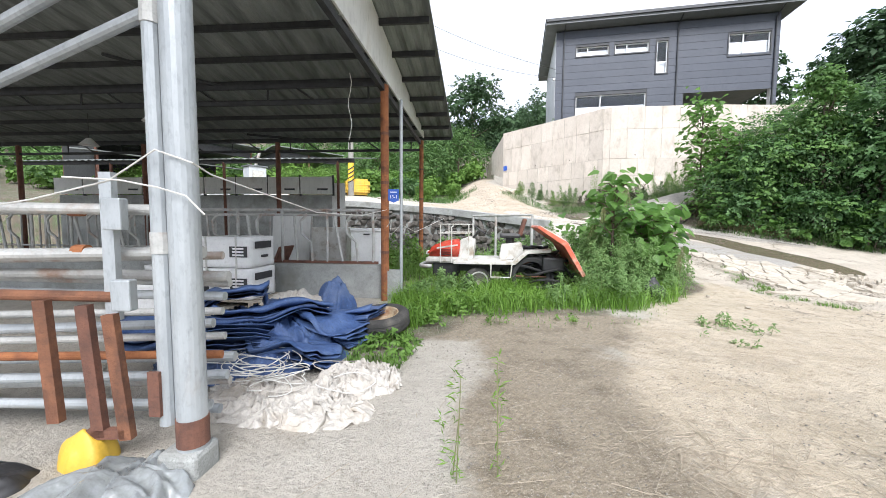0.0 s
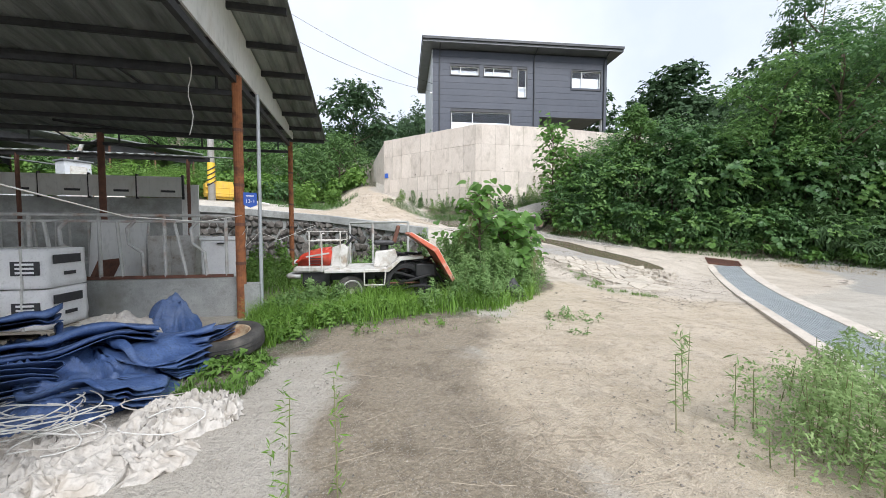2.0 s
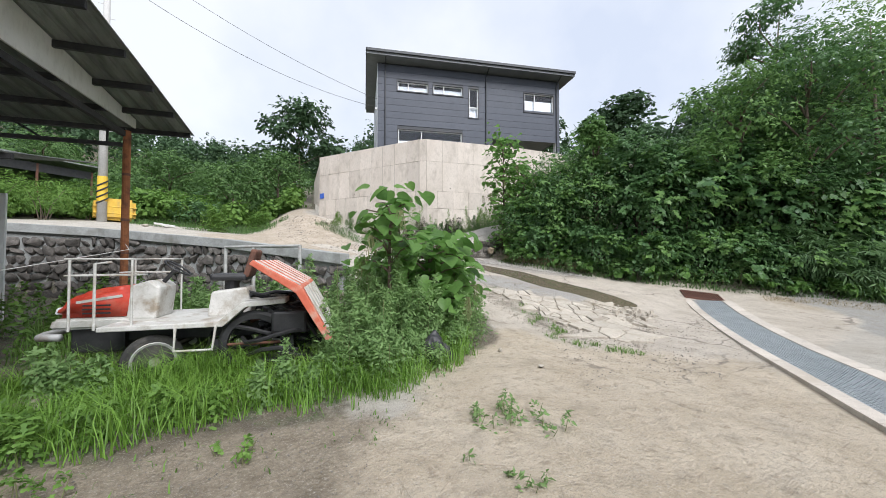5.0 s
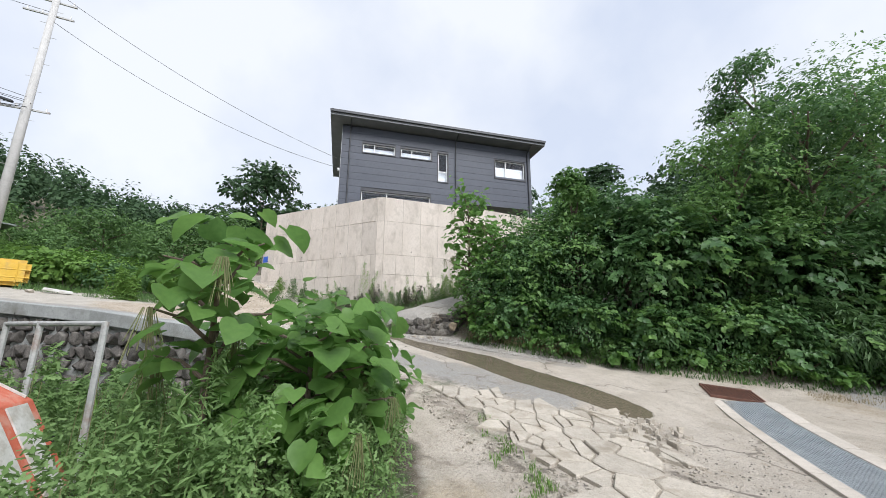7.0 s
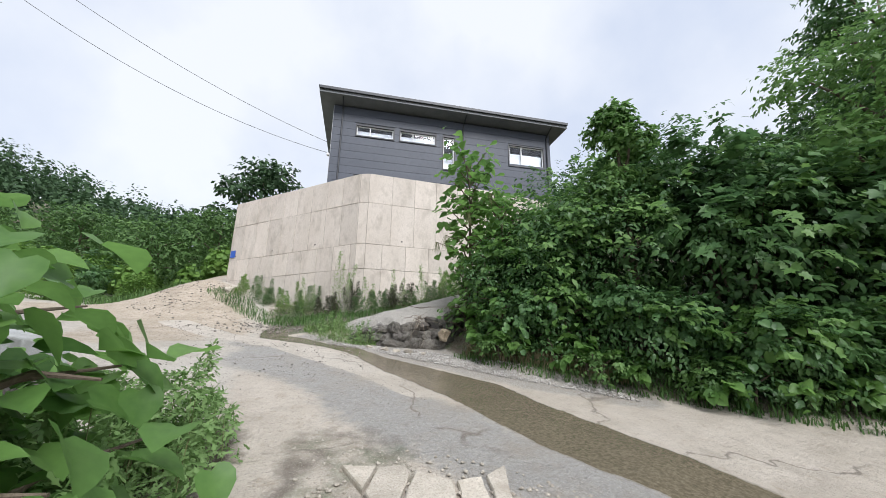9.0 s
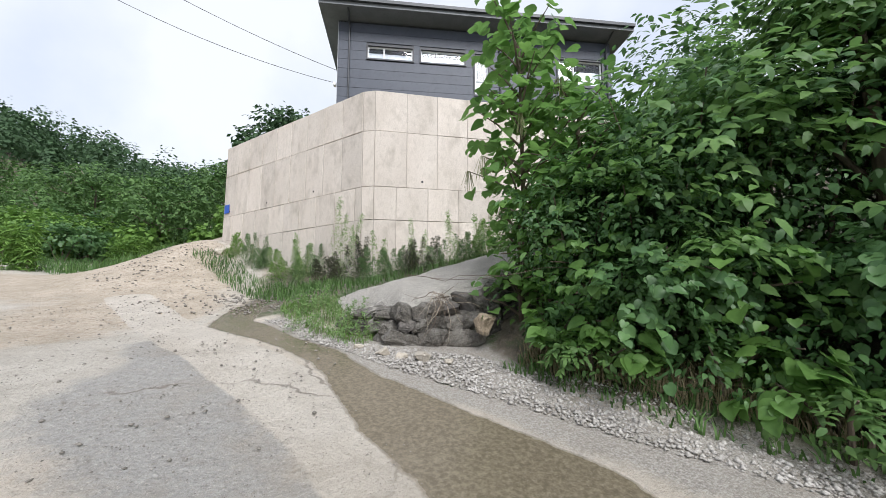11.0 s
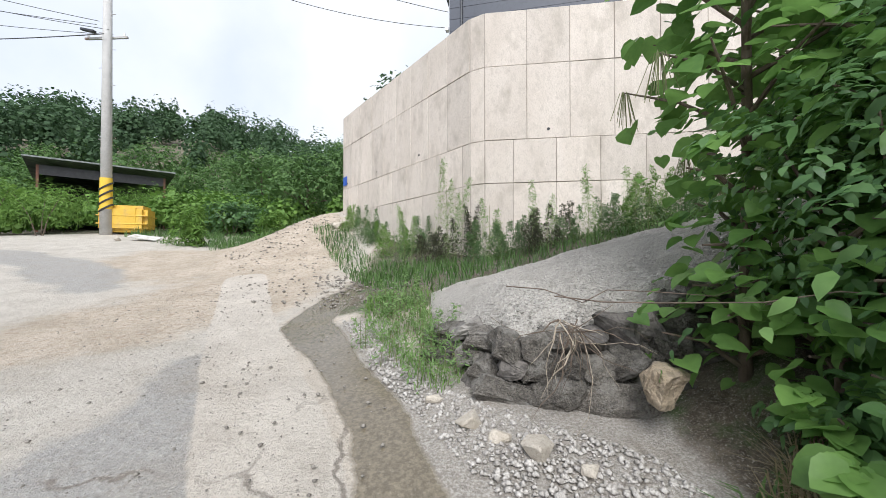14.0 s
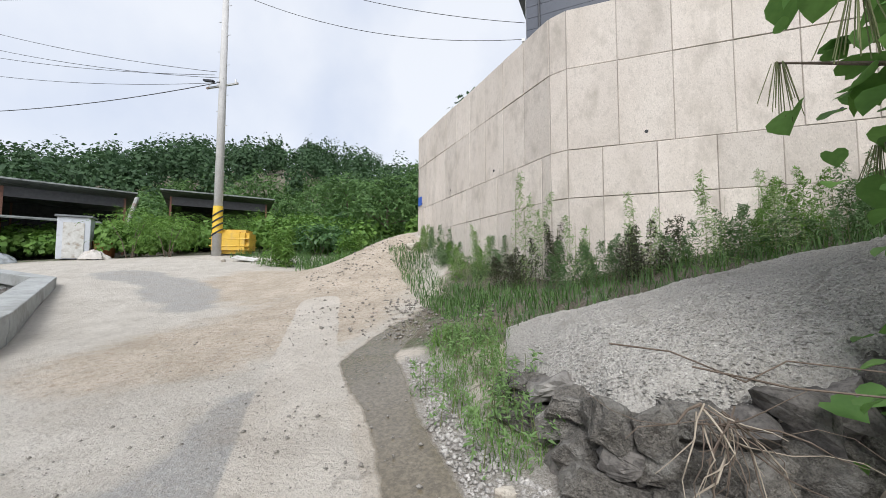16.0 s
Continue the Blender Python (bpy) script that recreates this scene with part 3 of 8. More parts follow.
    col = mix(rg(nz(3.3, 7), 0.5, 0.68, 0, 0.35), col, (0.27, 0.23, 0.18))
    col = mix(rg(fine, 0.54, 0.74, 0, 0.5), col, (0.17, 0.15, 0.125))
    col = mix(rg(nz(17, 8, 0.75), 0.57, 0.65, 0, 0.3), col, (0.24, 0.205, 0.165))
    col = mix(rg(nz(0.7, 8), 0.54, 0.66, 0, 0.28), col, (0.34, 0.285, 0.215))
    col = mix(rg(nz(75, 5, 0.8), 0.55, 0.68, 0, 0.42), col, (0.19, 0.165, 0.13))
    col = mix(rg(nz(95, 5, 0.8), 0.55, 0.68, 0, 0.6), col, (0.66, 0.61, 0.54))
    wet = mask("zone_b", "Red", 0.35, 0.06)
    col = mix(mth("MULTIPLY", wet, 0.85), col, wet_c)
    l.new(col, bs.inputs["Base Color"])
    l.new(rg(wet, 0, 1, 0.93, 0.08), bs.inputs["Roughness"])
    h = mth("ADD", mth("MULTIPLY", fine, 0.3), mth("ADD", mth("MULTIPLY", mid, 0.8), mth("MULTIPLY", nz(6, 6), 0.9)))
    bp = n.new("ShaderNodeBump")
    bp.inputs["Distance"].default_value = 0.045
    l.new(rg(wet, 0, 1, 1.0, 0.1), bp.inputs["Strength"])
    l.new(h, bp.inputs["Height"])
    l.new(bp.outputs["Normal"], bs.inputs["Normal"])
    return m


tagged(link_mesh("ground", ground_me, ground_material()), "sandy yard, worn concrete road and earth slopes", "ground", kind="structure")

# ---- retaining wall of the house ----
WALL_TOP, WALL_FOOT = 7.3, 1.5
WALL_LINE = ((3.6, 23.3), (8.0, 17.9), (8.28, 17.74), (13.2, 17.3), (24.0, 17.6))
ROWS_Z = (7.3, 6.2, 4.72, 3.86, 2.75, 1.5)
wall = tagged(new("retaining_wall"), "tall pale concrete retaining wall with formwork joints", "wall", kind="structure")
for n_seg, ((ax, ay), (bx, by)) in enumerate(zip(WALL_LINE, WALL_LINE[1:])):
    ln = math.hypot(bx - ax, by - ay)
    turn = math.degrees(math.atan2(by - ay, bx - ax))
    core = box(B(), ln + 0.02, 0.4, WALL_TOP - WALL_FOOT - 0.02, ln / 2, 0.188, (WALL_TOP + WALL_FOOT) / 2 - 0.01)
    o = part("wall_core", core, M_joint, wall)
    o.matrix_local = pose(ax, ay, 0, 0, 0, turn)
    cols = max(1, round(ln / 0.8))
    wd = ln / cols
    made = {}
    for k, (zt, zb) in enumerate(zip(ROWS_Z, ROWS_Z[1:])):
        shift = (0, 0, 0.68, 0.68, 0.3)[k] if cols > 2 else 0
        cuts_ = [0.0] + [(c + shift) * wd for c in range(1 - (shift > 0), cols)] + [ln]
        for c, (x0, x1) in enumerate(zip(cuts_, cuts_[1:])):
            key = (k, round(x1 - x0, 3))
            if key not in made:
                bm = box(B(), x1 - x0 - (0.022 if n_seg == 0 else 0.012), 0.05, zt - zb - 0.012, 0, 0.0, 0)
                bmesh.ops.bevel(bm, geom=bm.edges[:], offset=0.005, segments=1, affect="EDGES")
                o = part("concrete_panel", bm, M_conc, wall)
                made[key] = o.data
            else:
                o = link_mesh("concrete_panel", made[key], M_conc, wall)
            off = 0.006 * math.sin(c * 5.3 + k * 2.1 + n_seg)
            o.matrix_local = pose(ax, ay, 0, 0, 0, turn) @ pose((x0 + x1) / 2, off, (zt + zb) / 2)
    for k in range(cols):
        if (k * 7 + n_seg) % 3 == 0:
            # uncut tie holes: a black disc paints the shade of the recess
            bm = bar(B(), ((k + 0.5) * wd, -0.03, 4.9), ((k + 0.5) * wd, -0.015, 4.9), 0.03, 8)
            o = part("tie_hole", bm, M_black, wall)
            o.matrix_local = pose(ax, ay, 0, 0, 0, turn)
end_wall = part("wall_core", box(B(), 0.4, 8.0, 5.8, 3.86, 27.2, 4.39), M_conc, wall)

# ---- house on the terrace ----
house = thing("house", 7.35, 24.97, 7.2, -10, "two-storey house clad in slate-grey metal siding", "house")
HL, HD, HT = 13.35, 8.5, 7.35


def wall_with_holes(length, z0, z1, holes, thick, y0=0.0):
    """A wall in the x-z plane cut through by its openings."""
    xs = sorted({0.0, length, *[v for h in holes for v in h[:2]]})
    zs = sorted({z0, z1, *[v for h in holes for v in h[2:]]})
    bm = B()
    for xa, xb in zip(xs, xs[1:]):
        for za, zb in zip(zs, zs[1:]):
            cx, cz = (xa + xb) / 2, (za + zb) / 2
            if not any(h[0] < cx < h[1] and h[2] < cz < h[3] for h in holes):
                box(bm, xb - xa, thick, zb - za, cx, y0 + thick / 2, cz)
    return bm


FRONT_WINDOWS = [(1.33, 3.4, 5.58, 6.2), (3.8, 5.88, 5.58, 6.2), (6.37, 7.03, 4.13, 6.2), (10.55, 12.85, 4.9, 6.26), (1.38, 5.83, 0.75, 2.95)]
low = [(8.1, 13.1, 0.0, 2.85)]
part("front_wall", wall_with_holes(HL, 0, HT, FRONT_WINDOWS + low, 0.25), M_trim, house)
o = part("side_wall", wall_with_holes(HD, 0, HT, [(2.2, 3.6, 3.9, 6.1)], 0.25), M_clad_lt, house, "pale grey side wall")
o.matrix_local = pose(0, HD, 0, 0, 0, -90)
o = part("side_wall", wall_with_holes(HD, 2.95, HT, [], 0.25), M_clad, house)
o.matrix_local = pose(HL, 0, 0, 0, 0, 90)
part("back_wall", box(B(), HL, 0.25, HT, HL / 2, HD - 0.125, HT / 2), M_clad, house)
part("upper_floor", box(B(), HL - 0.6, HD - 0.6, 0.25, HL / 2, HD / 2, 3.0), M_fascia, house)
part("inner_wall", box(B(), 0.2, HD - 0.6, 2.85, 8.0, HD / 2, 1.43), M_clad_lt, house)
part("corner_post", box(B(), 0.3, 0.3, 2.9, HL - 0.15, 0.2, 1.45), M_frame_w, house, "white corner post of the open carport")
# siding boards between the openings
z = 0.02
hb = 0.455
while z < HT - 0.05:
    top = min(z + hb, HT)
    cuts = [(h[0] - 0.06, h[1] + 0.06) for h in FRONT_WINDOWS + low if h[2] - 0.06 < (z + top) / 2 < h[3] + 0.06]
    spans, a = [], 0.0
    for c0, c1 in sorted(cuts):
        if c0 > a:
            spans.append((a, c0))
        a = max(a, c1)
    if a < HL:
        spans.append((a, HL))
    for s0, s1 in spans:
        if s1 - s0 > 0.05:
            bm = box(B(), s1 - s0, 0.03, top - z - 0.014, (s0 + s1) / 2, -0.017, (z + top) / 2)
            part("siding_board", bm, M_clad, house)
    z += hb
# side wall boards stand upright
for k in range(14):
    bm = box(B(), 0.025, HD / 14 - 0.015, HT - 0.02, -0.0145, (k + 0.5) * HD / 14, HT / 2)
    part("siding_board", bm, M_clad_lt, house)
for x0, x1, z0, z1 in FRONT_WINDOWS:
    win = part("window", (lambda bm: [box(bm, x1 - x0 + 0.14, 0.12, 0.07, (x0 + x1) / 2, -0.02, z0 - 0.03), box(bm, x1 - x0 + 0.14, 0.12, 0.07, (x0 + x1) / 2, -0.02, z1 + 0.03),
                                      box(bm, 0.07, 0.12, z1 - z0, x0 - 0.035, -0.02, (z0 + z1) / 2), box(bm, 0.07, 0.12, z1 - z0, x1 + 0.035, -0.02, (z0 + z1) / 2)] and bm)(B()), M_trim, house, "dark window surround")
    tall = z1 - z0 > 1.9 and x1 - x0 < 1
    fr = B()
    for zz in (z0 + 0.03, z1 - 0.03):
        box(fr, x1 - x0, 0.08, 0.06, (x0 + x1) / 2, 0.06, zz)
    for xx in (x0 + 0.03, x1 - 0.03) + (() if tall else (x0 + (x1 - x0) * 0.36,)):
        box(fr, 0.06, 0.08, z1 - z0 - 0.12, xx, 0.06, (z0 + z1) / 2)
    if tall:
        box(fr, x1 - x0 - 0.12, 0.08, 0.06, (x0 + x1) / 2, 0.06, z0 + (z1 - z0) * 0.36)
    part("window_frame", fr, M_frame_w, win, "white inner frame")
    g = part("pane", box(B(), x1 - x0 - 0.1, 0.012, z1 - z0 - 0.1, (x0 + x1) / 2, 0.07, (z0 + z1) / 2), M_glass, win)
    g.visible_shadow = False
    dz = 0.0 if not tall else (z1 - z0) * 0.62
    # sky reflection put in as a white sheet; the pane's top stays dark
    part("blind", box(B(), x1 - x0 - 0.08, 0.02, (z1 - z0 - 0.08) * (0.68 if not tall else 0.36), (x0 + x1) / 2, 0.2, z0 + 0.04 + (z1 - z0 - 0.08) * (0.34 if not tall else 0.18)), M_sky_sheet, win, "white sheet standing in for the sky mirrored in the glass")
# single-pitch roof with a deep dark fascia
roof = part("roof", prism(B(), [(-0.75, 7.42), (HL + 0.75, 7.42), (HL + 0.75, 7.72), (-0.75, 7.72)], -0.95, HD + 0.5), M_fascia, house, "flat-edged single-pitch roof")
part("gutter", box(B(), HL + 1.5, 0.12, 0.14, HL / 2, -1.01, 7.65), M_trim, roof)
part("roof_sheet", box(B(), HL + 1.6, HD + 1.6, 0.05, HL / 2, HD / 2 - 0.22, 7.747), M_trim, roof)
for xx in (0.5, 7.6, HL - 0.25):
    part("downpipe", tube(B(), [(xx, -0.9, 7.5), (xx, -0.5, 7.3), (xx, -0.09, 7.1), (xx, -0.09, 0.2)], 0.045, 8), M_trim, house)
part("wall_lamp", box(B(), 0.12, 0.2, 0.12, -0.1, -0.02, 4.2), M_frame_w, house)

# ---- terrace edge rail lies out of sight; address plate on the wall ----
plate = part("address_plate", box(B(), 0.3, 0.015, 0.3, 0, 0, 0), M_blue_sign)
plate.matrix_world = pose(3.6, 23.3, 5.0, 0, 0, math.degrees(math.atan2(-5.4, 4.4))) @ pose(0.25, -0.05, 0)
tagged(plate, "small blue plate fixed to the concrete wall", "sign")

# ---- sloping apron in front of the wall ----
FRONT_EDGE = ((7.45, 14.6, 1.72), (7.75, 13.85, 1.82), (8.15, 13.15, 1.9), (8.75, 13.06, 1.98), (9.5, 13.2, 2.2), (10.6, 13.2, 2.5), (12.0, 13.1, 2.85))
BACK_EDGE = ((7.4, 15.3, 1.92), (7.85, 15.3, 2.1), (8.4, 15.3, 2.24), (9.3, 15.4, 2.5), (10.2, 15.4, 2.75), (11.2, 15.3, 3.0), (12.4, 15.2, 3.3))


def apron():
    nu, nv = 250, 130
    pit = np.random.default_rng(91)
    us = np.linspace(0, 6, nu)
    f = np.stack([np.interp(us, range(7), [p[k] for p in FRONT_EDGE]) for k in range(3)], -1)
    b = np.stack([np.interp(us, range(7), [p[k] for p in BACK_EDGE]) for k in range(3)], -1)
    rows = []
    for j in range(nv):
        v = j / (nv - 1)
        p = f * (1 - v) + b * v
        p[:, 2] += 0.14 * np.sin(math.pi * min(1, v * 1.15)) ** 0.8 * np.clip(us / 2.0, 0.15, 1)
        lip = max(0, 0.12 - v) / 0.12
        p[:, 2] -= 0.16 * lip ** 1.5
        amp = 0.02 + 0.03 * lip
        p[:, 1] -= lip * 0.06 * fbm(p[:, 0], p[:, 2], 6.0, 2.2)
        p[:, 2] += amp * fbm(p[:, 0], p[:, 1], 4.0, 1.2) + pit.normal(0, 0.0055, nu) - 0.012 * (pit.random(nu) < 0.05)
        rows.append(p)
    under = rows[0].copy()
    under[:, 2] -= 0.22
    under[:, 1] += 0.25
    pts = np.concatenate([under[None], np.array(rows)], 0)
    id_ = np.arange(nu * (nv + 1)).reshape(nv + 1, nu)
    q = np.stack([id_[:-1, :-1], id_[:-1, 1:], id_[1:, 1:], id_[1:, :-1]], -1).reshape(-1, 4)
    ob = link_mesh("concrete_apron", np_mesh("concrete_apron", pts.reshape(-1, 3), q, True), M_pad)
    return tagged(ob, "rough sloping concrete apron over the stone bank", "pavement", kind="structure")


apron()
# rough mortared face behind the stones
def bank_face():
    nu, nv = 150, 26
    us = np.linspace(0.2, 5.7, nu)
    f = np.stack([np.interp(us, range(7), [p[k] for p in FRONT_EDGE]) for k in range(3)], -1)
    rows = []
    for j in range(nv):
        v = j / (nv - 1)
        p = f.copy()
        p[:, 1] += 0.12 - 0.30 * v
        foot = land(p[:, 0], p[:, 1] - 0.1) - 0.12
        p[:, 2] = (f[:, 2] - 0.1) * (1 - v) + foot * v
        for i in range(nu):
            q = Vector((p[i, 0] * 3.2, p[i, 2] * 3.6, 1.7))
            p[i, 1] -= 0.10 * abs(noise.noise(q)) + 0.05 * noise.noise(q * 2.7) + 0.02 * noise.noise(q * 7)
        rows.append(p)
    pts = np.array(rows)
    id_ = np.arange(nu * nv).reshape(nv, nu)
    q = np.stack([id_[:-1, :-1], id_[1:, :-1], id_[1:, 1:], id_[:-1, 1:]], -1).reshape(-1, 4)
    ob = link_mesh("bank_face", np_mesh("bank_face", pts.reshape(-1, 3), q), M_bank)
    return tagged(ob, "rough mortared earth face of the stone bank", "stone wall", kind="structure")


bank_face()


def field_stone(seed, sx, sy, sz):
    """A broken boulder: a hull with chipped and pitted faces."""
    r = random.Random(int(seed * 977) + 5)
    bm = bmesh.new()
    for _ in range(22):
        p = Vector((r.uniform(-1, 1), r.uniform(-1, 1), r.uniform(-1, 1)))
        k = max(abs(p.x), abs(p.y), abs(p.z)) ** 0.95
        bm.verts.new((p.x / k * sx, p.y / k * sy, p.z / k * sz))
    hull = bmesh.ops.convex_hull(bm, input=bm.verts[:])
    bmesh.ops.delete(bm, geom=[g for g in set(hull["geom_interior"]) | set(hull["geom_unused"]) if isinstance(g, bmesh.types.BMVert)], context="VERTS")
    bmesh.ops.subdivide_edges(bm, edges=bm.edges[:], cuts=3, use_grid_fill=True)
    bm.normal_update()
    for v in bm.verts:
        q = v.co * 6 + Vector((seed * 3.1, seed, 0))
        v.co = v.co * 0.97 + v.normal * (0.05 * noise.noise(q * 0.8) + 0.026 * noise.noise(q * 2.6) + 0.012 * noise.noise(q * 6))
    return bm


# stones that hold up the apron
bank = tagged(new("stone_bank"), "low bank of dark field stones under the apron", "stone wall", kind="structure")
srnd = random.Random(5)
for row in range(3):
    u = 0.35 + row * 0.16
    while u < 5.6:
        w = srnd.uniform(0.18, 0.36) if row else srnd.uniform(0.34, 0.66)
        i = min(5, int(u))
        t = u - i
        p = [FRONT_EDGE[i][k] * (1 - t) + FRONT_EDGE[i + 1][k] * t for k in range(3)]
        foot = gz(p[0], p[1] - 0.25)
        hgt = max(0.1, (p[2] - foot) / 2.7)
        zc = foot + hgt * (0.3 + 0.85 * row) + srnd.uniform(-0.04, 0.04)
        st = part("stone", field_stone(u * 3 + row, w * 0.56, srnd.uniform(0.14, 0.24), hgt * srnd.uniform(0.5, 0.72)), M_bank if srnd.random() < 0.7 else M_stone, bank)
        st.matrix_local = pose(p[0], p[1] - 0.06 + 0.07 * row, zc, srnd.uniform(-14, 14), srnd.uniform(-16, 16), srnd.uniform(-20, 20) - 14)
        u += w * 1.1
st = part("stone", field_stone(7.7, 0.09, 0.1, 0.12), M_stone_tan, bank, "tan stone")
st.matrix_local = pose(9.04, 12.66, 1.66, 5, 12, 20)

# ---- stone wall and coping between the yard and the upper road ----
yard_wall = tagged(new("yard_stone_wall"), "rubble stone wall with a concrete coping above the yard", "stone wall", kind="structure")
CAP_Z = (2.85, 2.42, 1.98, 1.5)
for (ax, bx), (ay, by), (az, bz) in zip(zip(CAP_X, CAP_X[1:]), zip(CAP_Y, CAP_Y[1:]), zip(CAP_Z, CAP_Z[1:])):
    ln = math.hypot(bx - ax, by - ay)
    d = Vector(((bx - ax) / ln, (by - ay) / ln, 0))
    s = Vector((d.y, -d.x, 0))
    bm = B()
    ring = []
    for (px, py, pz) in ((ax, ay, az), (bx, by, bz)):
        p = Vector((px, py, pz))
        ring.append([bm.verts.new(p + s * 0.24), bm.verts.new(p - s * 0.2), bm.verts.new(p - s * 0.2 - Vector((0, 0, 0.3))), bm.verts.new(p + s * 0.24 - Vector((0, 0, 0.3)))])
    for k in range(4):
        bm.faces.new((ring[0][k], ring[0][(k + 1) % 4], ring[1][(k + 1) % 4], ring[1][k]))
    bm.faces.new(ring[0][::-1])
    bm.faces.new(ring[1])
    bmesh.ops.recalc_face_normals(bm, faces=bm.faces)
    part("coping", bm, M_block, yard_wall, "grey concrete coping", bevel=0.02)
    core = B()
    ring = []
    for (px, py, pz) in ((ax, ay, az), (bx, by, bz)):
        p = Vector((px, py, 0))
        ring.append([core.verts.new(p + s * 0.12 + Vector((0, 0, pz - 0.29))), core.verts.new(p - s * 0.18 + Vector((0, 0, pz - 0.29))), core.verts.new(p - s * 0.18 - Vector((0, 0, 0.2))), core.verts.new(p + s * 0.12 - Vector((0, 0, 0.2)))])
    for k in range(4):
        core.faces.new((ring[0][k], ring[0][(k + 1) % 4], ring[1][(k + 1) % 4], ring[1][k]))
    core.faces.new(ring[0][::-1])
    core.faces.new(ring[1])
    bmesh.ops.recalc_face_normals(core, faces=core.faces)
    part("mortar_core", core, M_block, yard_wall)
    zrow = 0.12
    while zrow < max(az, bz) - 0.4:
        u = srnd.uniform(0, 0.3)
        while u < ln:
            w = srnd.uniform(0.22, 0.42)
            lim = az + (bz - az) * u / ln - 0.36
            if zrow < lim and ax + d.x * u > -9:
                st = part("stone", cut_stone(u + zrow * 3 + ax, w * 0.56, 0.13, 0.17, 13), M_stone, yard_wall)
                p = Vector((ax, ay, 0)) + d * u + s * 0.14
                st.matrix_local = pose(p.x, p.y, zrow, 0, srnd.uniform(-25, 25), math.degrees(math.atan2(d.y, d.x)))
            u += w
        zrow += 0.3
# ---- drain across the road ----
drain = thing("drain_grating", 0, 0, 0, 0, "long galvanised grating of a drain across the road", "drain")
DA, DB = Vector((11.85, 6.72, 0)), Vector((4.3, -1.0, 0))
dd = (DB - DA).normalized()
ds = Vector((-dd.y, dd.x, 0))
dl = (DB - DA).length
rot_d = math.degrees(math.atan2(dd.y, dd.x))


def on_land(p, up=0.0):
    return Vector((p.x, p.y, gz(p.x, p.y) + up))


npan = int(dl / 1.0)
for k in range(npan):
    a, b = on_land(DA + dd * (k + 0.01), 0.025), on_land(DA + dd * (k + 0.99), 0.025)
    tilt = math.degrees(math.atan2(b.z - a.z, 0.98))
    bm = B()
    near = k < 9
    for r in np.linspace(-0.3, 0.3, 17 if near else 9):
        box(bm, 0.98, 0.006, 0.03, 0.49, r, 0)
    for c in np.linspace(0.0, 0.98, 20):
        box(bm, 0.008, 0.6, 0.022, c, 0, 0)
    o = part("grating_panel", bm, M_grate, drain)
    o.matrix_local = Matrix.Translation(a) @ pose(0, 0, 0, 0, -tilt, rot_d)
for sgn in (-1, 1):
    for k in range(npan):
        bm = B()
        a, b = on_land(DA + dd * k, 0.0), on_land(DA + dd * (k + 0.99), 0.0)
        w = 0.16 if sgn < 0 else 0.2
        q = [ds * sgn * 0.32, ds * sgn * (0.32 + w)]
        vs = [bm.verts.new(p + e + Vector((0, 0, h))) for h in (0.045, -0.15) for p, e in ((a, q[0]), (b, q[0]), (b, q[1]), (a, q[1]))]
        for f in ((0, 1, 2, 3), (0, 1, 5, 4), (2, 3, 7, 6), (0, 3, 7, 4), (1, 2, 6, 5)):
            bm.faces.new([vs[i] for i in f])
        bmesh.ops.recalc_face_normals(bm, faces=bm.faces)
        part("drain_kerb", bm, M_road, drain, "pale concrete kerb of the drain")
part("channel_floor", (lambda bm: [bm.faces.new([bm.verts.new(on_land(p, 0.008)) for p in (DA + ds * 0.33 + dd * k, DA - ds * 0.33 + dd * k, DA - ds * 0.33 + dd * (k + 1), DA + ds * 0.33 + dd * (k + 1))]) for k in range(npan)] and bm)(B()), M_grit, drain)
gully = thing("gully_grate", 0, 0, 0, 0, "rusty steel gully grate beside the drain", "drain")
gp = on_land(DA - dd * 0.42, 0.03)
g_x = (on_land(gp + dd * 0.4) - on_land(gp - dd * 0.4)).normalized()
g_y = (on_land(gp + ds * 0.4) - on_land(gp - ds * 0.4)).normalized()
g_z = g_x.cross(g_y).normalized()
gully.matrix_world = Matrix.Translation(gp) @ Matrix((g_x, g_z.cross(g_x), g_z)).transposed().to_4x4()
for r in np.linspace(-0.42, 0.42, 15):
    part("bar", box(B(), 0.62, 0.022, 0.035, 0, r, 0), M_rust_dk, gully)
bm = B()
box(bm, 0.03, 0.88, 0.045, -0.32, 0, 0), box(bm, 0.03, 0.88, 0.045, 0.32, 0, 0), box(bm, 0.66, 0.02, 0.04, 0, 0, -0.004)
part("grate_frame", bm, M_rust_dk, gully)
# flat black plate in place of the shaded depth below the bars
part("pit", box(B(), 0.62, 0.86, 0.02, 0, 0, -0.03), M_black, gully)

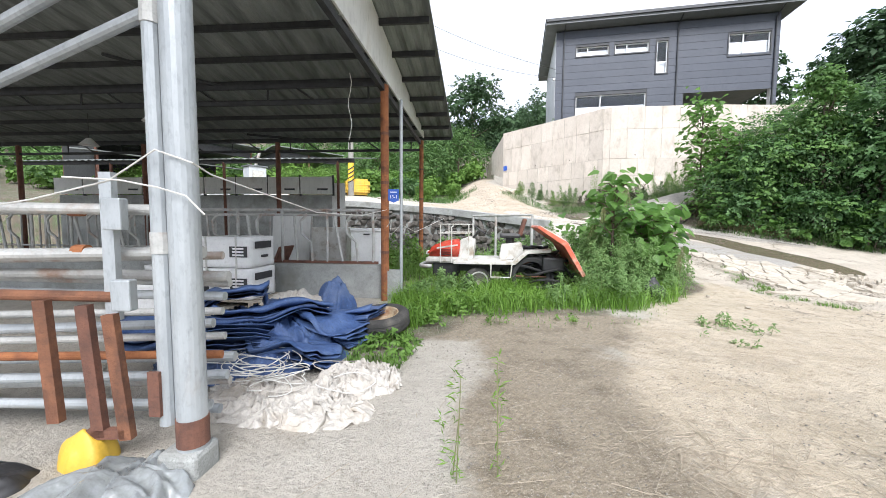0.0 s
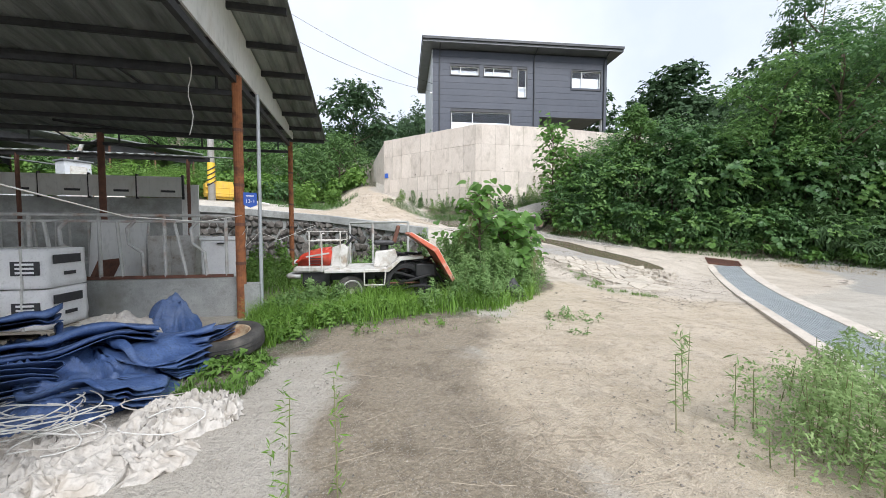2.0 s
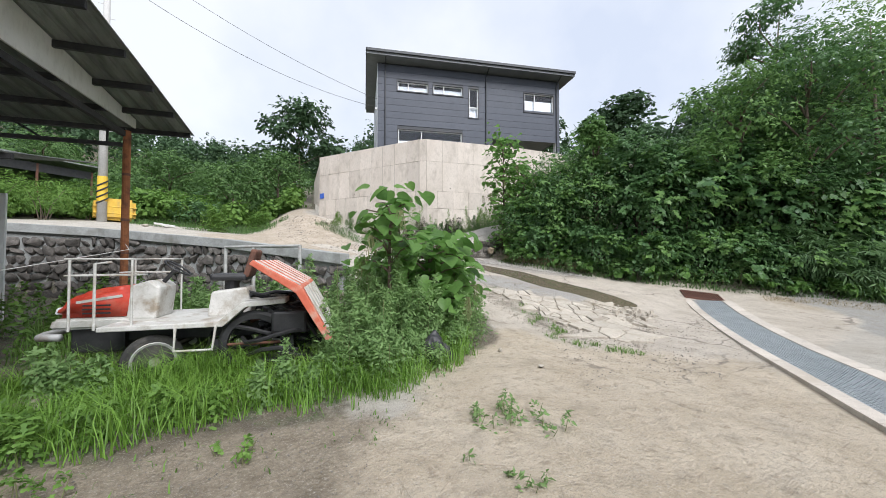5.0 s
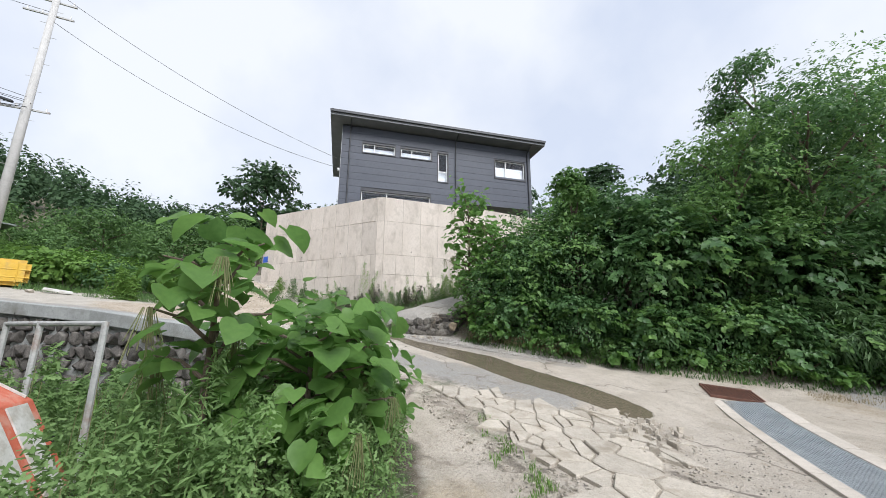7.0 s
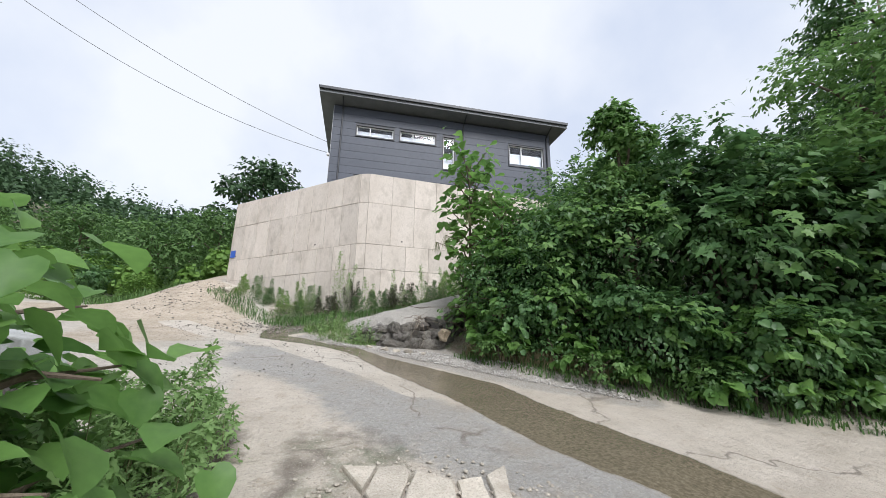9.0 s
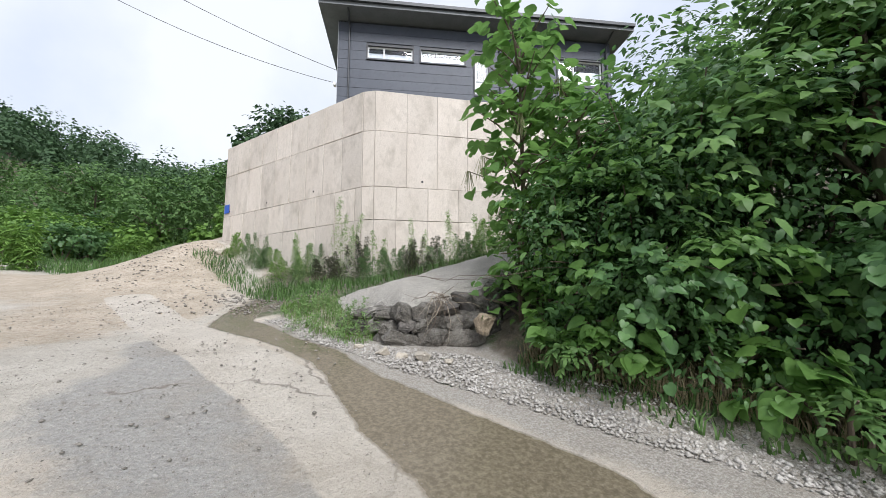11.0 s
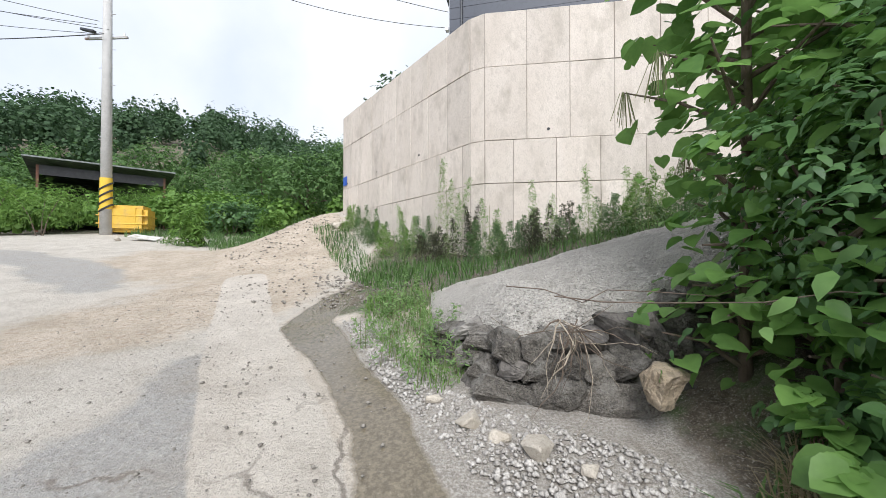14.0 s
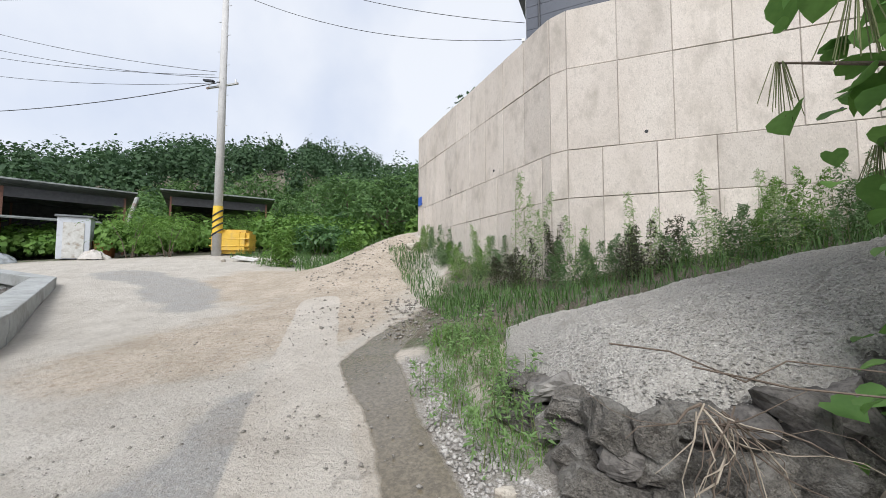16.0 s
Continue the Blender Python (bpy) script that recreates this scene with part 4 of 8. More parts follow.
# ---- plants ----
def leaf_shape(kind):
    """Points and faces of one leaf, its stem at the origin, along +y, facing +z."""
    if kind == "quad":
        v = [(0, 0, 0), (0.34, 0.5, 0.06), (0, 1, -0.05), (-0.34, 0.5, 0.06)]
        f = [(0, 1, 2), (0, 2, 3)]
    elif kind == "oval":
        v = [(0, 0, 0), (0.22, 0.25, 0.05), (0.2, 0.62, 0.04), (0, 1, -0.12), (-0.2, 0.62, 0.04), (-0.22, 0.25, 0.05)]
        f = [(0, 1, 5), (1, 2, 5), (2, 4, 5), (2, 3, 4)]
    elif kind == "heart":
        half = [(0.0, 0.1, 0.0), (0.2, -0.03, 0.06), (0.42, 0.09, 0.1), (0.49, 0.36, 0.15), (0.45, 0.6, 0.07), (0.23, 0.84, -0.06)]
        v = half + [(0, 1.0, -0.22)] + [(-x, y, z) for x, y, z in half[:0:-1]] + [(0, 0.45, -0.03)]
        f = [(12, k, (k + 1) % 12) for k in range(12)]
    elif kind == "mulberry":
        half = [(0.0, 0.06, 0.0), (0.24, -0.02, 0.03), (0.5, 0.2, 0.05), (0.3, 0.42, 0.05), (0.52, 0.66, -0.02), (0.22, 0.68, 0.02)]
        v = half + [(0, 1.05, -0.14)] + [(-x, y, z) for x, y, z in half[:0:-1]] + [(0, 0.42, -0.02)]
        f = [(12, k, (k + 1) % 12) for k in range(12)]
    elif kind == "blade":
        v = [(-0.03, 0, 0), (0.03, 0, 0), (0.022, 0.55, 0.06), (-0.022, 0.55, 0.06), (0, 1, -0.12)]
        f = [(0, 1, 2), (0, 2, 3), (3, 2, 4)]
    elif kind == "narrow":
        v = [(0, 0, 0), (0.1, 0.45, 0.03), (0, 1, -0.12), (-0.1, 0.45, 0.03)]
        f = [(0, 1, 2), (0, 2, 3)]
    else:
        v = [(0, 0, 0), (0.12, 0.3, 0.02), (0.34, 0.42, 0.0), (0.13, 0.55, 0.02), (0.24, 0.85, -0.03), (0, 1, -0.08), (-0.24, 0.85, -0.03), (-0.13, 0.55, 0.02), (-0.34, 0.42, 0.0), (-0.12, 0.3, 0.02)]
        f = [(0, 1, 9), (1, 2, 3), (9, 7, 8), (1, 3, 7), (1, 7, 9), (3, 4, 5), (3, 5, 7), (7, 5, 6)]
    return np.array(v, float), np.array(f, int)


def leaves(name, pts, normals, sizes, kind, material, parent=None, jitter=0.5, droop=0.0, aspect=1.0, r=None, label="", stuff="", along=None):
    """One mesh of many leaves at the places given, each turned about its outward direction."""
    r = r or rng
    pts, normals = np.asarray(pts, float), np.asarray(normals, float)
    n = len(pts)
    nrm = normals + r.normal(0, jitter, (n, 3))
    nrm /= np.linalg.norm(nrm, axis=1, keepdims=True) + 1e-9
    tang = r.normal(0, 1, (n, 3)) + np.array([0, 0, -droop]) if along is None else np.asarray(along, float)
    tang -= nrm * (tang * nrm).sum(1, keepdims=True)
    tang /= np.linalg.norm(tang, axis=1, keepdims=True) + 1e-9
    side = np.cross(tang, nrm)
    v, f = leaf_shape(kind)
    s = np.asarray(sizes, float).reshape(-1, 1, 1) * np.ones((n, 1, 1))
    w = v[None, :, 0:1] * side[:, None] * aspect + v[None, :, 1:2] * tang[:, None] + v[None, :, 2:3] * nrm[:, None]
    verts = (pts[:, None] + w * s).reshape(-1, 3)
    faces = (f[None] + (np.arange(n) * len(v))[:, None, None]).reshape(-1, 3)
    return link_mesh(name, np_mesh(name, verts, faces), material, parent, label, stuff)


def shell(n, c, radii, r, inner=0.55, cut=-0.4, lump=0.35, seed=0.0):
    """Places on and under the uneven skin of a crown, with their outward directions."""
    d = r.normal(0, 1, (n * 2, 3))
    d /= np.linalg.norm(d, axis=1, keepdims=True)
    d = d[d[:, 2] > cut][:n]
    k = 1 + lump * (np.sin(d[:, 0] * 4.1 + seed) * np.sin(d[:, 1] * 3.7 + seed * 2) + 0.6 * np.sin(d[:, 2] * 6.3 + d[:, 0] * 5 + seed * 3)) * 0.7
    k = k * (inner + (1 - inner) * r.random(len(d)) ** 0.45)
    p = d * k[:, None] * np.array(radii) + np.array(c)
    nr = d / np.array(radii)
    nr /= np.linalg.norm(nr, axis=1, keepdims=True)
    return p, nr


def sprays(c, radii, n_twigs, per, length, r, cut=-0.3, rise=0.25, base=(0.6, 0.92), seed=0.0):
    """Leaves set in two ranks along arching twigs: their places, facings and the way each one points."""
    d = r.normal(0, 1, (n_twigs * 4 + 8, 3))
    d /= np.linalg.norm(d, axis=1, keepdims=True)
    d = d[d[:, 2] > cut][:n_twigs]
    m = len(d)
    k = 1 + 0.22 * np.sin(d[:, 0] * 5.1 + seed) * np.sin(d[:, 1] * 4.7 + seed * 2) + 0.16 * np.sin(d[:, 2] * 7.3 + seed * 3)
    root = np.asarray(c) + d * np.asarray(radii) * (k * r.uniform(base[0], base[1], m))[:, None]
    out = d / np.asarray(radii)
    out /= np.linalg.norm(out, axis=1, keepdims=True)
    way = out + np.array([0, 0, rise]) + r.normal(0, 0.35, (m, 3))
    way /= np.linalg.norm(way, axis=1, keepdims=True)
    ln = length * r.uniform(0.55, 1.3, m)
    t = np.linspace(0.12, 1.0, per)[None, :, None] * np.ones((m, 1, 1))
    pos = root[:, None] + way[:, None] * ln[:, None, None] * t + np.array([0, 0, -0.42]) * ln[:, None, None] * t ** 2
    head = way[:, None] + np.array([0, 0, -0.84]) * t
    head = head / np.linalg.norm(head, axis=2, keepdims=True)
    side = np.cross(head, np.array([0, 0, 1.0]))
    side /= np.linalg.norm(side, axis=2, keepdims=True) + 1e-6
    sgn = np.where(np.arange(per) % 2, 1.0, -1.0)[None, :, None]
    along = head * 0.7 + side * sgn * (1.15 - 0.6 * t) + np.array([0, 0, -0.3]) + r.normal(0, 0.22, (m, per, 3))
    face = out[:, None] * 0.75 + np.array([0, 0, 0.85]) + r.normal(0, 0.1, (m, per, 3))
    return pos.reshape(-1, 3), face.reshape(-1, 3), along.reshape(-1, 3)


def bush(name, x, y, z, radii, n, size, kind, material, label, category="shrub", group="", stems=5, second=None, up=0.6, sink=0.25, lump=0.35, boughs=14, shoots=0):
    th = thing(name, x, y, z, 0, label, category, group)
    r = np.random.default_rng(int(abs(x * 131 + y * 17) * 10) + n)
    sd = float(r.random() * 9)
    c = np.array((0, 0, radii[2] * (1 - sink)))
    rad = np.array(radii)
    # dark leaves within, then arching twigs of leaves over them, bough by bough
    p, nr = shell(int(n * 0.35), c, rad * 0.86, r, 0.55, -0.5, lump * 0.6, sd)
    ok = p[:, 2] > -0.1
    leaves("crown", p[ok], nr[ok] + np.array([0, 0, up]), size * r.uniform(0.6, 1.2, ok.sum()), "oval" if kind in ("heart", "mulberry") else kind, material, th, 0.5, 1.9, r=r, stuff="stuff")
    got, young = [], []
    per = 9
    for k in range(boughs):
        d = r.normal(0, 1, 3)
        d /= np.linalg.norm(d)
        d[2] = abs(d[2]) if k % 3 else d[2]
        q = c + d * rad * r.uniform(0.45, 0.75)
        w = r.uniform(0.32, 0.5)
        tw = max(2, int(n * 0.5 / boughs / per))
        bag = young if second and k % 4 == 0 else got
        bag.append(sprays(q, rad * np.array((w, w, w * 0.7)), tw, per, 0.5 * (rad[0] + rad[2]) * 0.42, r, seed=sd + k))
    if second:
        m2, n2, s2, k2 = second
        young.append(sprays(c, rad * 1.02, max(2, n2 // per), per, rad[2] * 0.32, r, cut=-0.1, base=(0.86, 1.0), seed=sd))
    for k in range(shoots):
        a, e = r.uniform(0, 2 * math.pi), r.uniform(0.1, 0.8)
        q = c + np.array((math.cos(a) * e * rad[0], math.sin(a) * e * rad[1], rad[2] * 0.75))
        got.append(sprays(q, (0.05, 0.05, 0.05), 3, 13, rad[2] * r.uniform(0.35, 0.6), r, cut=0.2, rise=2.2, seed=k))
    for nm, bag, mt, sz, kd in (("leafy_twig", got, material, size * 1.05, kind), ("young_shoot", young, second[0] if second else None, second[2] if second else 0, second[3] if second else "")):
        if bag:
            p, nr, al = (np.concatenate([b[k] for b in bag]) for k in range(3))
            ok = p[:, 2] > -0.05
            leaves(nm, p[ok], nr[ok], sz * r.uniform(0.45, 1.25, ok.sum()), kd, mt, th, 0.36, r=r, stuff="stuff", along=al[ok])
    bm = B()
    for k in range(stems):
        a = 2 * math.pi * k / stems + sd
        t = Vector((math.cos(a) * radii[0] * 0.55, math.sin(a) * radii[1] * 0.55, radii[2] * 1.3))
        tube(bm, [(math.cos(a) * 0.08, math.sin(a) * 0.08, -0.15), t * 0.4 + Vector((0, 0, 0.1)), t], 0.022 + 0.006 * radii[2], 6, 0.006)
    tagged(part("stem", bm, M_bark, th), kind="stuff")
    return th


def tree(name, x, y, z, h, rad, n, size, kind, material, label, seed, group="", lump=0.45, trunk=0.16):
    th = thing(name, x, y, z, 0, label, "tree", group)
    r = np.random.default_rng(seed)
    bm = B()
    lean = r.normal(0, 0.04, 2) * h
    tube(bm, [(0, 0, -0.3), (lean[0] * 0.4, lean[1] * 0.4, h * 0.4), (lean[0], lean[1], h * 0.92)], trunk, 8, trunk * 0.15)
    tips = []
    for k in range(9):
        a = k * 2.4 + seed
        z0 = h * (0.28 + 0.06 * k)
        e = rad * r.uniform(0.55, 0.95) * (1 - 0.05 * k)
        tip = Vector((math.cos(a) * e, math.sin(a) * e, z0 + h * r.uniform(0.08, 0.2)))
        tube(bm, [(lean[0] * z0 / h, lean[1] * z0 / h, z0), tip * 0.55 + Vector((0, 0, z0 * 0.45 + 0.1)), tip], trunk * 0.4, 6, 0.015)
        tips.append(tip)
    tips.append(Vector((lean[0], lean[1], h * 0.95)))
    part("trunk", bm, M_bark, th, smooth=True)
    ps, ns, got = [], [], []
    for k, tip in enumerate(tips):
        rr = rad * r.uniform(0.38, 0.6)
        p, nr = shell(n // len(tips) // 3, tip, (rr, rr, rr * 0.75), r, 0.45, -0.8, lump, k * 1.7)
        ps.append(p), ns.append(nr)
        got.append(sprays(tip, (rr, rr, rr * 0.75), n // len(tips) // 13, 9, rr * 0.5, r, cut=-0.5, base=(0.45, 0.95), seed=k * 1.3))
    p, nr = np.concatenate(ps), np.concatenate(ns) + np.array([0, 0, 0.4])
    leaves("crown", p, nr, size * r.uniform(0.6, 1.3, len(p)), kind, material, th, 0.5, 1.2, r=r, stuff="stuff")
    p, nr, al = (np.concatenate([b[k] for b in got]) for k in range(3))
    leaves("leafy_twig", p, nr, size * r.uniform(0.5, 1.25, len(p)), kind, material, th, 0.36, r=r, stuff="stuff", along=al)
    return th


def weed(bm_pts, r, x, y, z, h, n, spread):
    """Leaf places of one upright weed."""
    t = r.random(n) ** 0.8
    a = r.uniform(0, 2 * math.pi, n)
    lx, ly = r.normal(0, 0.12, 2) * h
    rad = spread * (1 - t) * 0.6 + spread * 0.12
    rad = rad * r.random(n) ** 0.5
    p = np.stack([x + lx * t + np.cos(a) * rad, y + ly * t + np.sin(a) * rad, z + h * t], -1)
    nr = np.stack([np.cos(a) * 0.6, np.sin(a) * 0.6, np.full(n, 0.8)], -1)
    bm_pts.append((p, nr))


def weed_clump(name, places, material, size, label, n=110, kind="lobed", category="weeds", stem_mat=None, jitter=0.35, group="", asp=1.0):
    """places: x, y, height, spread of each stalk."""
    x0, y0 = places[0][:2]
    th = thing(name, x0, y0, gz(x0, y0), 0, label, category, group)
    r = np.random.default_rng(int(abs(x0 * 97 + y0 * 31) * 10) + len(places))
    pts, bm = [], B()
    for x, y, h, sp in places:
        z = gz(x, y) - gz(x0, y0)
        weed(pts, r, x - x0, y - y0, z, h, int(n * h / 0.8), sp)
        bar(bm, (x - x0, y - y0, z - 0.05), (x - x0 + r.normal(0, 0.03), y - y0 + r.normal(0, 0.03), z + h * 0.9), 0.0045, 5, 0.002)
    p, nr = np.concatenate([a for a, _ in pts]), np.concatenate([b for _, b in pts])
    leaves("foliage", p, nr, size * r.uniform(0.6, 1.3, len(p)), kind, material, th, jitter, -0.7, asp, r=r, stuff="stuff")
    tagged(part("stalk", bm, stem_mat or M_pod, th), kind="stuff")
    return th


def scatter(n, poly_x, poly_y, r):
    """Even places inside a polygon."""
    out = []
    px, py = np.array(poly_x), np.array(poly_y)
    while sum(len(o) for o in out) < n:
        x, y = r.uniform(px.min(), px.max(), n), r.uniform(py.min(), py.max(), n)
        inside = np.zeros(n, bool)
        j = len(px) - 1
        for i in range(len(px)):
            c = ((py[i] > y) != (py[j] > y)) & (x < (px[j] - px[i]) * (y - py[i]) / (py[j] - py[i] + 1e-12) + px[i])
            inside ^= c
            j = i
        out.append(np.stack([x[inside], y[inside]], -1))
    return np.concatenate(out)[:n]


def grass(name, n, poly_x, poly_y, h, material, label, seed=1, width=1.0, keep=None, hvar=0.5):
    r = np.random.default_rng(seed)
    q = scatter(n, poly_x, poly_y, r)
    if keep is not None:
        q = q[keep(q[:, 0], q[:, 1])]
    k = len(q)
    z = land(q[:, 0], q[:, 1])
    a = r.uniform(0, 2 * math.pi, k)
    tang = np.stack([np.cos(a) * 0.45, np.sin(a) * 0.45, np.ones(k)], -1) + r.normal(0, 0.15, (k, 3))
    tang /= np.linalg.norm(tang, axis=1, keepdims=True)
    side = np.stack([-np.sin(a), np.cos(a), np.zeros(k)], -1)
    nrm = np.cross(side, tang)
    v, f = leaf_shape("blade")
    hh = h * (1 - hvar + 2 * hvar * r.random(k)) * (0.75 + 0.35 * fbm(q[:, 0], q[:, 1], 2.2, 3.0))
    s = hh[:, None, None]
    wd = (0.011 * width / np.maximum(hh, 0.05))[:, None, None] * 15
    w = v[None, :, 0:1] * side[:, None] * wd + v[None, :, 1:2] * tang[:, None] - v[None, :, 2:3] * 3.2 * nrm[:, None] * v[None, :, 1:2]
    verts = (np.stack([q[:, 0], q[:, 1], z - 0.01], -1)[:, None] + w * s).reshape(-1, 3)
    faces = (f[None] + (np.arange(k) * len(v))[:, None, None]).reshape(-1, 3)
    ob = link_mesh(name, np_mesh(name, verts, faces), material)
    return tagged(ob, label, "grass", kind="stuff")


# hedge along the road: one shrub after another, low at the foot and tall behind
hr = random.Random(11)
for s in np.linspace(0.0, 1.0, 12):
    if 0.4 < s < 0.6:
        kinds = (("narrow", 0.22, L_bamboo, 5200), ("mulberry", 0.17, L_hedge, 5200))
    elif 0.15 < s < 0.4:
        kinds = (("heart", 0.10, L_hedge, 6200), ("mulberry", 0.18, L_hedge, 5200))
    else:
        kinds = (("heart", 0.088, L_hedge, 6600), ("oval", 0.115, L_hedge, 6000))
    for (dep, rz_, hgt), (kd, sz, mt, nn) in zip(((1.0, 1.02, 1.45), (1.9, 1.45, 2.6)), kinds):
        x = 9.9 + s * 11.5
        y = float(np.interp(x, HEDGE_X, HEDGE_Y))
        x, y = x + dep * 0.69 + hr.uniform(-0.25, 0.25), y + dep * 0.72 + hr.uniform(-0.25, 0.25)
        grow = (1.12 + 0.45 * s) if dep > 1.5 else 0.85 + 0.3 * s
        front = dep < 1.5
        bush("hedge_shrub", x, y, gz(x, y) - 0.1, (rz_ * hr.uniform(0.9, 1.15), rz_ * hr.uniform(0.9, 1.15), hgt * grow * hr.uniform(0.55, 0.7)), nn, sz, kd, mt, "dense dark green shrub of the roadside hedge", group="roadside hedge",
             second=(L_hedge_lt, 90 if front else 420, 0.11 if front else 0.16, "heart" if front else kd), sink=0.3, lump=0.7, shoots=0 if front else 5)
for k in range(24):
    x = 9.6 + 0.42 * k
    y = float(np.interp(x, HEDGE_X, HEDGE_Y))
    x, y = x + 0.2 + hr.uniform(-0.1, 0.18), y + 0.22 + hr.uniform(-0.1, 0.18)
    bush("foot_shrub", x, y, gz(x, y) - 0.05, (hr.uniform(0.45, 0.65), hr.uniform(0.45, 0.65), hr.uniform(0.2, 0.42)), 900, 0.08, "heart" if k % 3 == 1 else "oval", L_hedge if k % 2 else L_mid, "low leafy growth along the foot of the hedge", group="hedge foot growth", stems=4, second=(L_cat, 45, 0.14, "heart"), boughs=7)
for k in range(2, 7):
    s = k / 6
    x = 12.0 + s * 9
    y = float(np.interp(x, HEDGE_X, HEDGE_Y)) + 3.4
    tree("hedge_tree", x + 1.5, y + 0.6, gz(x + 1.5, y + 0.6), 2.6 + 0.6 * math.sin(k * 2.1) + 5.2 * s ** 1.2, 1.6 + 0.8 * s, 6000, 0.15, "oval", L_hedge if k % 2 else L_bamboo, "tall leafy tree rising behind the roadside hedge", 40 + k, "trees behind the hedge")
for k, (x, y, h, rd) in enumerate(((15.2, 7.9, 6.0, 1.7), (16.6, 6.6, 7.4, 2.0), (18.4, 5.8, 8.4, 2.2), (13.2, 9.8, 3.8, 1.5), (12.0, 10.4, 4.7, 0.75), (17.6, 8.4, 8.8, 1.2))):
    tree("hedge_tree", x, y, gz(x, y), h, rd, 8000, 0.125, "oval", L_hedge if k % 2 else L_hedge_lt, "tall leafy tree rising behind the roadside hedge", 80 + k, "trees behind the hedge", lump=0.6, trunk=0.1)

# ---- open cattle shed ----
SHED = pose(-1.2, 0.25, 0, 0, 0, -3.5) @ Matrix.Scale(0.93, 4)
YARD = pose(0.43, -0.6, 0, 0, 0, 1.1) @ Matrix.Scale(0.868, 4)


def rounded_plate(w, h):
    """A thin plate with a pointed lower edge."""
    return prism(B(), [(-w / 2, h / 2), (w / 2, h / 2), (w / 2, -h / 3), (0, -h / 2), (-w / 2, -h / 3)], -0.008, 0.0)


def roof_z(ly):
    return 4.3 + 0.1 * (10.2 - ly)


shed = new("cattle_shed")
shed.matrix_world = SHED
tagged(shed, "open cattle shed with rusty posts and corrugated roof", "shed")
# south and west ends run on unseen, added to shade gate and interior
bm = B()
xs = np.arange(-19, 1.0, 0.07)
prev = None
for x in xs:
    up = 0.035 * (abs(((x / 0.28) % 1) - 0.5) * 4 - 1)
    up = max(-0.02, min(0.02, up))
    row = [bm.verts.new((x, ly, roof_z(ly) + up + 0.015 * math.sin(x * 1.3 + ly))) for ly in (-3.2, 1.9, 4.7, 7.5, 10.3)]
    if prev:
        for i in range(4):
            bm.faces.new((prev[i], row[i], row[i + 1], prev[i + 1]))
    prev = row
rf = part("roof_sheet", bm, M_roof, shed, "weathered grey corrugated roof sheet")
sol = rf.modifiers.new("thickness", "SOLIDIFY")
sol.thickness = 0.012
for k, ly in enumerate(np.arange(-2.56, 10.3, 0.98)):
    part("purlin", box(B(), 19.8, 0.06, 0.1, -9.0, ly, roof_z(ly) - 0.085), M_black, shed)
for ly in (0.0, 4.9, 9.5):
    tr = part("truss", (lambda b: [box(b, 14.6, 0.07, 0.07, -7.3, ly, 3.72), box(b, 14.6, 0.07, 0.07, -7.3, ly, 4.02)] and b)(B()), M_black, shed, "dark steel lattice truss")
    for k in range(15):
        part("web_bar", bar(B(), (-0.3 - k * 0.97, ly, 3.72), (-0.3 - k * 0.97 - (0.45 if k % 2 else 0.0), ly, 4.02), 0.02, 6), M_black, tr)
    part("strut", bar(B(), (-3.0, ly, 4.0), (-5.6, ly, roof_z(ly) - 0.1), 0.035, 6), M_black, shed)
fas = B()
top = [(ly, roof_z(ly) - 0.03) for ly in (-3.15, 9.7)]
vs = [fas.verts.new((xx, ly, z)) for xx in (0.03, 0.06) for ly, z in ((-3.15, 3.9), (9.75, 4.14), (9.75, top[1][1]), (-3.15, top[0][1]))]
for f in ((0, 1, 2, 3), (4, 5, 6, 7), (0, 1, 5, 4), (2, 3, 7, 6), (1, 2, 6, 5), (0, 3, 7, 4)):
    fas.faces.new([vs[i] for i in f])
bmesh.ops.recalc_face_normals(fas, faces=fas.faces)
part("fascia_board", fas, M_white, shed, "long white sheet-metal fascia")
part("edge_beam", box(B(), 0.08, 12.8, 0.1, -0.02, 3.3, 3.93), M_black, shed)
for lx, ly, mt, r in ((0, 4.9, M_rust, 0.075), (0.02, 9.5, M_rust, 0.065), (-4.6, 9.5, M_rust_dk, 0.075), (-9.2, 9.5, M_rust_dk, 0.075), (-13.8, 9.5, M_rust_dk, 0.075), (-9.2, 4.9, M_rust_dk, 0.075), (-13.8, 0, M_rust_dk, 0.075)):
    p = part("post", bar(B(), (lx, ly, -0.1), (lx, ly, 4.0), r, 14), mt, shed, smooth=False)
    for zz in (0.9, 1.55, 2.2, 3.1):
        part("post_band", bar(B(), (lx, ly, zz), (lx, ly, zz + 0.05), r + 0.006, 14), M_rust_dk, p)
part("post_footing", box(B(), 0.26, 0.26, 0.62, 0.16, 4.98, 0.26), M_block, shed, "white-washed concrete footing")
part("conduit", bar(B(), (0.3, 4.95, 0.0), (0.3, 4.95, 3.75), 0.03, 10), M_galv, shed)
pil = part("pillar", bar(B(), (0.05, 0, 0.1), (0.05, 0, 4.9), 0.08, 20), M_galv, shed, "galvanised steel corner pillar", smooth=False)
part("side_pipe", bar(B(), (-0.08, -0.02, 0.3), (-0.08, -0.02, 4.9), 0.045, 14), M_galv, pil)
part("pillar_footing", box(B(), 0.24, 0.22, 0.2, 0.02, 0, 0.06), M_block, pil, "chipped concrete footing", bevel=0.03)
part("rust_plate", box(B(), 0.07, 0.02, 0.26, -0.11, -0.075, 0.5), M_rust_dk, pil)
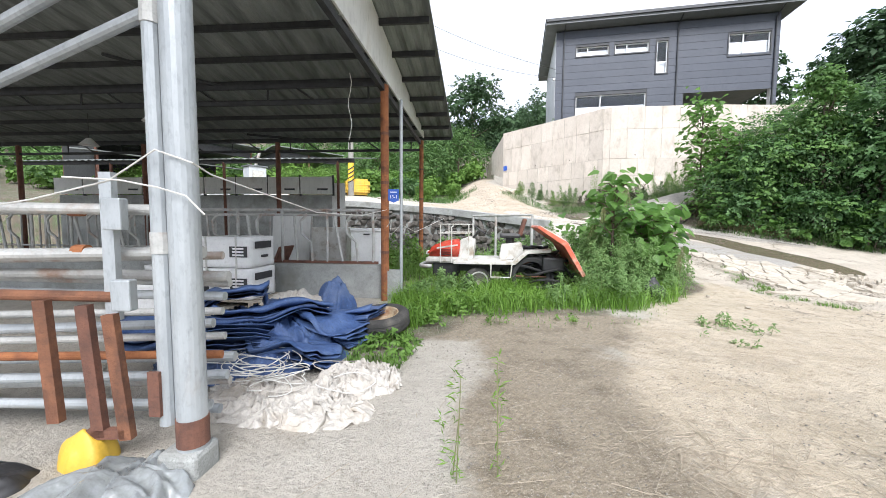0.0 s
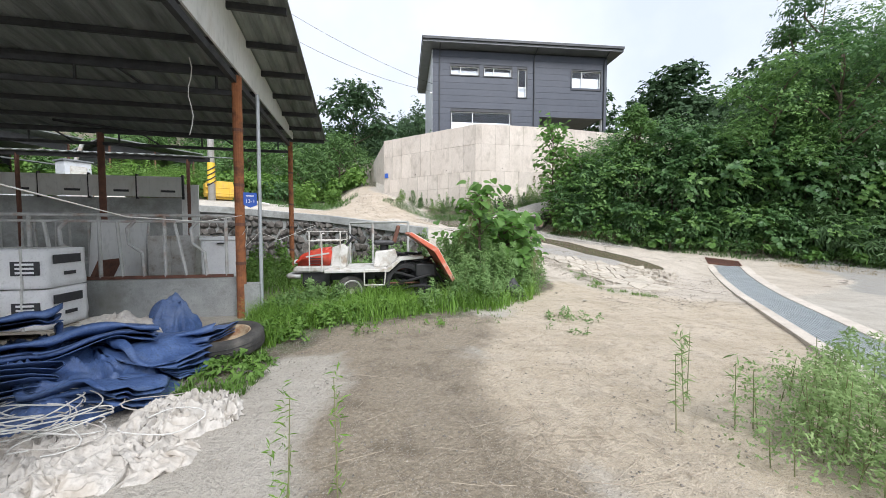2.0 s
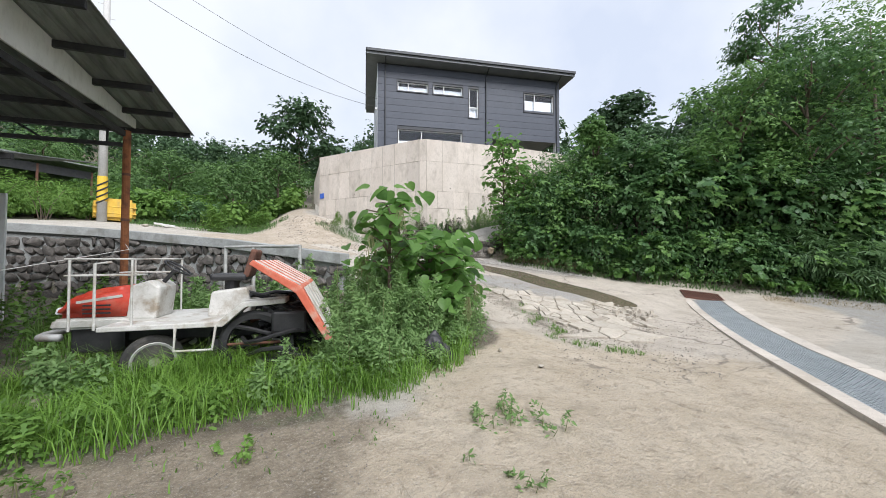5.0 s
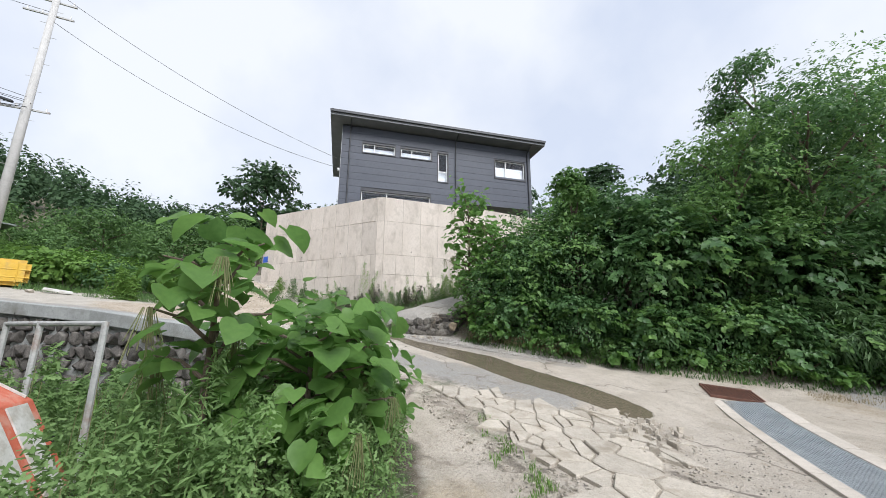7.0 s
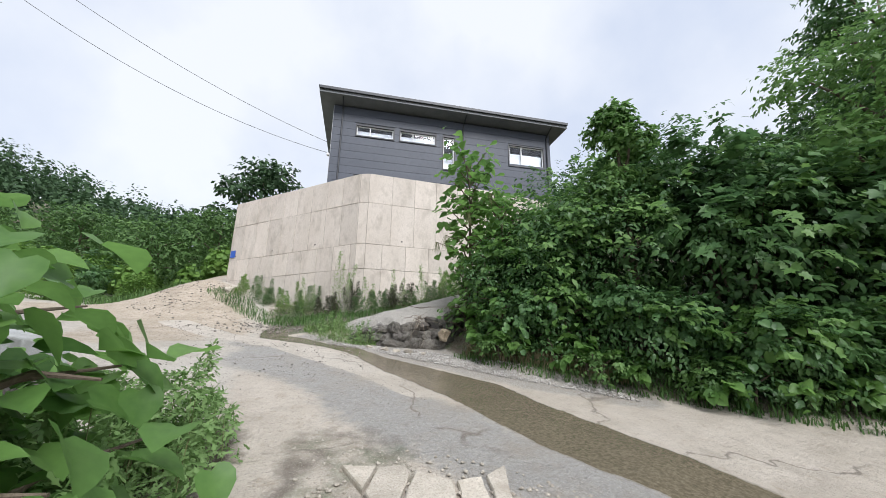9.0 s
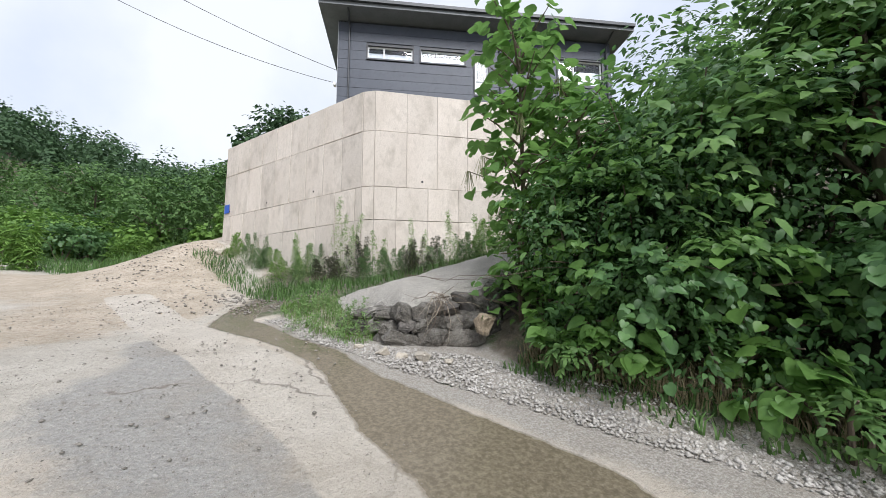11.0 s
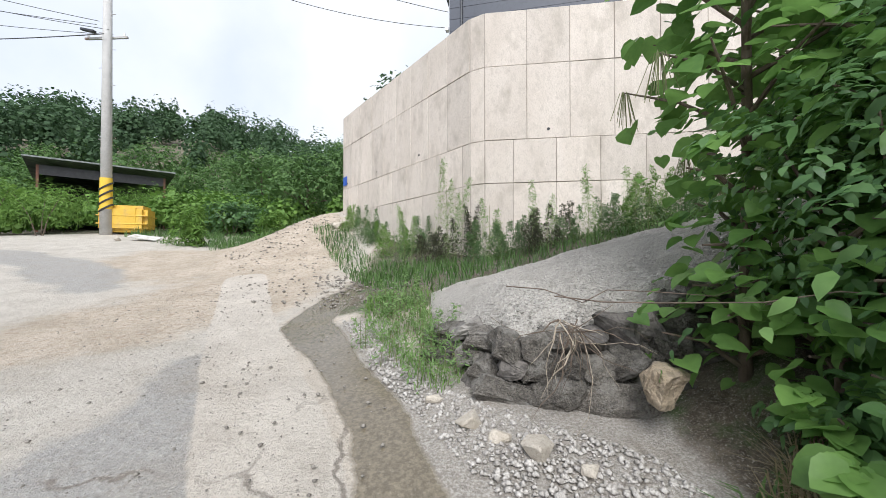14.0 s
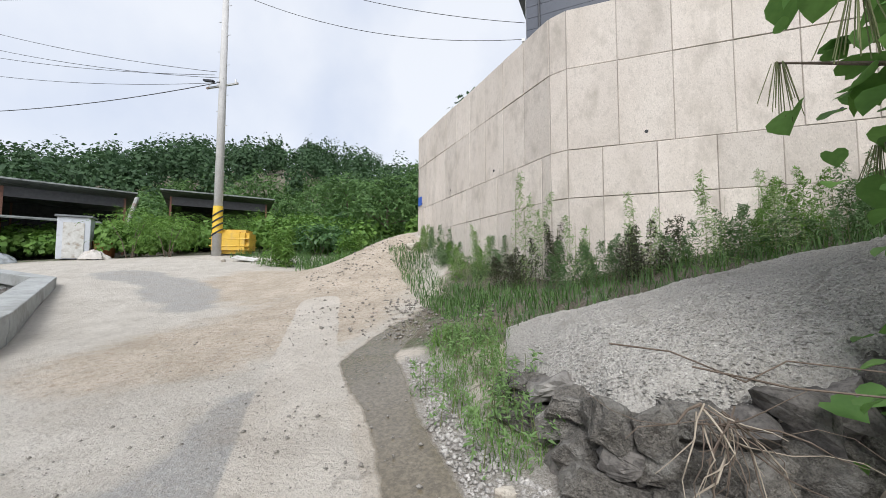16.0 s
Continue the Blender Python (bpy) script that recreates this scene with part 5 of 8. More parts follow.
part("rust_foot", bar(B(), (0.05, 0, 0.18), (0.05, 0, 0.34), 0.086, 18), M_rust_dk, pil)
for zz in (1.3, 2.55, 2.9):
    part("clamp_band", bar(B(), (-0.08, -0.02, zz), (-0.08, -0.02, zz + 0.12), 0.051, 14), M_galv_old, pil)
part("brace_pipe", bar(B(), (-0.12, 0.0, 2.98), (-3.6, 0.3, 1.85), 0.035, 12), M_galv, shed)
part("brace_pipe", bar(B(), (-0.12, 0.06, 2.68), (-3.6, 0.36, 1.68), 0.035, 12), M_galv, shed)
for lx, ly in ((-4.3, 4.6), (-7.8, 6.5)):
    lm = part("lamp_shade", bar(B(), (lx, ly, 3.33), (lx, ly, 3.5), 0.2, 18, 0.05), M_white, shed, "enamelled lamp shade")
    part("lamp_cord", bar(B(), (lx, ly, 3.5), (lx, ly, 4.1), 0.008, 5), M_wire, lm)
part("wire_loop", tube(B(), [(-0.45 + 0.03 * math.sin(k * 1.3), 4.3, 4.0 - 0.14 * k) for k in range(9)], 0.007, 5), M_rope, shed)
part("wire_loop", tube(B(), [(0.0 + 0.06 * math.sin(k * 1.1), 2.6 + 0.04 * k, 4.15 - 0.08 * math.sin(k * 0.6)) for k in range(7)], 0.007, 5), M_rope, shed)

number = thing("number_plate", 0, 0, 0, 0, "blue house number plate hung on the conduit", "sign")
number.matrix_world = SHED @ pose(0.17, 4.88, 1.98, 0, 0, 6)
part("plate", rounded_plate(0.2, 0.25), M_blue_sign, number)
digits = bpy.data.curves.new("digits", "FONT")
digits.body, digits.size, digits.extrude, digits.align_x, digits.align_y = "13-1", 0.085, 0.002, "CENTER", "CENTER"
digits.materials.append(M_frame_w)
dg = new("digits", digits)
dg.parent = number
dg.matrix_local = pose(0, -0.012, -0.02, 90, 0, 0)
part("print_bar", box(B(), 0.12, 0.004, 0.018, 0, -0.01, 0.07), M_frame_w, number)

# low wall and feed barrier
low_wall = new("feed_wall")
low_wall.matrix_world = SHED
tagged(low_wall, "low grey rendered feed wall", "wall", kind="structure")
part("wall_core", box(B(), 8.6, 0.22, 0.66, -4.4, 5.15, 0.33), M_block, low_wall)
barrier = new("feed_barrier")
barrier.matrix_world = SHED
tagged(barrier, "galvanised pipe feed barrier on the low wall", "cattle barrier")
part("rail", bar(B(), (-0.12, 5.15, 1.72), (-8.6, 5.15, 1.72), 0.028, 10), M_galv_old, barrier)
part("rail", bar(B(), (-0.12, 5.15, 1.62), (-8.6, 5.15, 1.62), 0.022, 10), M_galv_old, barrier)
part("sill_rail", box(B(), 8.4, 0.05, 0.05, -4.4, 5.15, 0.69), M_rust_dk, barrier)
brr = random.Random(3)
for k in range(27):
    x = -0.3 - k * 0.31
    if k % 3 == 1:
        part("locking_bar", tube(B(), [(x, 5.15, 0.7), (x - 0.02, 5.13, 1.1), (x - 0.2, 5.13, 1.25), (x - 0.22, 5.13, 1.5), (x - 0.1, 5.15, 1.64)], 0.028, 7), M_galv_old, barrier)
    elif k % 3 == 2:
        part("slant_bar", bar(B(), (x, 5.15, 0.7), (x + brr.uniform(-0.25, 0.1), 5.15, 1.63), 0.026, 8), M_galv_old, barrier)
    else:
        part("upright_bar", bar(B(), (x, 5.15, 0.69), (x, 5.15, 1.72), 0.028, 8), M_galv_old, barrier)
pens = new("back_barrier")
pens.matrix_world = SHED @ pose(-0.4, 3.4, 0)
tagged(pens, "second row of pipe pens at the back of the shed", "cattle barrier")
part("rail", bar(B(), (-3.0, 5.15, 1.7), (-13, 5.15, 1.7), 0.03, 8), M_galv_old, pens)
part("rail", bar(B(), (-3.0, 5.15, 0.7), (-13, 5.15, 0.7), 0.03, 8), M_galv_old, pens)
for k in range(30):
    part("upright_bar", bar(B(), (-3.0 - k * 0.33, 5.15, 0.0), (-3.0 - k * 0.33 + 0.06 * math.sin(k * 3.0), 5.15, 1.7), 0.024, 6), M_galv_old, pens)
# rear building with a strip of grey boards
rear = new("rear_shed")
rear.matrix_world = SHED
tagged(rear, "grey rear shed with a strip of printed boards", "shed")
part("rear_wall", box(B(), 12.0, 0.15, 2.55, -9.6, 12.2, 1.27), M_block, rear)
for k in range(9):
    b_ = part("board", box(B(), 1.27, 0.04, 0.66, -4.45 - k * 1.32, 12.0, 2.9), M_white, rear, "dirty white printed board")
    part("print_bar", box(B(), 0.42, 0.01, 0.07, -4.2 - k * 1.32, 11.974, 2.75), M_ink, b_)
    part("board_post", box(B(), 0.06, 0.08, 0.8, -3.79 - k * 1.32, 12.05, 2.9), M_black, rear)
part("corner_sheet", box(B(), 0.5, 0.06, 3.0, -3.6, 12.1, 1.5), M_white, rear, "white sheet leaning at the corner")
bm = B()
prev = None
for x in np.arange(-16, -2.6, 0.14):
    up = 0.02 * math.sin(x * 22)
    row = [bm.verts.new((x, 10.9, 3.75 + up)), bm.verts.new((x, 14.4, 4.35 + up))]
    if prev:
        bm.faces.new((prev[0], row[0], row[1], prev[1]))
    prev = row
rr_ = part("roof_sheet", bm, M_roof, rear)
sl = rr_.modifiers.new("thickness", "SOLIDIFY")
sl.thickness = 0.02
part("roof_beam", box(B(), 13.4, 0.08, 0.12, -9.3, 11.0, 3.66), M_black, rear)
for x in (-3.2, -7.5, -12):
    part("post", bar(B(), (x, 11.0, 0), (x, 11.0, 3.65), 0.05, 8), M_rust_dk, rear)
stor = new("white_cabinet")
stor.matrix_world = SHED @ pose(-2.0, 7.4, 0)
tagged(stor, "old white steel cabinet standing behind the barrier", "cabinet")
part("body", box(B(), 0.9, 0.6, 1.35, 0, 0, 0.68), M_cream, stor, bevel=0.02)
part("door", box(B(), 0.42, 0.02, 1.2, -0.22, -0.31, 0.7), M_cream, stor)
part("door", box(B(), 0.42, 0.02, 1.2, 0.22, -0.31, 0.7), M_cream, stor)
frz = new("old_freezer")
frz.matrix_world = SHED @ pose(-0.95, 7.0, 0, 0, 0, 12)
tagged(frz, "discarded white freezer behind the feed barrier", "freezer")
part("body", box(B(), 0.75, 0.65, 1.25, 0, 0, 0.63), M_sack, frz, bevel=0.03)
part("lid", box(B(), 0.79, 0.69, 0.08, 0, 0, 1.3), M_sack, frz, bevel=0.02)
part("handle", box(B(), 0.16, 0.03, 0.03, 0, -0.36, 1.2), M_plastic_k, frz)
part("grille", box(B(), 0.55, 0.01, 0.12, 0, -0.33, 0.12), M_plastic_k, frz)
sheet = new("insulation_board")
sheet.matrix_world = SHED @ pose(-3.1, 7.2, 0, -9, 0, 4)
tagged(sheet, "white insulation board leaning behind the feed barrier", "board")
part("skin", box(B(), 1.0, 0.06, 1.7, 0, 0, 0.86), M_white, sheet, bevel=0.008)
part("edge_strip", box(B(), 0.03, 0.07, 1.7, 0.515, 0, 0.86), M_galv_old, sheet)

trough = new("feed_trough")
trough.matrix_world = SHED @ pose(-3.6, 6.6, 0)
tagged(trough, "rusty steel feed trough in the shed", "trough")
part("body", prism(B(), [(-0.8, 0.9), (-0.6, 0.45), (0.6, 0.45), (0.8, 0.9), (0.72, 0.9), (0.55, 0.5), (-0.55, 0.5), (-0.72, 0.9)], -0.3, 0.3), M_rust_dk, trough)
for sx in (-0.5, 0.5):
    part("leg", box(B(), 0.06, 0.5, 0.46, sx, 0, 0.22), M_rust_dk, trough)

# stacked gates and pipes beside the pillar
gate = thing("pipe_gate", -1.9, 1.25, 0, 3, "galvanised pipe gate with rusty uprights leaning in the shed", "gate")
gate.matrix_world = YARD @ gate.matrix_world
for zz, r, yy, mt in ((1.66, 0.036, 0.0, M_galv_old), (1.38, 0.04, 0.02, M_galv_old), (1.34, 0.03, 0.22, M_galv_old), (1.18, 0.04, 0.25, M_galv_old), (1.12, 0.03, 0.3, M_galv_old), (1.02, 0.035, 0.3, M_galv), (0.9, 0.03, 0.33, M_galv_old), (0.84, 0.035, 0.2, M_galv), (0.72, 0.03, 0.28, M_galv_old), (0.62, 0.03, 0.15, M_rust), (0.55, 0.04, 0.3, M_galv), (0.45, 0.035, 0.2, M_galv), (0.36, 0.03, 0.3, M_galv_old), (0.27, 0.035, 0.1, M_galv), (0.16, 0.035, 0.25, M_galv)):
    part("pipe", bar(B(), (0.03 - 0.05 * math.sin(zz * 9), yy, zz), (-4.2, yy + 0.25 * math.sin(zz * 7), zz + 0.08 * math.sin(zz * 13)), r, 12), mt, gate)
    if mt == M_galv_old and zz > 1.3:
        part("rust_collar", bar(B(), (-0.72, yy, zz), (-0.8, yy, zz), r + 0.008, 12), M_rust, gate)
part("gate_post", box(B(), 0.075, 0.05, 0.95, -0.47, -0.1, 1.42), M_galv, gate, "pale galvanised gate post")
part("hinge_box", box(B(), 0.12, 0.07, 0.2, -0.39, -0.16, 1.63), M_galv, gate, bevel=0.01)
part("hinge_box", box(B(), 0.12, 0.07, 0.2, -0.36, -0.16, 1.12), M_galv, gate, bevel=0.01)
part("rust_rail", bar(B(), (-0.42, -0.12, 1.1), (-2.4, -0.05, 1.13), 0.035, 12), M_rust_br, gate)
for k, (x, z0, z1) in enumerate(((-0.83, 0.3, 1.09), (-0.57, 0.2, 1.06), (-0.41, 0.18, 1.0))):
    part("rust_upright", box(B(), 0.075, 0.05, z1 - z0, x, -0.17, (z0 + z1) / 2, Euler((0, radians(-3 - k), 0))), M_rust_br if k != 1 else M_rust_dk, gate, "rusty flat upright")
part("rust_rail", box(B(), 0.24, 0.05, 0.06, -0.5, -0.17, 0.22), M_rust_dk, gate)
ropes = thing("tied_rope", -1.85, 1.0, 0, -5.4, "white rope tied round the pillar and the post", "rope")
ropes.matrix_world = SHED.copy()
part("strand", tube(B(), [(-1.6, 0.0, 1.5), (-0.8, -0.08, 1.6), (-0.3, -0.1, 1.7), (0.0, -0.12, 1.86), (0.16, -0.06, 1.8), (0.13, 0.12, 1.76), (0.12, 1.6, 1.58), (0.08, 3.2, 1.58), (0.06, 4.8, 1.72)], 0.005, 6), M_rope, ropes)
part("strand", tube(B(), [(-0.55, -0.12, 1.72), (-0.2, -0.13, 1.7), (0.02, -0.13, 1.66), (0.14, -0.09, 1.62), (0.22, -0.06, 1.52)], 0.005, 6), M_rope, ropes)
part("knot", rough_stone(3, 0.03, 0.025, 0.03, 1), M_rope, ropes)
part("strand", tube(B(), [(0.06, 4.8, 1.4), (0.16, 4.75, 1.55), (0.1, 4.8, 1.2), (0.3, 4.9, 1.45), (0.5, 5.4, 1.3), (0.9, 7.5, 1.6), (0.05, 9.45, 1.75)], 0.005, 5), M_rope, ropes)


def crumple(name, x, y, rx_, ry_, h, material, label, category, seed, rot=0.0, fold=0.12, nu=70, sharp=1.0, freq=1.0):
    """A heap of thin sheet: steep creases over a low mound."""
    r = random.Random(seed)
    v, f = [], []
    for j in range(nu):
        for i in range(nu):
            u, w = i / (nu - 1) * 2 - 1, j / (nu - 1) * 2 - 1
            q = math.hypot(u, w)
            sq = max(abs(u), abs(w)) / (q + 1e-6)
            p = Vector((u * sq, w * sq, 0))
            ang = math.atan2(w, u)
            lim = 0.82 + 0.18 * noise.noise(Vector((math.cos(ang) * 1.6 + seed, math.sin(ang) * 1.6, seed * 0.7)))
            d = p.length
            e = max(0.0, 1 - d) ** 0.55
            wp = Vector((p.x * rx_ * 2.2 * freq + seed * 3.1, p.y * ry_ * 2.2 * freq, seed))
            wr = wp + Vector((noise.noise(wp * 0.7), noise.noise(wp * 0.7 + Vector((5, 2, 1))), 0)) * 0.9
            c = (1 - abs(noise.noise(wr * 1.2)) * 2.2) * 0.55 + (1 - abs(noise.noise(wr * 3.1)) * 2.4) * 0.38 + (1 - abs(noise.noise(wr * 7)) * 2) * 0.17
            z = h * e + fold * c * (0.35 + 0.65 * min(1, e * 2.2)) * sharp
            dx = 0.06 * noise.noise(wr * 2.0 + Vector((0, 0, 4)))
            dy = 0.06 * noise.noise(wr * 2.0 + Vector((0, 0, 9)))
            v.append((p.x * rx_ * lim + dx, p.y * ry_ * lim + dy, max(0.004, z - 0.02 if d < 0.97 else 0.004 + 0.02 * abs(c))))
    for j in range(nu - 1):
        for i in range(nu - 1):
            a = j * nu + i
            f.append((a, a + 1, a + nu + 1, a + nu))
    ob = link_mesh(name, np_mesh(name, v, f, True), material)
    ob.matrix_world = (YARD @ pose(x, y, 0, 0, 0, rot)) if y < 5.5 and x < 0 else pose(x, y, gz(x, y), 0, 0, rot)
    return tagged(ob, label, category)


def folded_tarp(name, x, y, z, ln, wd, layers, material, label, seed, rot=0, tilt=(0, 0), group="folded tarpaulins"):
    """A sheet folded over and over: a limp stack whose front shows its round folds."""
    bm = B()
    r = random.Random(seed)
    nseg = 26
    th = 0.05
    prof = []
    for k in range(layers):
        zz = k * th * 2
        a, b = (-wd / 2, wd / 2)
        off = r.uniform(-0.06, 0.06)
        pts = [(a, zz), (a / 2, zz + 0.012), (0, zz), (b / 2, zz + 0.014), (b + off, zz), (b + off + 0.045, zz + th * 0.5), (b + off, zz + th)]
        back = [(b / 2, zz + th + 0.01), (0, zz + th), (a / 2, zz + th + 0.012), (a - off, zz + th), (a - off - 0.045, zz + th * 1.5), (a - off, zz + 2 * th)]
        prof += pts + back
    rows = []
    for i in range(nseg + 1):
        t = i / nseg
        cx = (t - 0.5) * ln
        taper = 1 - 0.25 * (2 * t - 1) ** 4
        row = []
        for k, (pw, pz) in enumerate(prof):
            n1 = noise.noise(Vector((t * 3.2 + seed, pw * 1.4, pz * 4)))
            n2 = noise.noise(Vector((t * 7.0 - seed, pw * 3.1, pz * 9 + 3)))
            sag = 0.10 * math.sin(t * 3.3 + seed) + 0.05 * math.sin(t * 8 + seed * 2)
            row.append(bm.verts.new((cx + 0.05 * n2, pw * taper + 0.2 * n1 + 0.06 * math.sin(t * 5 + seed), pz * (0.8 + 0.6 * n1) + sag * 0.9 + 0.05 * n1 + 0.03 * n2)))
        rows.append(row)
    for u, v in zip(rows, rows[1:]):
        for k in range(len(prof) - 1):
            bm.faces.new((u[k], u[k + 1], v[k + 1], v[k]))
    bmesh.ops.recalc_face_normals(bm, faces=bm.faces)
    ob = part(name, bm, material, smooth=True)
    ob.matrix_world = YARD @ pose(x, y, z, tilt[0], tilt[1], rot)
    s = ob.modifiers.new("thickness", "SOLIDIFY")
    s.thickness = 0.006
    return tagged(ob, label, "tarpaulin", group)


crumple("blue_tarpaulin", -2.55, 3.35, 1.25, 1.35, 0.40, M_tarp, "crumpled blue tarpaulin heap on the yard floor", "tarpaulin", 2, 20, 0.2, 100)
for k, (x, y, z, ln, wd, ly_, rot, tilt) in enumerate((
        (-1.95, 3.6, 0.16, 1.4, 0.7, 3, -18, (-8, 2)), (-1.85, 3.95, 0.30, 1.35, 0.7, 2, -10, (-10, 3)), (-2.35, 3.3, 0.42, 1.3, 0.8, 2, 24, (-12, 6)),
        (-2.15, 2.85, 0.10, 1.5, 0.7, 2, -28, (-14, 4)), (-1.75, 3.1, 0.03, 1.1, 0.55, 2, -22, (-8, 3)), (-2.9, 2.6, 0.3, 1.4, 0.8, 3, -35, (-14, 0)), (-3.1, 3.3, 0.5, 1.2, 0.9, 2, 40, (-10, -8)))):
    folded_tarp("folded_tarpaulin", x, y, z, ln, wd, ly_, M_tarp, "faded blue tarpaulin folded into thick layers", k * 1.7 + 1, rot, tilt)
crumple("stiff_tarpaulin", -2.15, 5.15, 0.42, 0.4, 0.6, M_tarp, "stiff dark blue tarpaulin standing against the wall", "tarpaulin", 9, 30, 0.16, 40)
crumple("grey_sheet", -1.5, 4.75, 0.6, 0.45, 0.16, M_film, "grey plastic sheet under the tyre", "sheet", 12, 10, 0.08, 40)
crumple("white_sheet", -1.62, 1.9, 1.0, 0.55, 0.05, M_tarp_w, "dirty white woven sheet spread on the ground", "sheet", 4, -16, 0.085, 170, 1.2, 2.0)
crumple("white_sheet", -1.02, 2.3, 0.5, 0.42, 0.07, M_tarp_w, "bunched white sheet with torn straps", "sheet", 6, 12, 0.15, 110, 1.0, 2.2)
crumple("sack_pile", -2.7, 4.95, 0.9, 0.5, 0.42, M_tarp_w, "pile of empty white sacks by the wall", "sacks", 8, 5, 0.1, 60)
crumple("clear_film", -2.15, 0.78, 0.62, 0.42, 0.12, M_film, "crumpled clear plastic film by the pillar", "plastic film", 15, 8, 0.09, 60)
crumple("clear_film", -1.95, 0.5, 0.5, 0.25, 0.05, M_film, "flat torn plastic film on the ground", "plastic film", 18, -10, 0.05, 40)
crumple("black_bag", -3.0, 0.75, 0.42, 0.3, 0.16, M_plastic_k, "black plastic bag lying by the gate", "bag", 21, 10, 0.05, 40)
crumple("yellow_bag", -2.52, 1.05, 0.2, 0.16, 0.26, M_yellow, "small yellow plastic bag", "bag", 24, 0, 0.08, 30)
rp = random.Random(8)
coil = thing("rope_coil", -2.0, 2.25, 0.0, 0, "loose coil of white rope on the white sheet", "rope")
coil.matrix_world = YARD @ coil.matrix_world
for k in range(9):
    ph, rad = rp.uniform(0, 6), rp.uniform(0.16, 0.42)
    cx, cy = rp.uniform(-0.3, 0.3), rp.uniform(-0.2, 0.2)
    part("loop", tube(B(), [(cx + rad * math.cos(ph + a * 0.5) * (1 + 0.15 * math.sin(a)), cy + rad * 0.6 * math.sin(ph + a * 0.5), 0.16 + 0.05 * math.sin(a * 0.65 + k) + 0.012 * k) for a in [b * 0.4 for b in range(34)]], 0.0055, 6), M_rope, coil)
for k in range(8):
    ph, rad = rp.uniform(0, 6), rp.uniform(0.1, 0.3)
    cx, cy = rp.uniform(0.05, 1.0), rp.uniform(-0.45, 0.2)
    part("loop", tube(B(), [(cx + rad * math.cos(ph + a) * (1 + 0.2 * math.sin(a * 2.3)), cy + rad * 0.7 * math.sin(ph + a), 0.15 + 0.03 * math.sin(a * 1.7 + k)) for a in [b * 0.3 for b in range(17 + k)]], 0.005, 5), M_rope if k % 3 else M_tarp_w, coil)
for k in range(7):
    x, y = rp.uniform(-1.4, -0.8), rp.uniform(1.3, 2.5)
    s = part("torn_strap", tube(B(), [(x + 0.12 * a + 0.05 * math.sin(a + k), y + 0.1 * math.sin(a * 1.1 + k), 0.17 - 0.02 * a + 0.03 * math.sin(a * 2)) for a in range(6)], 0.014, 5), M_tarp_w, coil)

# bales of bedding in printed white bags
pallet = thing("pallet", -4.6, 5.95, 0, -6, "wooden pallet under the bales", "pallet")
pallet.matrix_world = YARD @ pallet.matrix_world
for k in range(5):
    part("board", box(B(), 2.2, 0.12, 0.025, 0, -0.4 + 0.2 * k, 0.125), M_wood, pallet)
for k in range(3):
    part("bearer", box(B(), 0.1, 0.95, 0.11, -0.9 + 0.9 * k, 0, 0.056), M_wood, pallet)


def bale(x, y, z, rot):
    th = thing("wrapped_bale", x - 0.45, y, z, rot, "white wrapped bale with black printed label", "bale", "wrapped bales")
    th.matrix_world = YARD @ th.matrix_world
    bm = B()
    bmesh.ops.create_cube(bm, size=1, matrix=Matrix.Diagonal((1.18, 0.85, 0.58, 1)))
    bmesh.ops.subdivide_edges(bm, edges=bm.edges[:], cuts=7, use_grid_fill=True)
    for v in bm.verts:
        c = v.co
        k = 1 - 0.035 * ((abs(c.x) / 0.59) ** 6 + (abs(c.y) / 0.42) ** 6)
        n = noise.noise(c * 5 + Vector((x, y, z))) * 0.02
        v.co = Vector((c.x * k * (1 + n), c.y * k * (1 + n), c.z * (0.98 + n) + 0.29))
    body = part("bag", bm, M_sack, th, smooth=True)
    for sx in (-0.3, 0.3):
        part("strap", box(B(), 0.02, 0.87, 0.59, sx, 0, 0.292), M_rope, th)
    part("label", box(B(), 0.02, 0.5, 0.13, 0.585, -0.02, 0.42), M_ink, th, "black printed label")
    part("print_bar", box(B(), 0.021, 0.2, 0.05, 0.584, 0.02, 0.2), M_ink, th)
    part("label", box(B(), 0.34, 0.02, 0.2, 0.34, -0.415, 0.3), M_ink, th, "black printed label")
    for k in range(3):
        part("print_bar", box(B(), 0.22, 0.01, 0.03, 0.34, -0.428, 0.24 + 0.06 * k), M_sack, th)
    return th


bale(-3.85, 5.95, 0.14, -8), bale(-3.87, 5.97, 0.73, -6), bale(-5.05, 5.6, 0.02, -10), bale(-5.1, 6.3, 0.14, -6)
bale(-4.55, 5.05, 0.0, -8)


# ---- tyre ----
def lathe(bm, profile, seg=40):
    rings = []
    for r, z in profile:
        rings.append([bm.verts.new((r * math.cos(2 * math.pi * k / seg), r * math.sin(2 * math.pi * k / seg), z)) for k in range(seg)])
    for u, v in zip(rings, rings[1:]):
        for k in range(seg):
            bm.faces.new((u[k], u[(k + 1) % seg], v[(k + 1) % seg], v[k]))
    bmesh.ops.recalc_face_normals(bm, faces=bm.faces)
    return bm


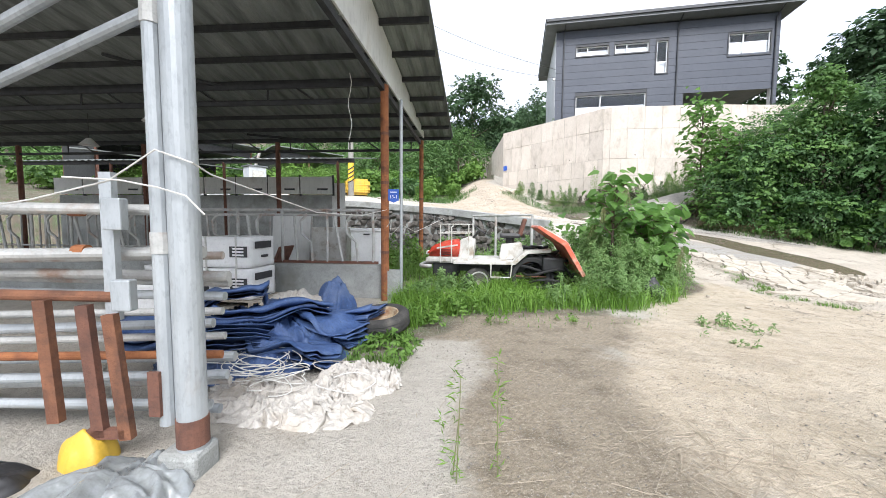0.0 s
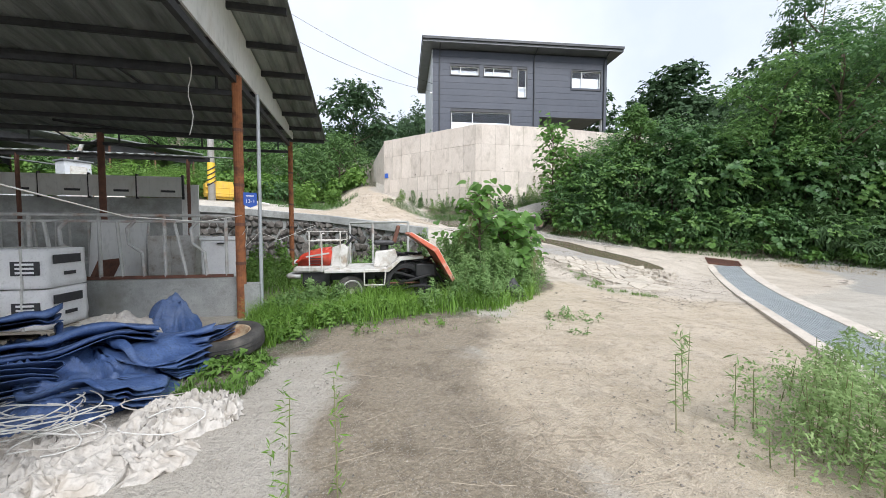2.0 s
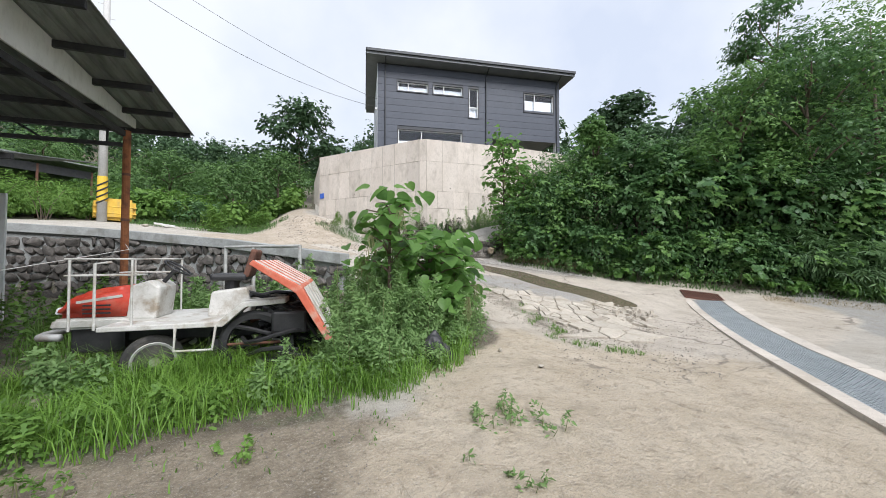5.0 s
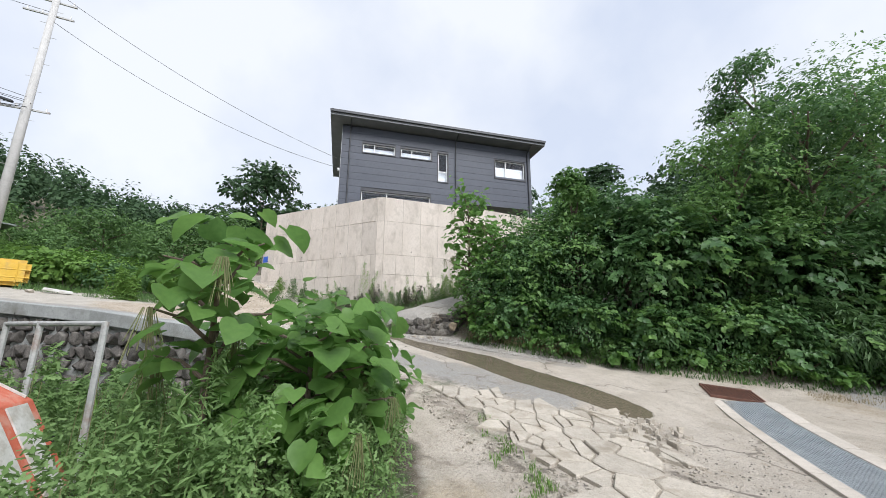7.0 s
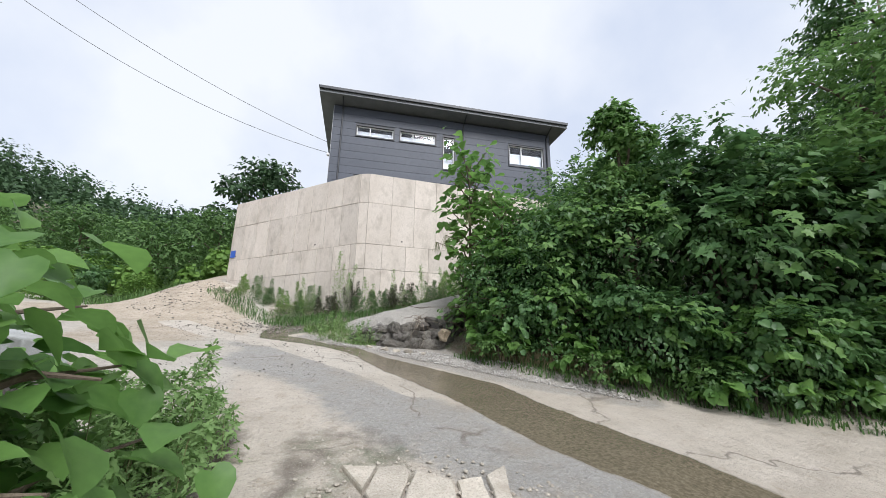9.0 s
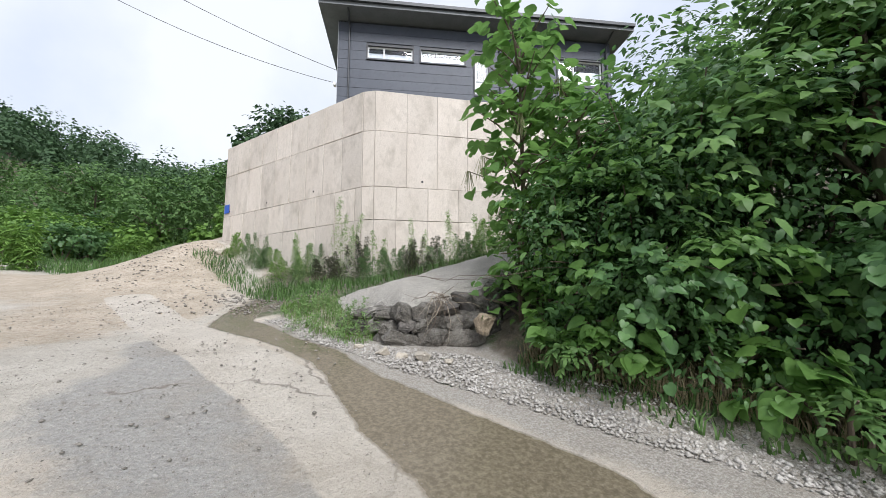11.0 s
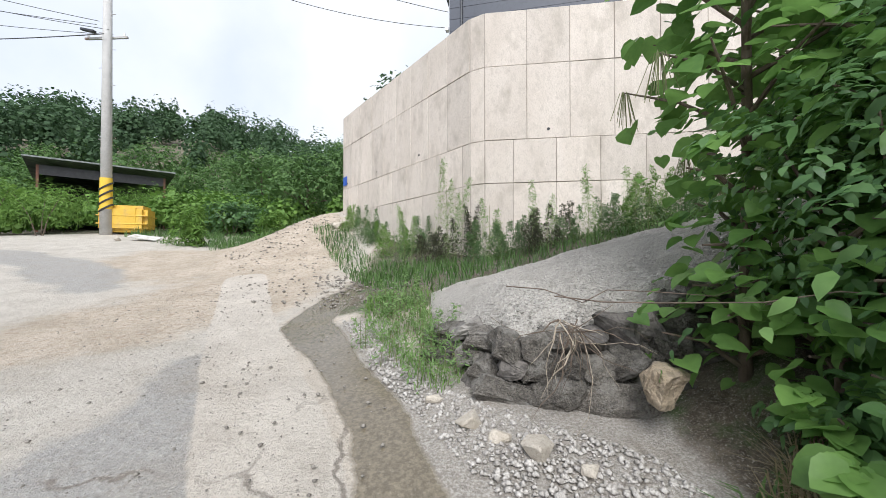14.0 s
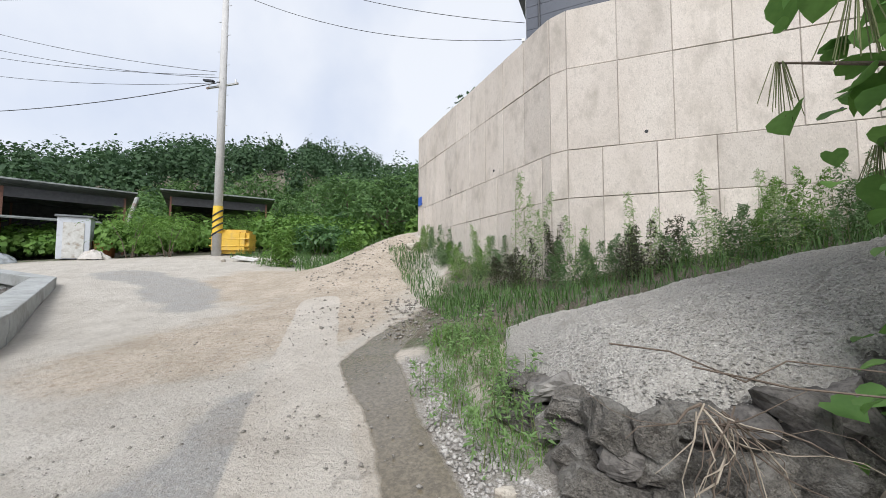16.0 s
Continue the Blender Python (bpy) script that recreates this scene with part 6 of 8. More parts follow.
tyre = thing("discarded_wheel", -0.62, 2.84, 0.17, 0, "worn truck wheel with a rusty cream rim lying on a sheet", "wheel", rx=8, ry=-4)
tyre.scale = (0.92, 0.92, 0.92)
T_PROF = [(0.235, -0.07), (0.25, -0.1), (0.3, -0.115), (0.36, -0.1), (0.385, -0.07), (0.385, 0.07), (0.36, 0.1), (0.3, 0.115), (0.25, 0.1), (0.235, 0.07), (0.235, -0.07)]
rub = part("casing", lathe(B(), T_PROF, 48), M_rubber, tyre, smooth=True)
# thin black rings on the tread paint the shade of its grooves
for zz in (-0.045, 0.0, 0.045):
    part("tread_groove", lathe(B(), [(0.387, zz - 0.006), (0.389, zz - 0.004), (0.389, zz + 0.004), (0.387, zz + 0.006)], 48), M_plastic_k, rub)
part("rim", lathe(B(), [(0.25, 0.085), (0.245, 0.1), (0.225, 0.085), (0.215, 0.03), (0.18, -0.02), (0.12, -0.03), (0.11, -0.06), (0.1, -0.065), (0.15, -0.08), (0.25, -0.085)], 40), M_rim, tyre, "rusty cream steel rim", smooth=True)

# ---- rice transplanter standing in the grass ----
tp = thing("rice_transplanter", 1.22, 6.25, -0.05, -7, "old red and white riding rice transplanter in tall grass", "farm machine")
tp.scale = (0.9, 0.9, 0.9)
def rounded(outline, y0, y1, offset, seg=3):
    bm = prism(B(), outline, y0, y1)
    bmesh.ops.bevel(bm, geom=bm.edges[:], offset=offset, segments=seg, affect="EDGES", clamp_overlap=True)
    return bm


hd = part("hood", rounded([(-1.66, 0.8), (-1.6, 0.97), (-1.38, 1.12), (-1.05, 1.2), (-0.84, 1.2), (-0.84, 0.8)], -0.33, 0.33, 0.07), M_red, tp, "faded red engine hood", smooth=True)
part("hood_skirt", rounded([(-1.68, 0.66), (-1.64, 0.795), (-0.84, 0.795), (-0.84, 0.66)], -0.35, 0.35, 0.03), M_cream, tp, "dirty white skirt under the hood")
for k in range(3):
    part("vent_slot", box(B(), 0.3, 0.012, 0.02, -1.18, -0.331, 0.86 + 0.05 * k), M_plastic_k, hd)
part("nose_grille", box(B(), 0.03, 0.34, 0.07, -1.655, 0, 0.73), M_plastic_k, hd)
part("front_bumper", tube(B(), [(-1.5, -0.42, 0.58), (-1.74, -0.38, 0.58), (-1.8, -0.2, 0.58), (-1.8, 0.2, 0.58), (-1.74, 0.38, 0.58), (-1.5, 0.42, 0.58)], 0.045, 10), M_galv_old, tp, "grey tubular bumper", smooth=True)
part("headlamp", rounded([(-1.68, 0.84), (-1.66, 0.93), (-1.6, 0.93), (-1.6, 0.84)], -0.24, -0.06, 0.012), M_frame_w, hd, "headlamp")
part("side_stripe", box(B(), 0.5, 0.008, 0.035, -1.15, -0.333, 1.04, Euler((0, radians(-9), 0))), M_cream, hd, "white stripe")
part("dash_cowl", prism(B(), [(-0.9, 0.74), (-0.86, 1.2), (-0.62, 1.28), (-0.5, 1.18), (-0.55, 0.74)], -0.27, 0.27), M_cream, tp, "white dashboard cowl", bevel=0.04)
col = part("steering_column", bar(B(), (-0.6, 0, 1.2), (-0.42, 0, 1.42), 0.03, 8), M_plastic_k, tp)
wh = lathe(B(), [(0.17, -0.012), (0.185, -0.012), (0.19, 0), (0.185, 0.012), (0.17, 0.012), (0.165, 0), (0.17, -0.012)], 28)
w_ = part("steering_wheel", wh, M_plastic_k, tp)
w_.matrix_local = pose(-0.4, 0, 1.43, 0, 35, 0)
part("spoke", bar(B(), (-0.17, 0, 0), (0.17, 0, 0), 0.012, 6), M_plastic_k, w_)
part("floor_deck", box(B(), 1.5, 0.95, 0.07, -0.15, 0, 0.72), M_cream, tp, "dirty white step deck", bevel=0.015)
part("side_step", prism(B(), [(-0.95, 0.68), (-0.95, 0.74), (0.35, 0.76), (0.62, 1.0), (1.15, 1.04), (1.15, 0.97), (0.66, 0.93), (0.4, 0.69)], -0.78, -0.42), M_cream, tp, "white side step", bevel=0.012)
part("side_step", prism(B(), [(-0.95, 0.68), (-0.95, 0.74), (0.35, 0.76), (0.62, 1.0), (1.15, 1.04), (1.15, 0.97), (0.66, 0.93), (0.4, 0.69)], 0.42, 0.78), M_cream, tp, "white side step", bevel=0.012)
part("seat_base", prism(B(), [(0.05, 0.75), (0.1, 1.1), (0.55, 1.16), (0.62, 0.9), (0.6, 0.75)], -0.25, 0.25), M_cream, tp, bevel=0.03)
st = part("seat", box(B(), 0.48, 0.46, 0.1, 0.3, 0, 1.3), M_plastic_k, tp, "black seat cushion", bevel=0.04)
part("backrest", box(B(), 0.09, 0.42, 0.42, 0.58, 0, 1.5, Euler((0, radians(16), 0))), M_rust_dk, st, "worn brown backrest", bevel=0.035)
part("seat_spring", bar(B(), (0.3, 0, 1.12), (0.3, 0, 1.26), 0.1, 12), M_plastic_k, st)
for sy in (-0.62, 0.62):
    fw = part("front_wheel", lathe(B(), [(0.06, -0.05), (0.2, -0.055), (0.29, -0.06), (0.33, -0.04), (0.33, 0.04), (0.29, 0.06), (0.2, 0.055), (0.06, 0.05)], 32), M_rubber, tp)
    fw.matrix_local = pose(-0.42, sy, 0.27, 90, 0, 28)
    part("rim", lathe(B(), [(0.0, 0.03), (0.07, 0.04), (0.09, 0.02), (0.2, 0.05), (0.235, 0.068), (0.245, 0.06), (0.245, -0.06), (0.235, -0.068), (0.2, -0.05), (0.09, -0.02), (0.0, -0.03)], 28), M_galv_old, fw, "pale steel wheel disc")
    rw = part("rear_wheel", lathe(B(), [(0.33, -0.05), (0.4, -0.055), (0.44, -0.03), (0.44, 0.03), (0.4, 0.055), (0.33, 0.05), (0.33, -0.05)], 32), M_plastic_k, tp)
    rw.matrix_local = pose(0.75, sy, 0.43, 90, 0, 0)
    for k in range(6):
        a = k * math.pi / 3
        part("lug", box(B(), 0.09, 0.16, 0.03, 0.44 * math.cos(a), 0.44 * math.sin(a), 0, Euler((0, 0, a))), M_plastic_k, rw)
    part("spoke", bar(B(), (-0.36, 0, 0), (0.36, 0, 0), 0.02, 6), M_rust_dk, rw)
part("axle", bar(B(), (-0.42, -0.62, 0.33), (-0.42, 0.62, 0.33), 0.05, 8), M_plastic_k, tp)
part("axle", bar(B(), (0.75, -0.62, 0.43), (0.75, 0.62, 0.43), 0.05, 8), M_plastic_k, tp)
part("chassis", box(B(), 2.6, 0.34, 0.2, -0.2, 0, 0.56), M_plastic_k, tp)
part("engine_block", box(B(), 0.6, 0.5, 0.34, -1.2, 0, 0.5), M_plastic_k, tp, bevel=0.03)
part("step_loop", tube(B(), [(-0.12, -0.8, 0.7), (-0.12, -0.83, 0.42), (0.3, -0.83, 0.42), (0.33, -0.8, 0.72)], 0.018, 7), M_cream, tp)
# seedling racks at the front
rk = part("seedling_rack", tube(B(), [(-1.0, -0.72, 0.7), (-1.0, -0.72, 1.5), (-1.0, -0.4, 1.52)], 0.016, 6), M_cream, tp, "white tubular seedling rack")
for sy in (-0.72, 0.72):
    for zz in (1.36, 1.56):
        part("rack_rail", tube(B(), [(-1.3, sy, zz), (-0.6, sy, zz), (-0.6, sy * 0.55, zz), (-1.3, sy * 0.55, zz), (-1.3, sy, zz)], 0.009, 6), M_cream, rk)
    for xx in (-1.25, -0.62):
        part("rack_post", bar(B(), (xx, sy, 0.7), (xx, sy, 1.55), 0.014, 6), M_cream, rk)
# planting unit with its sloping seedling tray
tray = B()
prism(tray, [(0.8, 1.5), (0.84, 1.55), (1.4, 1.22), (1.76, 0.56), (1.7, 0.52), (1.33, 1.14)], -1.25, 0.4)
tr_ = part("seedling_tray", tray, M_orange, tp, "faded orange-red sloping seedling tray", bevel=0.01)
for k in range(6):
    part("tray_rib", box(B(), 0.6, 0.012, 0.016, 1.12, -1.2 + k * 0.31, 1.395, Euler((0, radians(30), 0))), M_cream, tr_)
for k in range(5):
    part("seedling_slide", box(B(), 0.7, 0.21, 0.012, 1.587, -1.045 + k * 0.31, 0.897, Euler((0, radians(61.4), 0))), M_cream, tr_, "dirty white slide board")
for k in range(8):
    part("planting_arm", tube(B(), [(1.05, -0.75 + k * 0.21, 0.95), (1.35, -0.75 + k * 0.21, 0.8 + 0.05 * math.sin(k)), (1.6, -0.75 + k * 0.21, 0.45), (1.72, -0.74 + k * 0.21, 0.25)], 0.025, 6), M_plastic_k, tp)
part("planter_case", box(B(), 0.45, 1.6, 0.3, 1.2, 0, 0.72), M_plastic_k, tp, bevel=0.04)
part("lift_link", bar(B(), (0.6, -0.2, 0.65), (1.3, -0.2, 0.95), 0.025, 6), M_rust_dk, tp)
part("lift_link", bar(B(), (0.6, 0.2, 0.65), (1.3, 0.2, 0.95), 0.025, 6), M_rust_dk, tp)
for k in range(3):
    fl = part("float", box(B(), 0.9, 0.4, 0.08, 1.2, -0.55 + k * 0.55, 0.2), M_plastic_k, tp, bevel=0.03)
heap = np.random.default_rng(4)
hp = thing("pipe_heap", 2.0, 5.95, 0.0, -11, "tangled heap of black hoses behind the machine", "hoses")
for k in range(26):
    a = heap.uniform(0, 6.3)
    c = heap.normal(0, 0.22, 2)
    part("hose", tube(B(), [(c[0] + math.cos(a + 0.5 * i) * 0.42 + 0.1, c[1] * 0.8 + math.sin(a + 0.5 * i) * 0.3, 0.12 + 0.032 * k * (1 - 0.25 * abs(c[0])) + 0.07 * math.sin(i + k)) for i in range(6)], 0.026, 6), M_plastic_k, hp)

# rusty handrail stub on the bank, rubble and dumped things
rail = thing("handrail", 0, 0, 0, 0, "short weathered steel handrail at the end of the wall", "handrail")
for x, y in ((0.9, 9.6), (1.5, 8.9), (2.35, 8.1)):
    part("post", bar(B(), (x, y, gz(x, y) - 0.2), (x, y, 1.62), 0.035, 8), M_galv_old, rail)
part("top_rail", tube(B(), [(0.9, 9.6, 1.6), (1.5, 8.9, 1.6), (2.35, 8.1, 1.6)], 0.03, 8), M_galv_old, rail)
crumple("black_rubbish_bag", 4.02, 5.22, 0.3, 0.26, 0.36, M_plastic_k, "torn black rubbish bag at the edge of the weeds", "bag", 31, 0, 0.1, 40)

lg = random.Random(77)
for k in range(13):
    row_, col_ = (0, k) if k < 6 else ((1, k - 6) if k < 11 else (2, k - 11))
    ln = lg.uniform(1.1, 1.8)
    rd_ = lg.uniform(0.07, 0.12)
    bm = B()
    tube(bm, [(-ln / 2, 0, 0), (-ln / 6, lg.uniform(-0.04, 0.04), lg.uniform(-0.02, 0.03)), (ln / 5, lg.uniform(-0.05, 0.05), 0), (ln / 2, 0, lg.uniform(-0.02, 0.02))], rd_, 10, rd_ * 0.8)
    x, y = 3.5 + lg.uniform(-0.2, 0.2), 9.3 + 0.24 * (col_ + 0.5 * row_)
    log = tagged(part("cut_log", bm, M_deadwood if k % 3 else M_wood, smooth=True), "grey-brown cut log in a low pile", "log", "pile of logs")
    log.matrix_world = pose(x, y, gz(x, y) + 0.1 + 0.19 * row_, 0, lg.uniform(-4, 4), lg.uniform(-14, 14) - 20)

# ---- pole, tank, cables ----
pole = thing("utility_pole", -7.05, 25.0, gz(-7.05, 25.0), 0, "grey concrete utility pole with yellow and black warning band", "utility pole")
part("shaft", bar(B(), (0, 0, -0.3), (0, 0, 15.5), 0.21, 20, 0.12), M_pole, pole, smooth=True)
bd = part("warning_band", bar(B(), (0, 0, 1.05), (0, 0, 2.35), 0.218, 20, 0.212), M_sign_y, pole, "yellow warning band with black slanting stripes")
for k in range(4):
    z0 = 1.1 + 0.3 * k
    part("stripe", tube(B(), [(0.212 * math.cos(a), 0.212 * math.sin(a), z0 + 0.16 * (math.sin(a + 0.9))) for a in np.linspace(0, 2 * math.pi, 22)], 0.045, 5), M_plastic_k, bd)
for k in range(14):
    part("climbing_step", bar(B(), (0.14 * (1 if k % 2 else -1), 0, 4.0 + 0.75 * k), (0.36 * (1 if k % 2 else -1), 0, 4.0 + 0.75 * k), 0.012, 5), M_galv_old, pole)
for zz in (8.35, 13.6, 14.4):
    ca = part("cross_arm", box(B(), 1.9, 0.08, 0.08, -0.2, 0.16, zz), M_galv_old, pole)
    for sx in (-1.0, -0.45, 0.6):
        part("insulator", bar(B(), (sx, 0.16, zz + 0.04), (sx, 0.16, zz + 0.2), 0.04, 8), M_frame_w, ca)
part("street_lamp_head", box(B(), 0.6, 0.16, 0.1, -0.75, -0.1, 8.55, Euler((0, radians(12), 0))), M_trim, pole, "street lamp head", bevel=0.02)
pz0 = gz(-6.8, 24.7)


def cable(name, a, b, sag, label, r=0.012):
    pts = [Vector(a).lerp(Vector(b), t) - Vector((0, 0, sag * 4 * t * (1 - t))) for t in np.linspace(0, 1, 24)]
    return tagged(part(name, tube(B(), pts, r, 5), M_wire), label, "cable", "overhead cables")


for k, (z0, z1, dy) in enumerate(((8.3, 8.1, 0.0), (8.5, 11.3, 0.4), (8.5, 12.2, -0.3), (8.6, 13.2, 0.2), (8.7, 14.2, -0.2), (13.7, 15.2, 0.3), (14.5, 16.0, -0.3))):
    cable("power_cable", (-6.9, 24.7 + dy, pz0 + z0), (-27, 22.4 + 2 * dy, pz0 + z1), 0.5, "thin overhead cable between poles", 0.02 if k == 0 else 0.012)
cable("service_cable", (-6.8, 24.7, pz0 + 14.6), (7.3, 24.8, 12.0), 0.6, "service cable from the pole to the house")
cable("service_cable", (-6.8, 24.7, pz0 + 13.0), (7.4, 25.2, 11.6), 0.9, "service cable from the pole to the house")
tank = thing("yellow_tank", -6.8, 25.75, gz(-6.8, 25.75), 24, "faded yellow plastic water tank by the pole", "tank")
bm = box(B(), 1.7, 1.2, 1.15, 0, 0, 0.62)
bmesh.ops.bevel(bm, geom=bm.edges[:], offset=0.16, segments=4, affect="EDGES")
part("body", bm, M_yellow, tank)
for zz in (0.4, 0.75):
    part("rib", box(B(), 1.74, 1.24, 0.05, 0, 0, zz), M_yellow, tank, bevel=0.02)
for sx in (-0.45, 0.45):
    part("rib", box(B(), 0.05, 1.24, 0.95, sx, 0, 0.62), M_yellow, tank, bevel=0.02)
bd2 = tagged(part("white_board", box(B(), 0.9, 0.5, 0.03, 0, 0, 0), M_cream), "broken white board lying on the verge", "board")
bd2.matrix_world = pose(-3.9, 23.4, gz(-3.9, 23.4) + 0.14, 14, 8, 20)


def far_shed(name, x, y, rot, w, d, h, label):
    th = thing(name, x, y, gz(x, y), rot, label, "shed", "dark sheds across the road")
    for sx in (-w / 2, 0, w / 2):
        for sy in (-d / 2, d / 2):
            part("post", box(B(), 0.1, 0.1, h + 0.4, sx, sy, (h - 0.4) / 2), M_rust_dk, th)
    part("roof_sheet", box(B(), w + 1.0, d + 1.0, 0.08, 0, 0, h + 0.06, Euler((radians(-5), 0, 0))), M_roof, th)
    part("back_wall", box(B(), w, 0.1, h, 0, d / 2, h / 2), M_black, th)
    part("side_wall", box(B(), 0.1, d, h, -w / 2, 0, h / 2), M_black, th)
    part("gable_sheet", box(B(), w, 0.06, 0.5, 0, -d / 2, h - 0.25), M_plastic_k, th)
    return th


big = far_shed("storage_shed", -19.4, 23.6, 61, 9, 5, 3.5, "dark open storage shed with a sheet roof")
part("lean_to_sheet", box(B(), 9.0, 2.4, 0.06, -1.0, -3.4, 1.95, Euler((radians(7), 0, 0))), M_roof, big, "lower sheet roof along the front")
for sx in (-5.0, -1.0, 3.0):
    part("post", box(B(), 0.08, 0.08, 2.2, sx, -4.4, 0.75), M_rust_dk, big)
part("slant_post", bar(B(), (4.6, -2.6, 1.9), (5.0, -2.9, 3.6), 0.11, 8), M_galv_old, big, "pale slanting end post")
far_shed("storage_shed", -13.8, 31.6, 46.5, 5.2, 5, 3.1, "low dark shed half hidden in shrubs")
cab = thing("pale_booth", -12.95, 22.95, gz(-12.95, 22.95), 50, "small pale metal booth beside the road", "booth")
part("body", box(B(), 1.1, 1.0, 1.9, 0, 0, 0.95), M_clad_lt, cab, bevel=0.02)
part("door", box(B(), 0.7, 0.03, 1.6, 0, -0.51, 0.85), M_cream, cab)
part("roof", box(B(), 1.25, 1.15, 0.08, 0, 0, 1.95), M_fascia, cab)
crumple("covered_heap", -14.6, 20.8, 1.5, 0.8, 0.55, M_film, "low heap covered with plastic sheet", "heap", 41, 20, 0.15, 40)
crumple("covered_heap", -11.2, 22.6, 0.9, 0.5, 0.4, M_tarp_w, "low heap covered with a pale sheet", "heap", 44, 0, 0.12, 40)
vat = thing("red_vat", -12.3, 23.7, gz(-12.3, 23.7), 0, "reddish plastic vat beside the booth", "vat")
part("body", lathe(B(), [(0.0, 0.02), (0.36, 0.0), (0.44, 0.75), (0.46, 0.78), (0.42, 0.78), (0.34, 0.05), (0, 0.05)], 20), M_rust, vat)

# ---- plants of the yard ----
MOUND_X = (-0.6, 0.0, 1.2, 2.4, 3.4, 4.3, 5.2, 5.0, 3.6, 1.2, -0.7)
MOUND_Y = (5.0, 4.7, 5.0, 4.75, 4.9, 5.3, 6.2, 7.4, 8.6, 9.0, 8.2)
grass("tall_grass", 15000, (-0.6, 0.3, 1.2, 2.4, 3.2, 4.0, 4.8, 4.6, 2.6, 1.0, -0.6), (3.5, 3.5, 3.8, 3.9, 4.05, 4.6, 5.3, 6.3, 6.0, 6.0, 5.8), 0.36, L_grass, "bright green grass round the machine", 3, 0.9, keep=lambda x, y: y > np.interp(x, (-0.6, 0.3, 1.2, 2.4, 3.2, 4.0, 4.8), (3.5, 3.5, 3.8, 3.9, 4.05, 4.6, 5.3)) + 0.45 * np.abs(fbm(x, y, 2.5, 0.7)) + 0.5 * rng.random(len(x)) ** 3, hvar=0.75)
grass("tall_grass", 3600, (-0.7, -0.2, 0.2, 0.1, -0.4, -0.75), (3.1, 3.0, 4.0, 5.4, 5.4, 4.4), 0.3, L_grass, "bright green grass round the machine", 4, 1.0)
grass("yard_grass", 9000, (-1.2, 3.4, 4.6, 3.4, 0.4, -3.5), (7.0, 7.0, 8.5, 11.0, 13.6, 14.5), 0.5, L_field, "rank grass behind the machine", 5, 1.3)
grass("short_grass", 1500, (-0.75, -0.25, -0.1, -0.3, -0.8), (1.75, 1.6, 2.4, 2.9, 2.7), 0.12, L_field, "short green weeds by the tarpaulins", 6, 1.2, keep=lambda x, y: fbm(x, y, 4.0, 2.0) > -0.1)
grass("verge_grass", 1400, (6.6, 7.1, 7.6, 7.95, 7.7, 7.4, 6.4), (14.9, 13.85, 13.05, 13.35, 14.2, 15.6, 15.7), 0.2, L_field, "green verge below the apron", 7, 0.8)
grass("wall_grass", 2300, (3.2, 5.0, 6.6, 7.6, 8.2, 7.6, 5.6, 4.0), (21.5, 18.6, 16.0, 15.2, 16.2, 17.3, 19.2, 22.0), 0.3, L_mid, "grass at the foot of the concrete wall", 8, 1.4)
grass("wall_grass", 1300, (7.6, 9.5, 12.5, 12.5, 9.0, 8.2), (15.1, 15.7, 15.6, 17.0, 17.3, 17.2), 0.28, L_mid, "grass at the foot of the concrete wall", 9, 1.4)
grass("dry_grass", 2200, (9.2, 9.9, 10.9, 11.0, 10.2, 9.6), (12.1, 10.95, 9.8, 10.2, 11.4, 12.3), 0.3, L_dry, "dry grass at the foot of the hedge", 10, 1.0)
grass("bank_grass", 5000, (8.95, 9.7, 10.6, 12.2, 13.8, 15.3, 19, 19, 15.3, 12.5, 9.8), (12.15, 10.8, 9.75, 8.0, 6.75, 5.8, 3.1, 3.9, 6.6, 8.9, 12.3), 0.17, L_mid, "low green plants at the foot of the hedge", 11, 2.0)
grass("crack_grass", 2200, (6.75, 6.3, 6.05, 6.25, 6.7, 7.4, 7.5, 6.8, 6.55, 6.6, 7.0), (7.4, 6.4, 5.5, 4.8, 4.35, 4.05, 4.15, 4.65, 5.1, 5.9, 7.3), 0.085, L_field, "thin grass in the broken concrete", 12, 0.9, keep=lambda x, y: fbm(x, y, 5.0, 1.0) > 0.02)
grass("litter_grass", 1500, (13.4, 15.6, 18, 18.4, 16, 14), (6.3, 4.3, 2.6, 3.0, 5.0, 6.7), 0.1, L_dry, "dry litter at the foot of the hedge", 17, 1.2)
grass("track_grass", 5000, (-6, -2.5, -0.2, 1.6, 2.0, 0.5, -6), (24.6, 22.6, 21.6, 21.6, 25.0, 27.5, 28), 0.45, L_mid, "grass beside the earth track", 13, 1.6, keep=lambda x, y: fbm(x, y, 0.9, 2.0) > -0.1)
grass("low_weeds", 260, (-0.2, 2.8, 3.9, 3.0, 0.4), (3.2, 3.2, 4.3, 4.6, 4.3), 0.07, L_field, "sparse low weeds on damp gravel", 14, 1.2)

wr = random.Random(21)


def spots(n, cx, cy, rx_, ry_, h0, h1, sp):
    return [(cx + wr.uniform(-rx_, rx_), cy + wr.uniform(-ry_, ry_), wr.uniform(h0, h1), sp) for _ in range(n)]


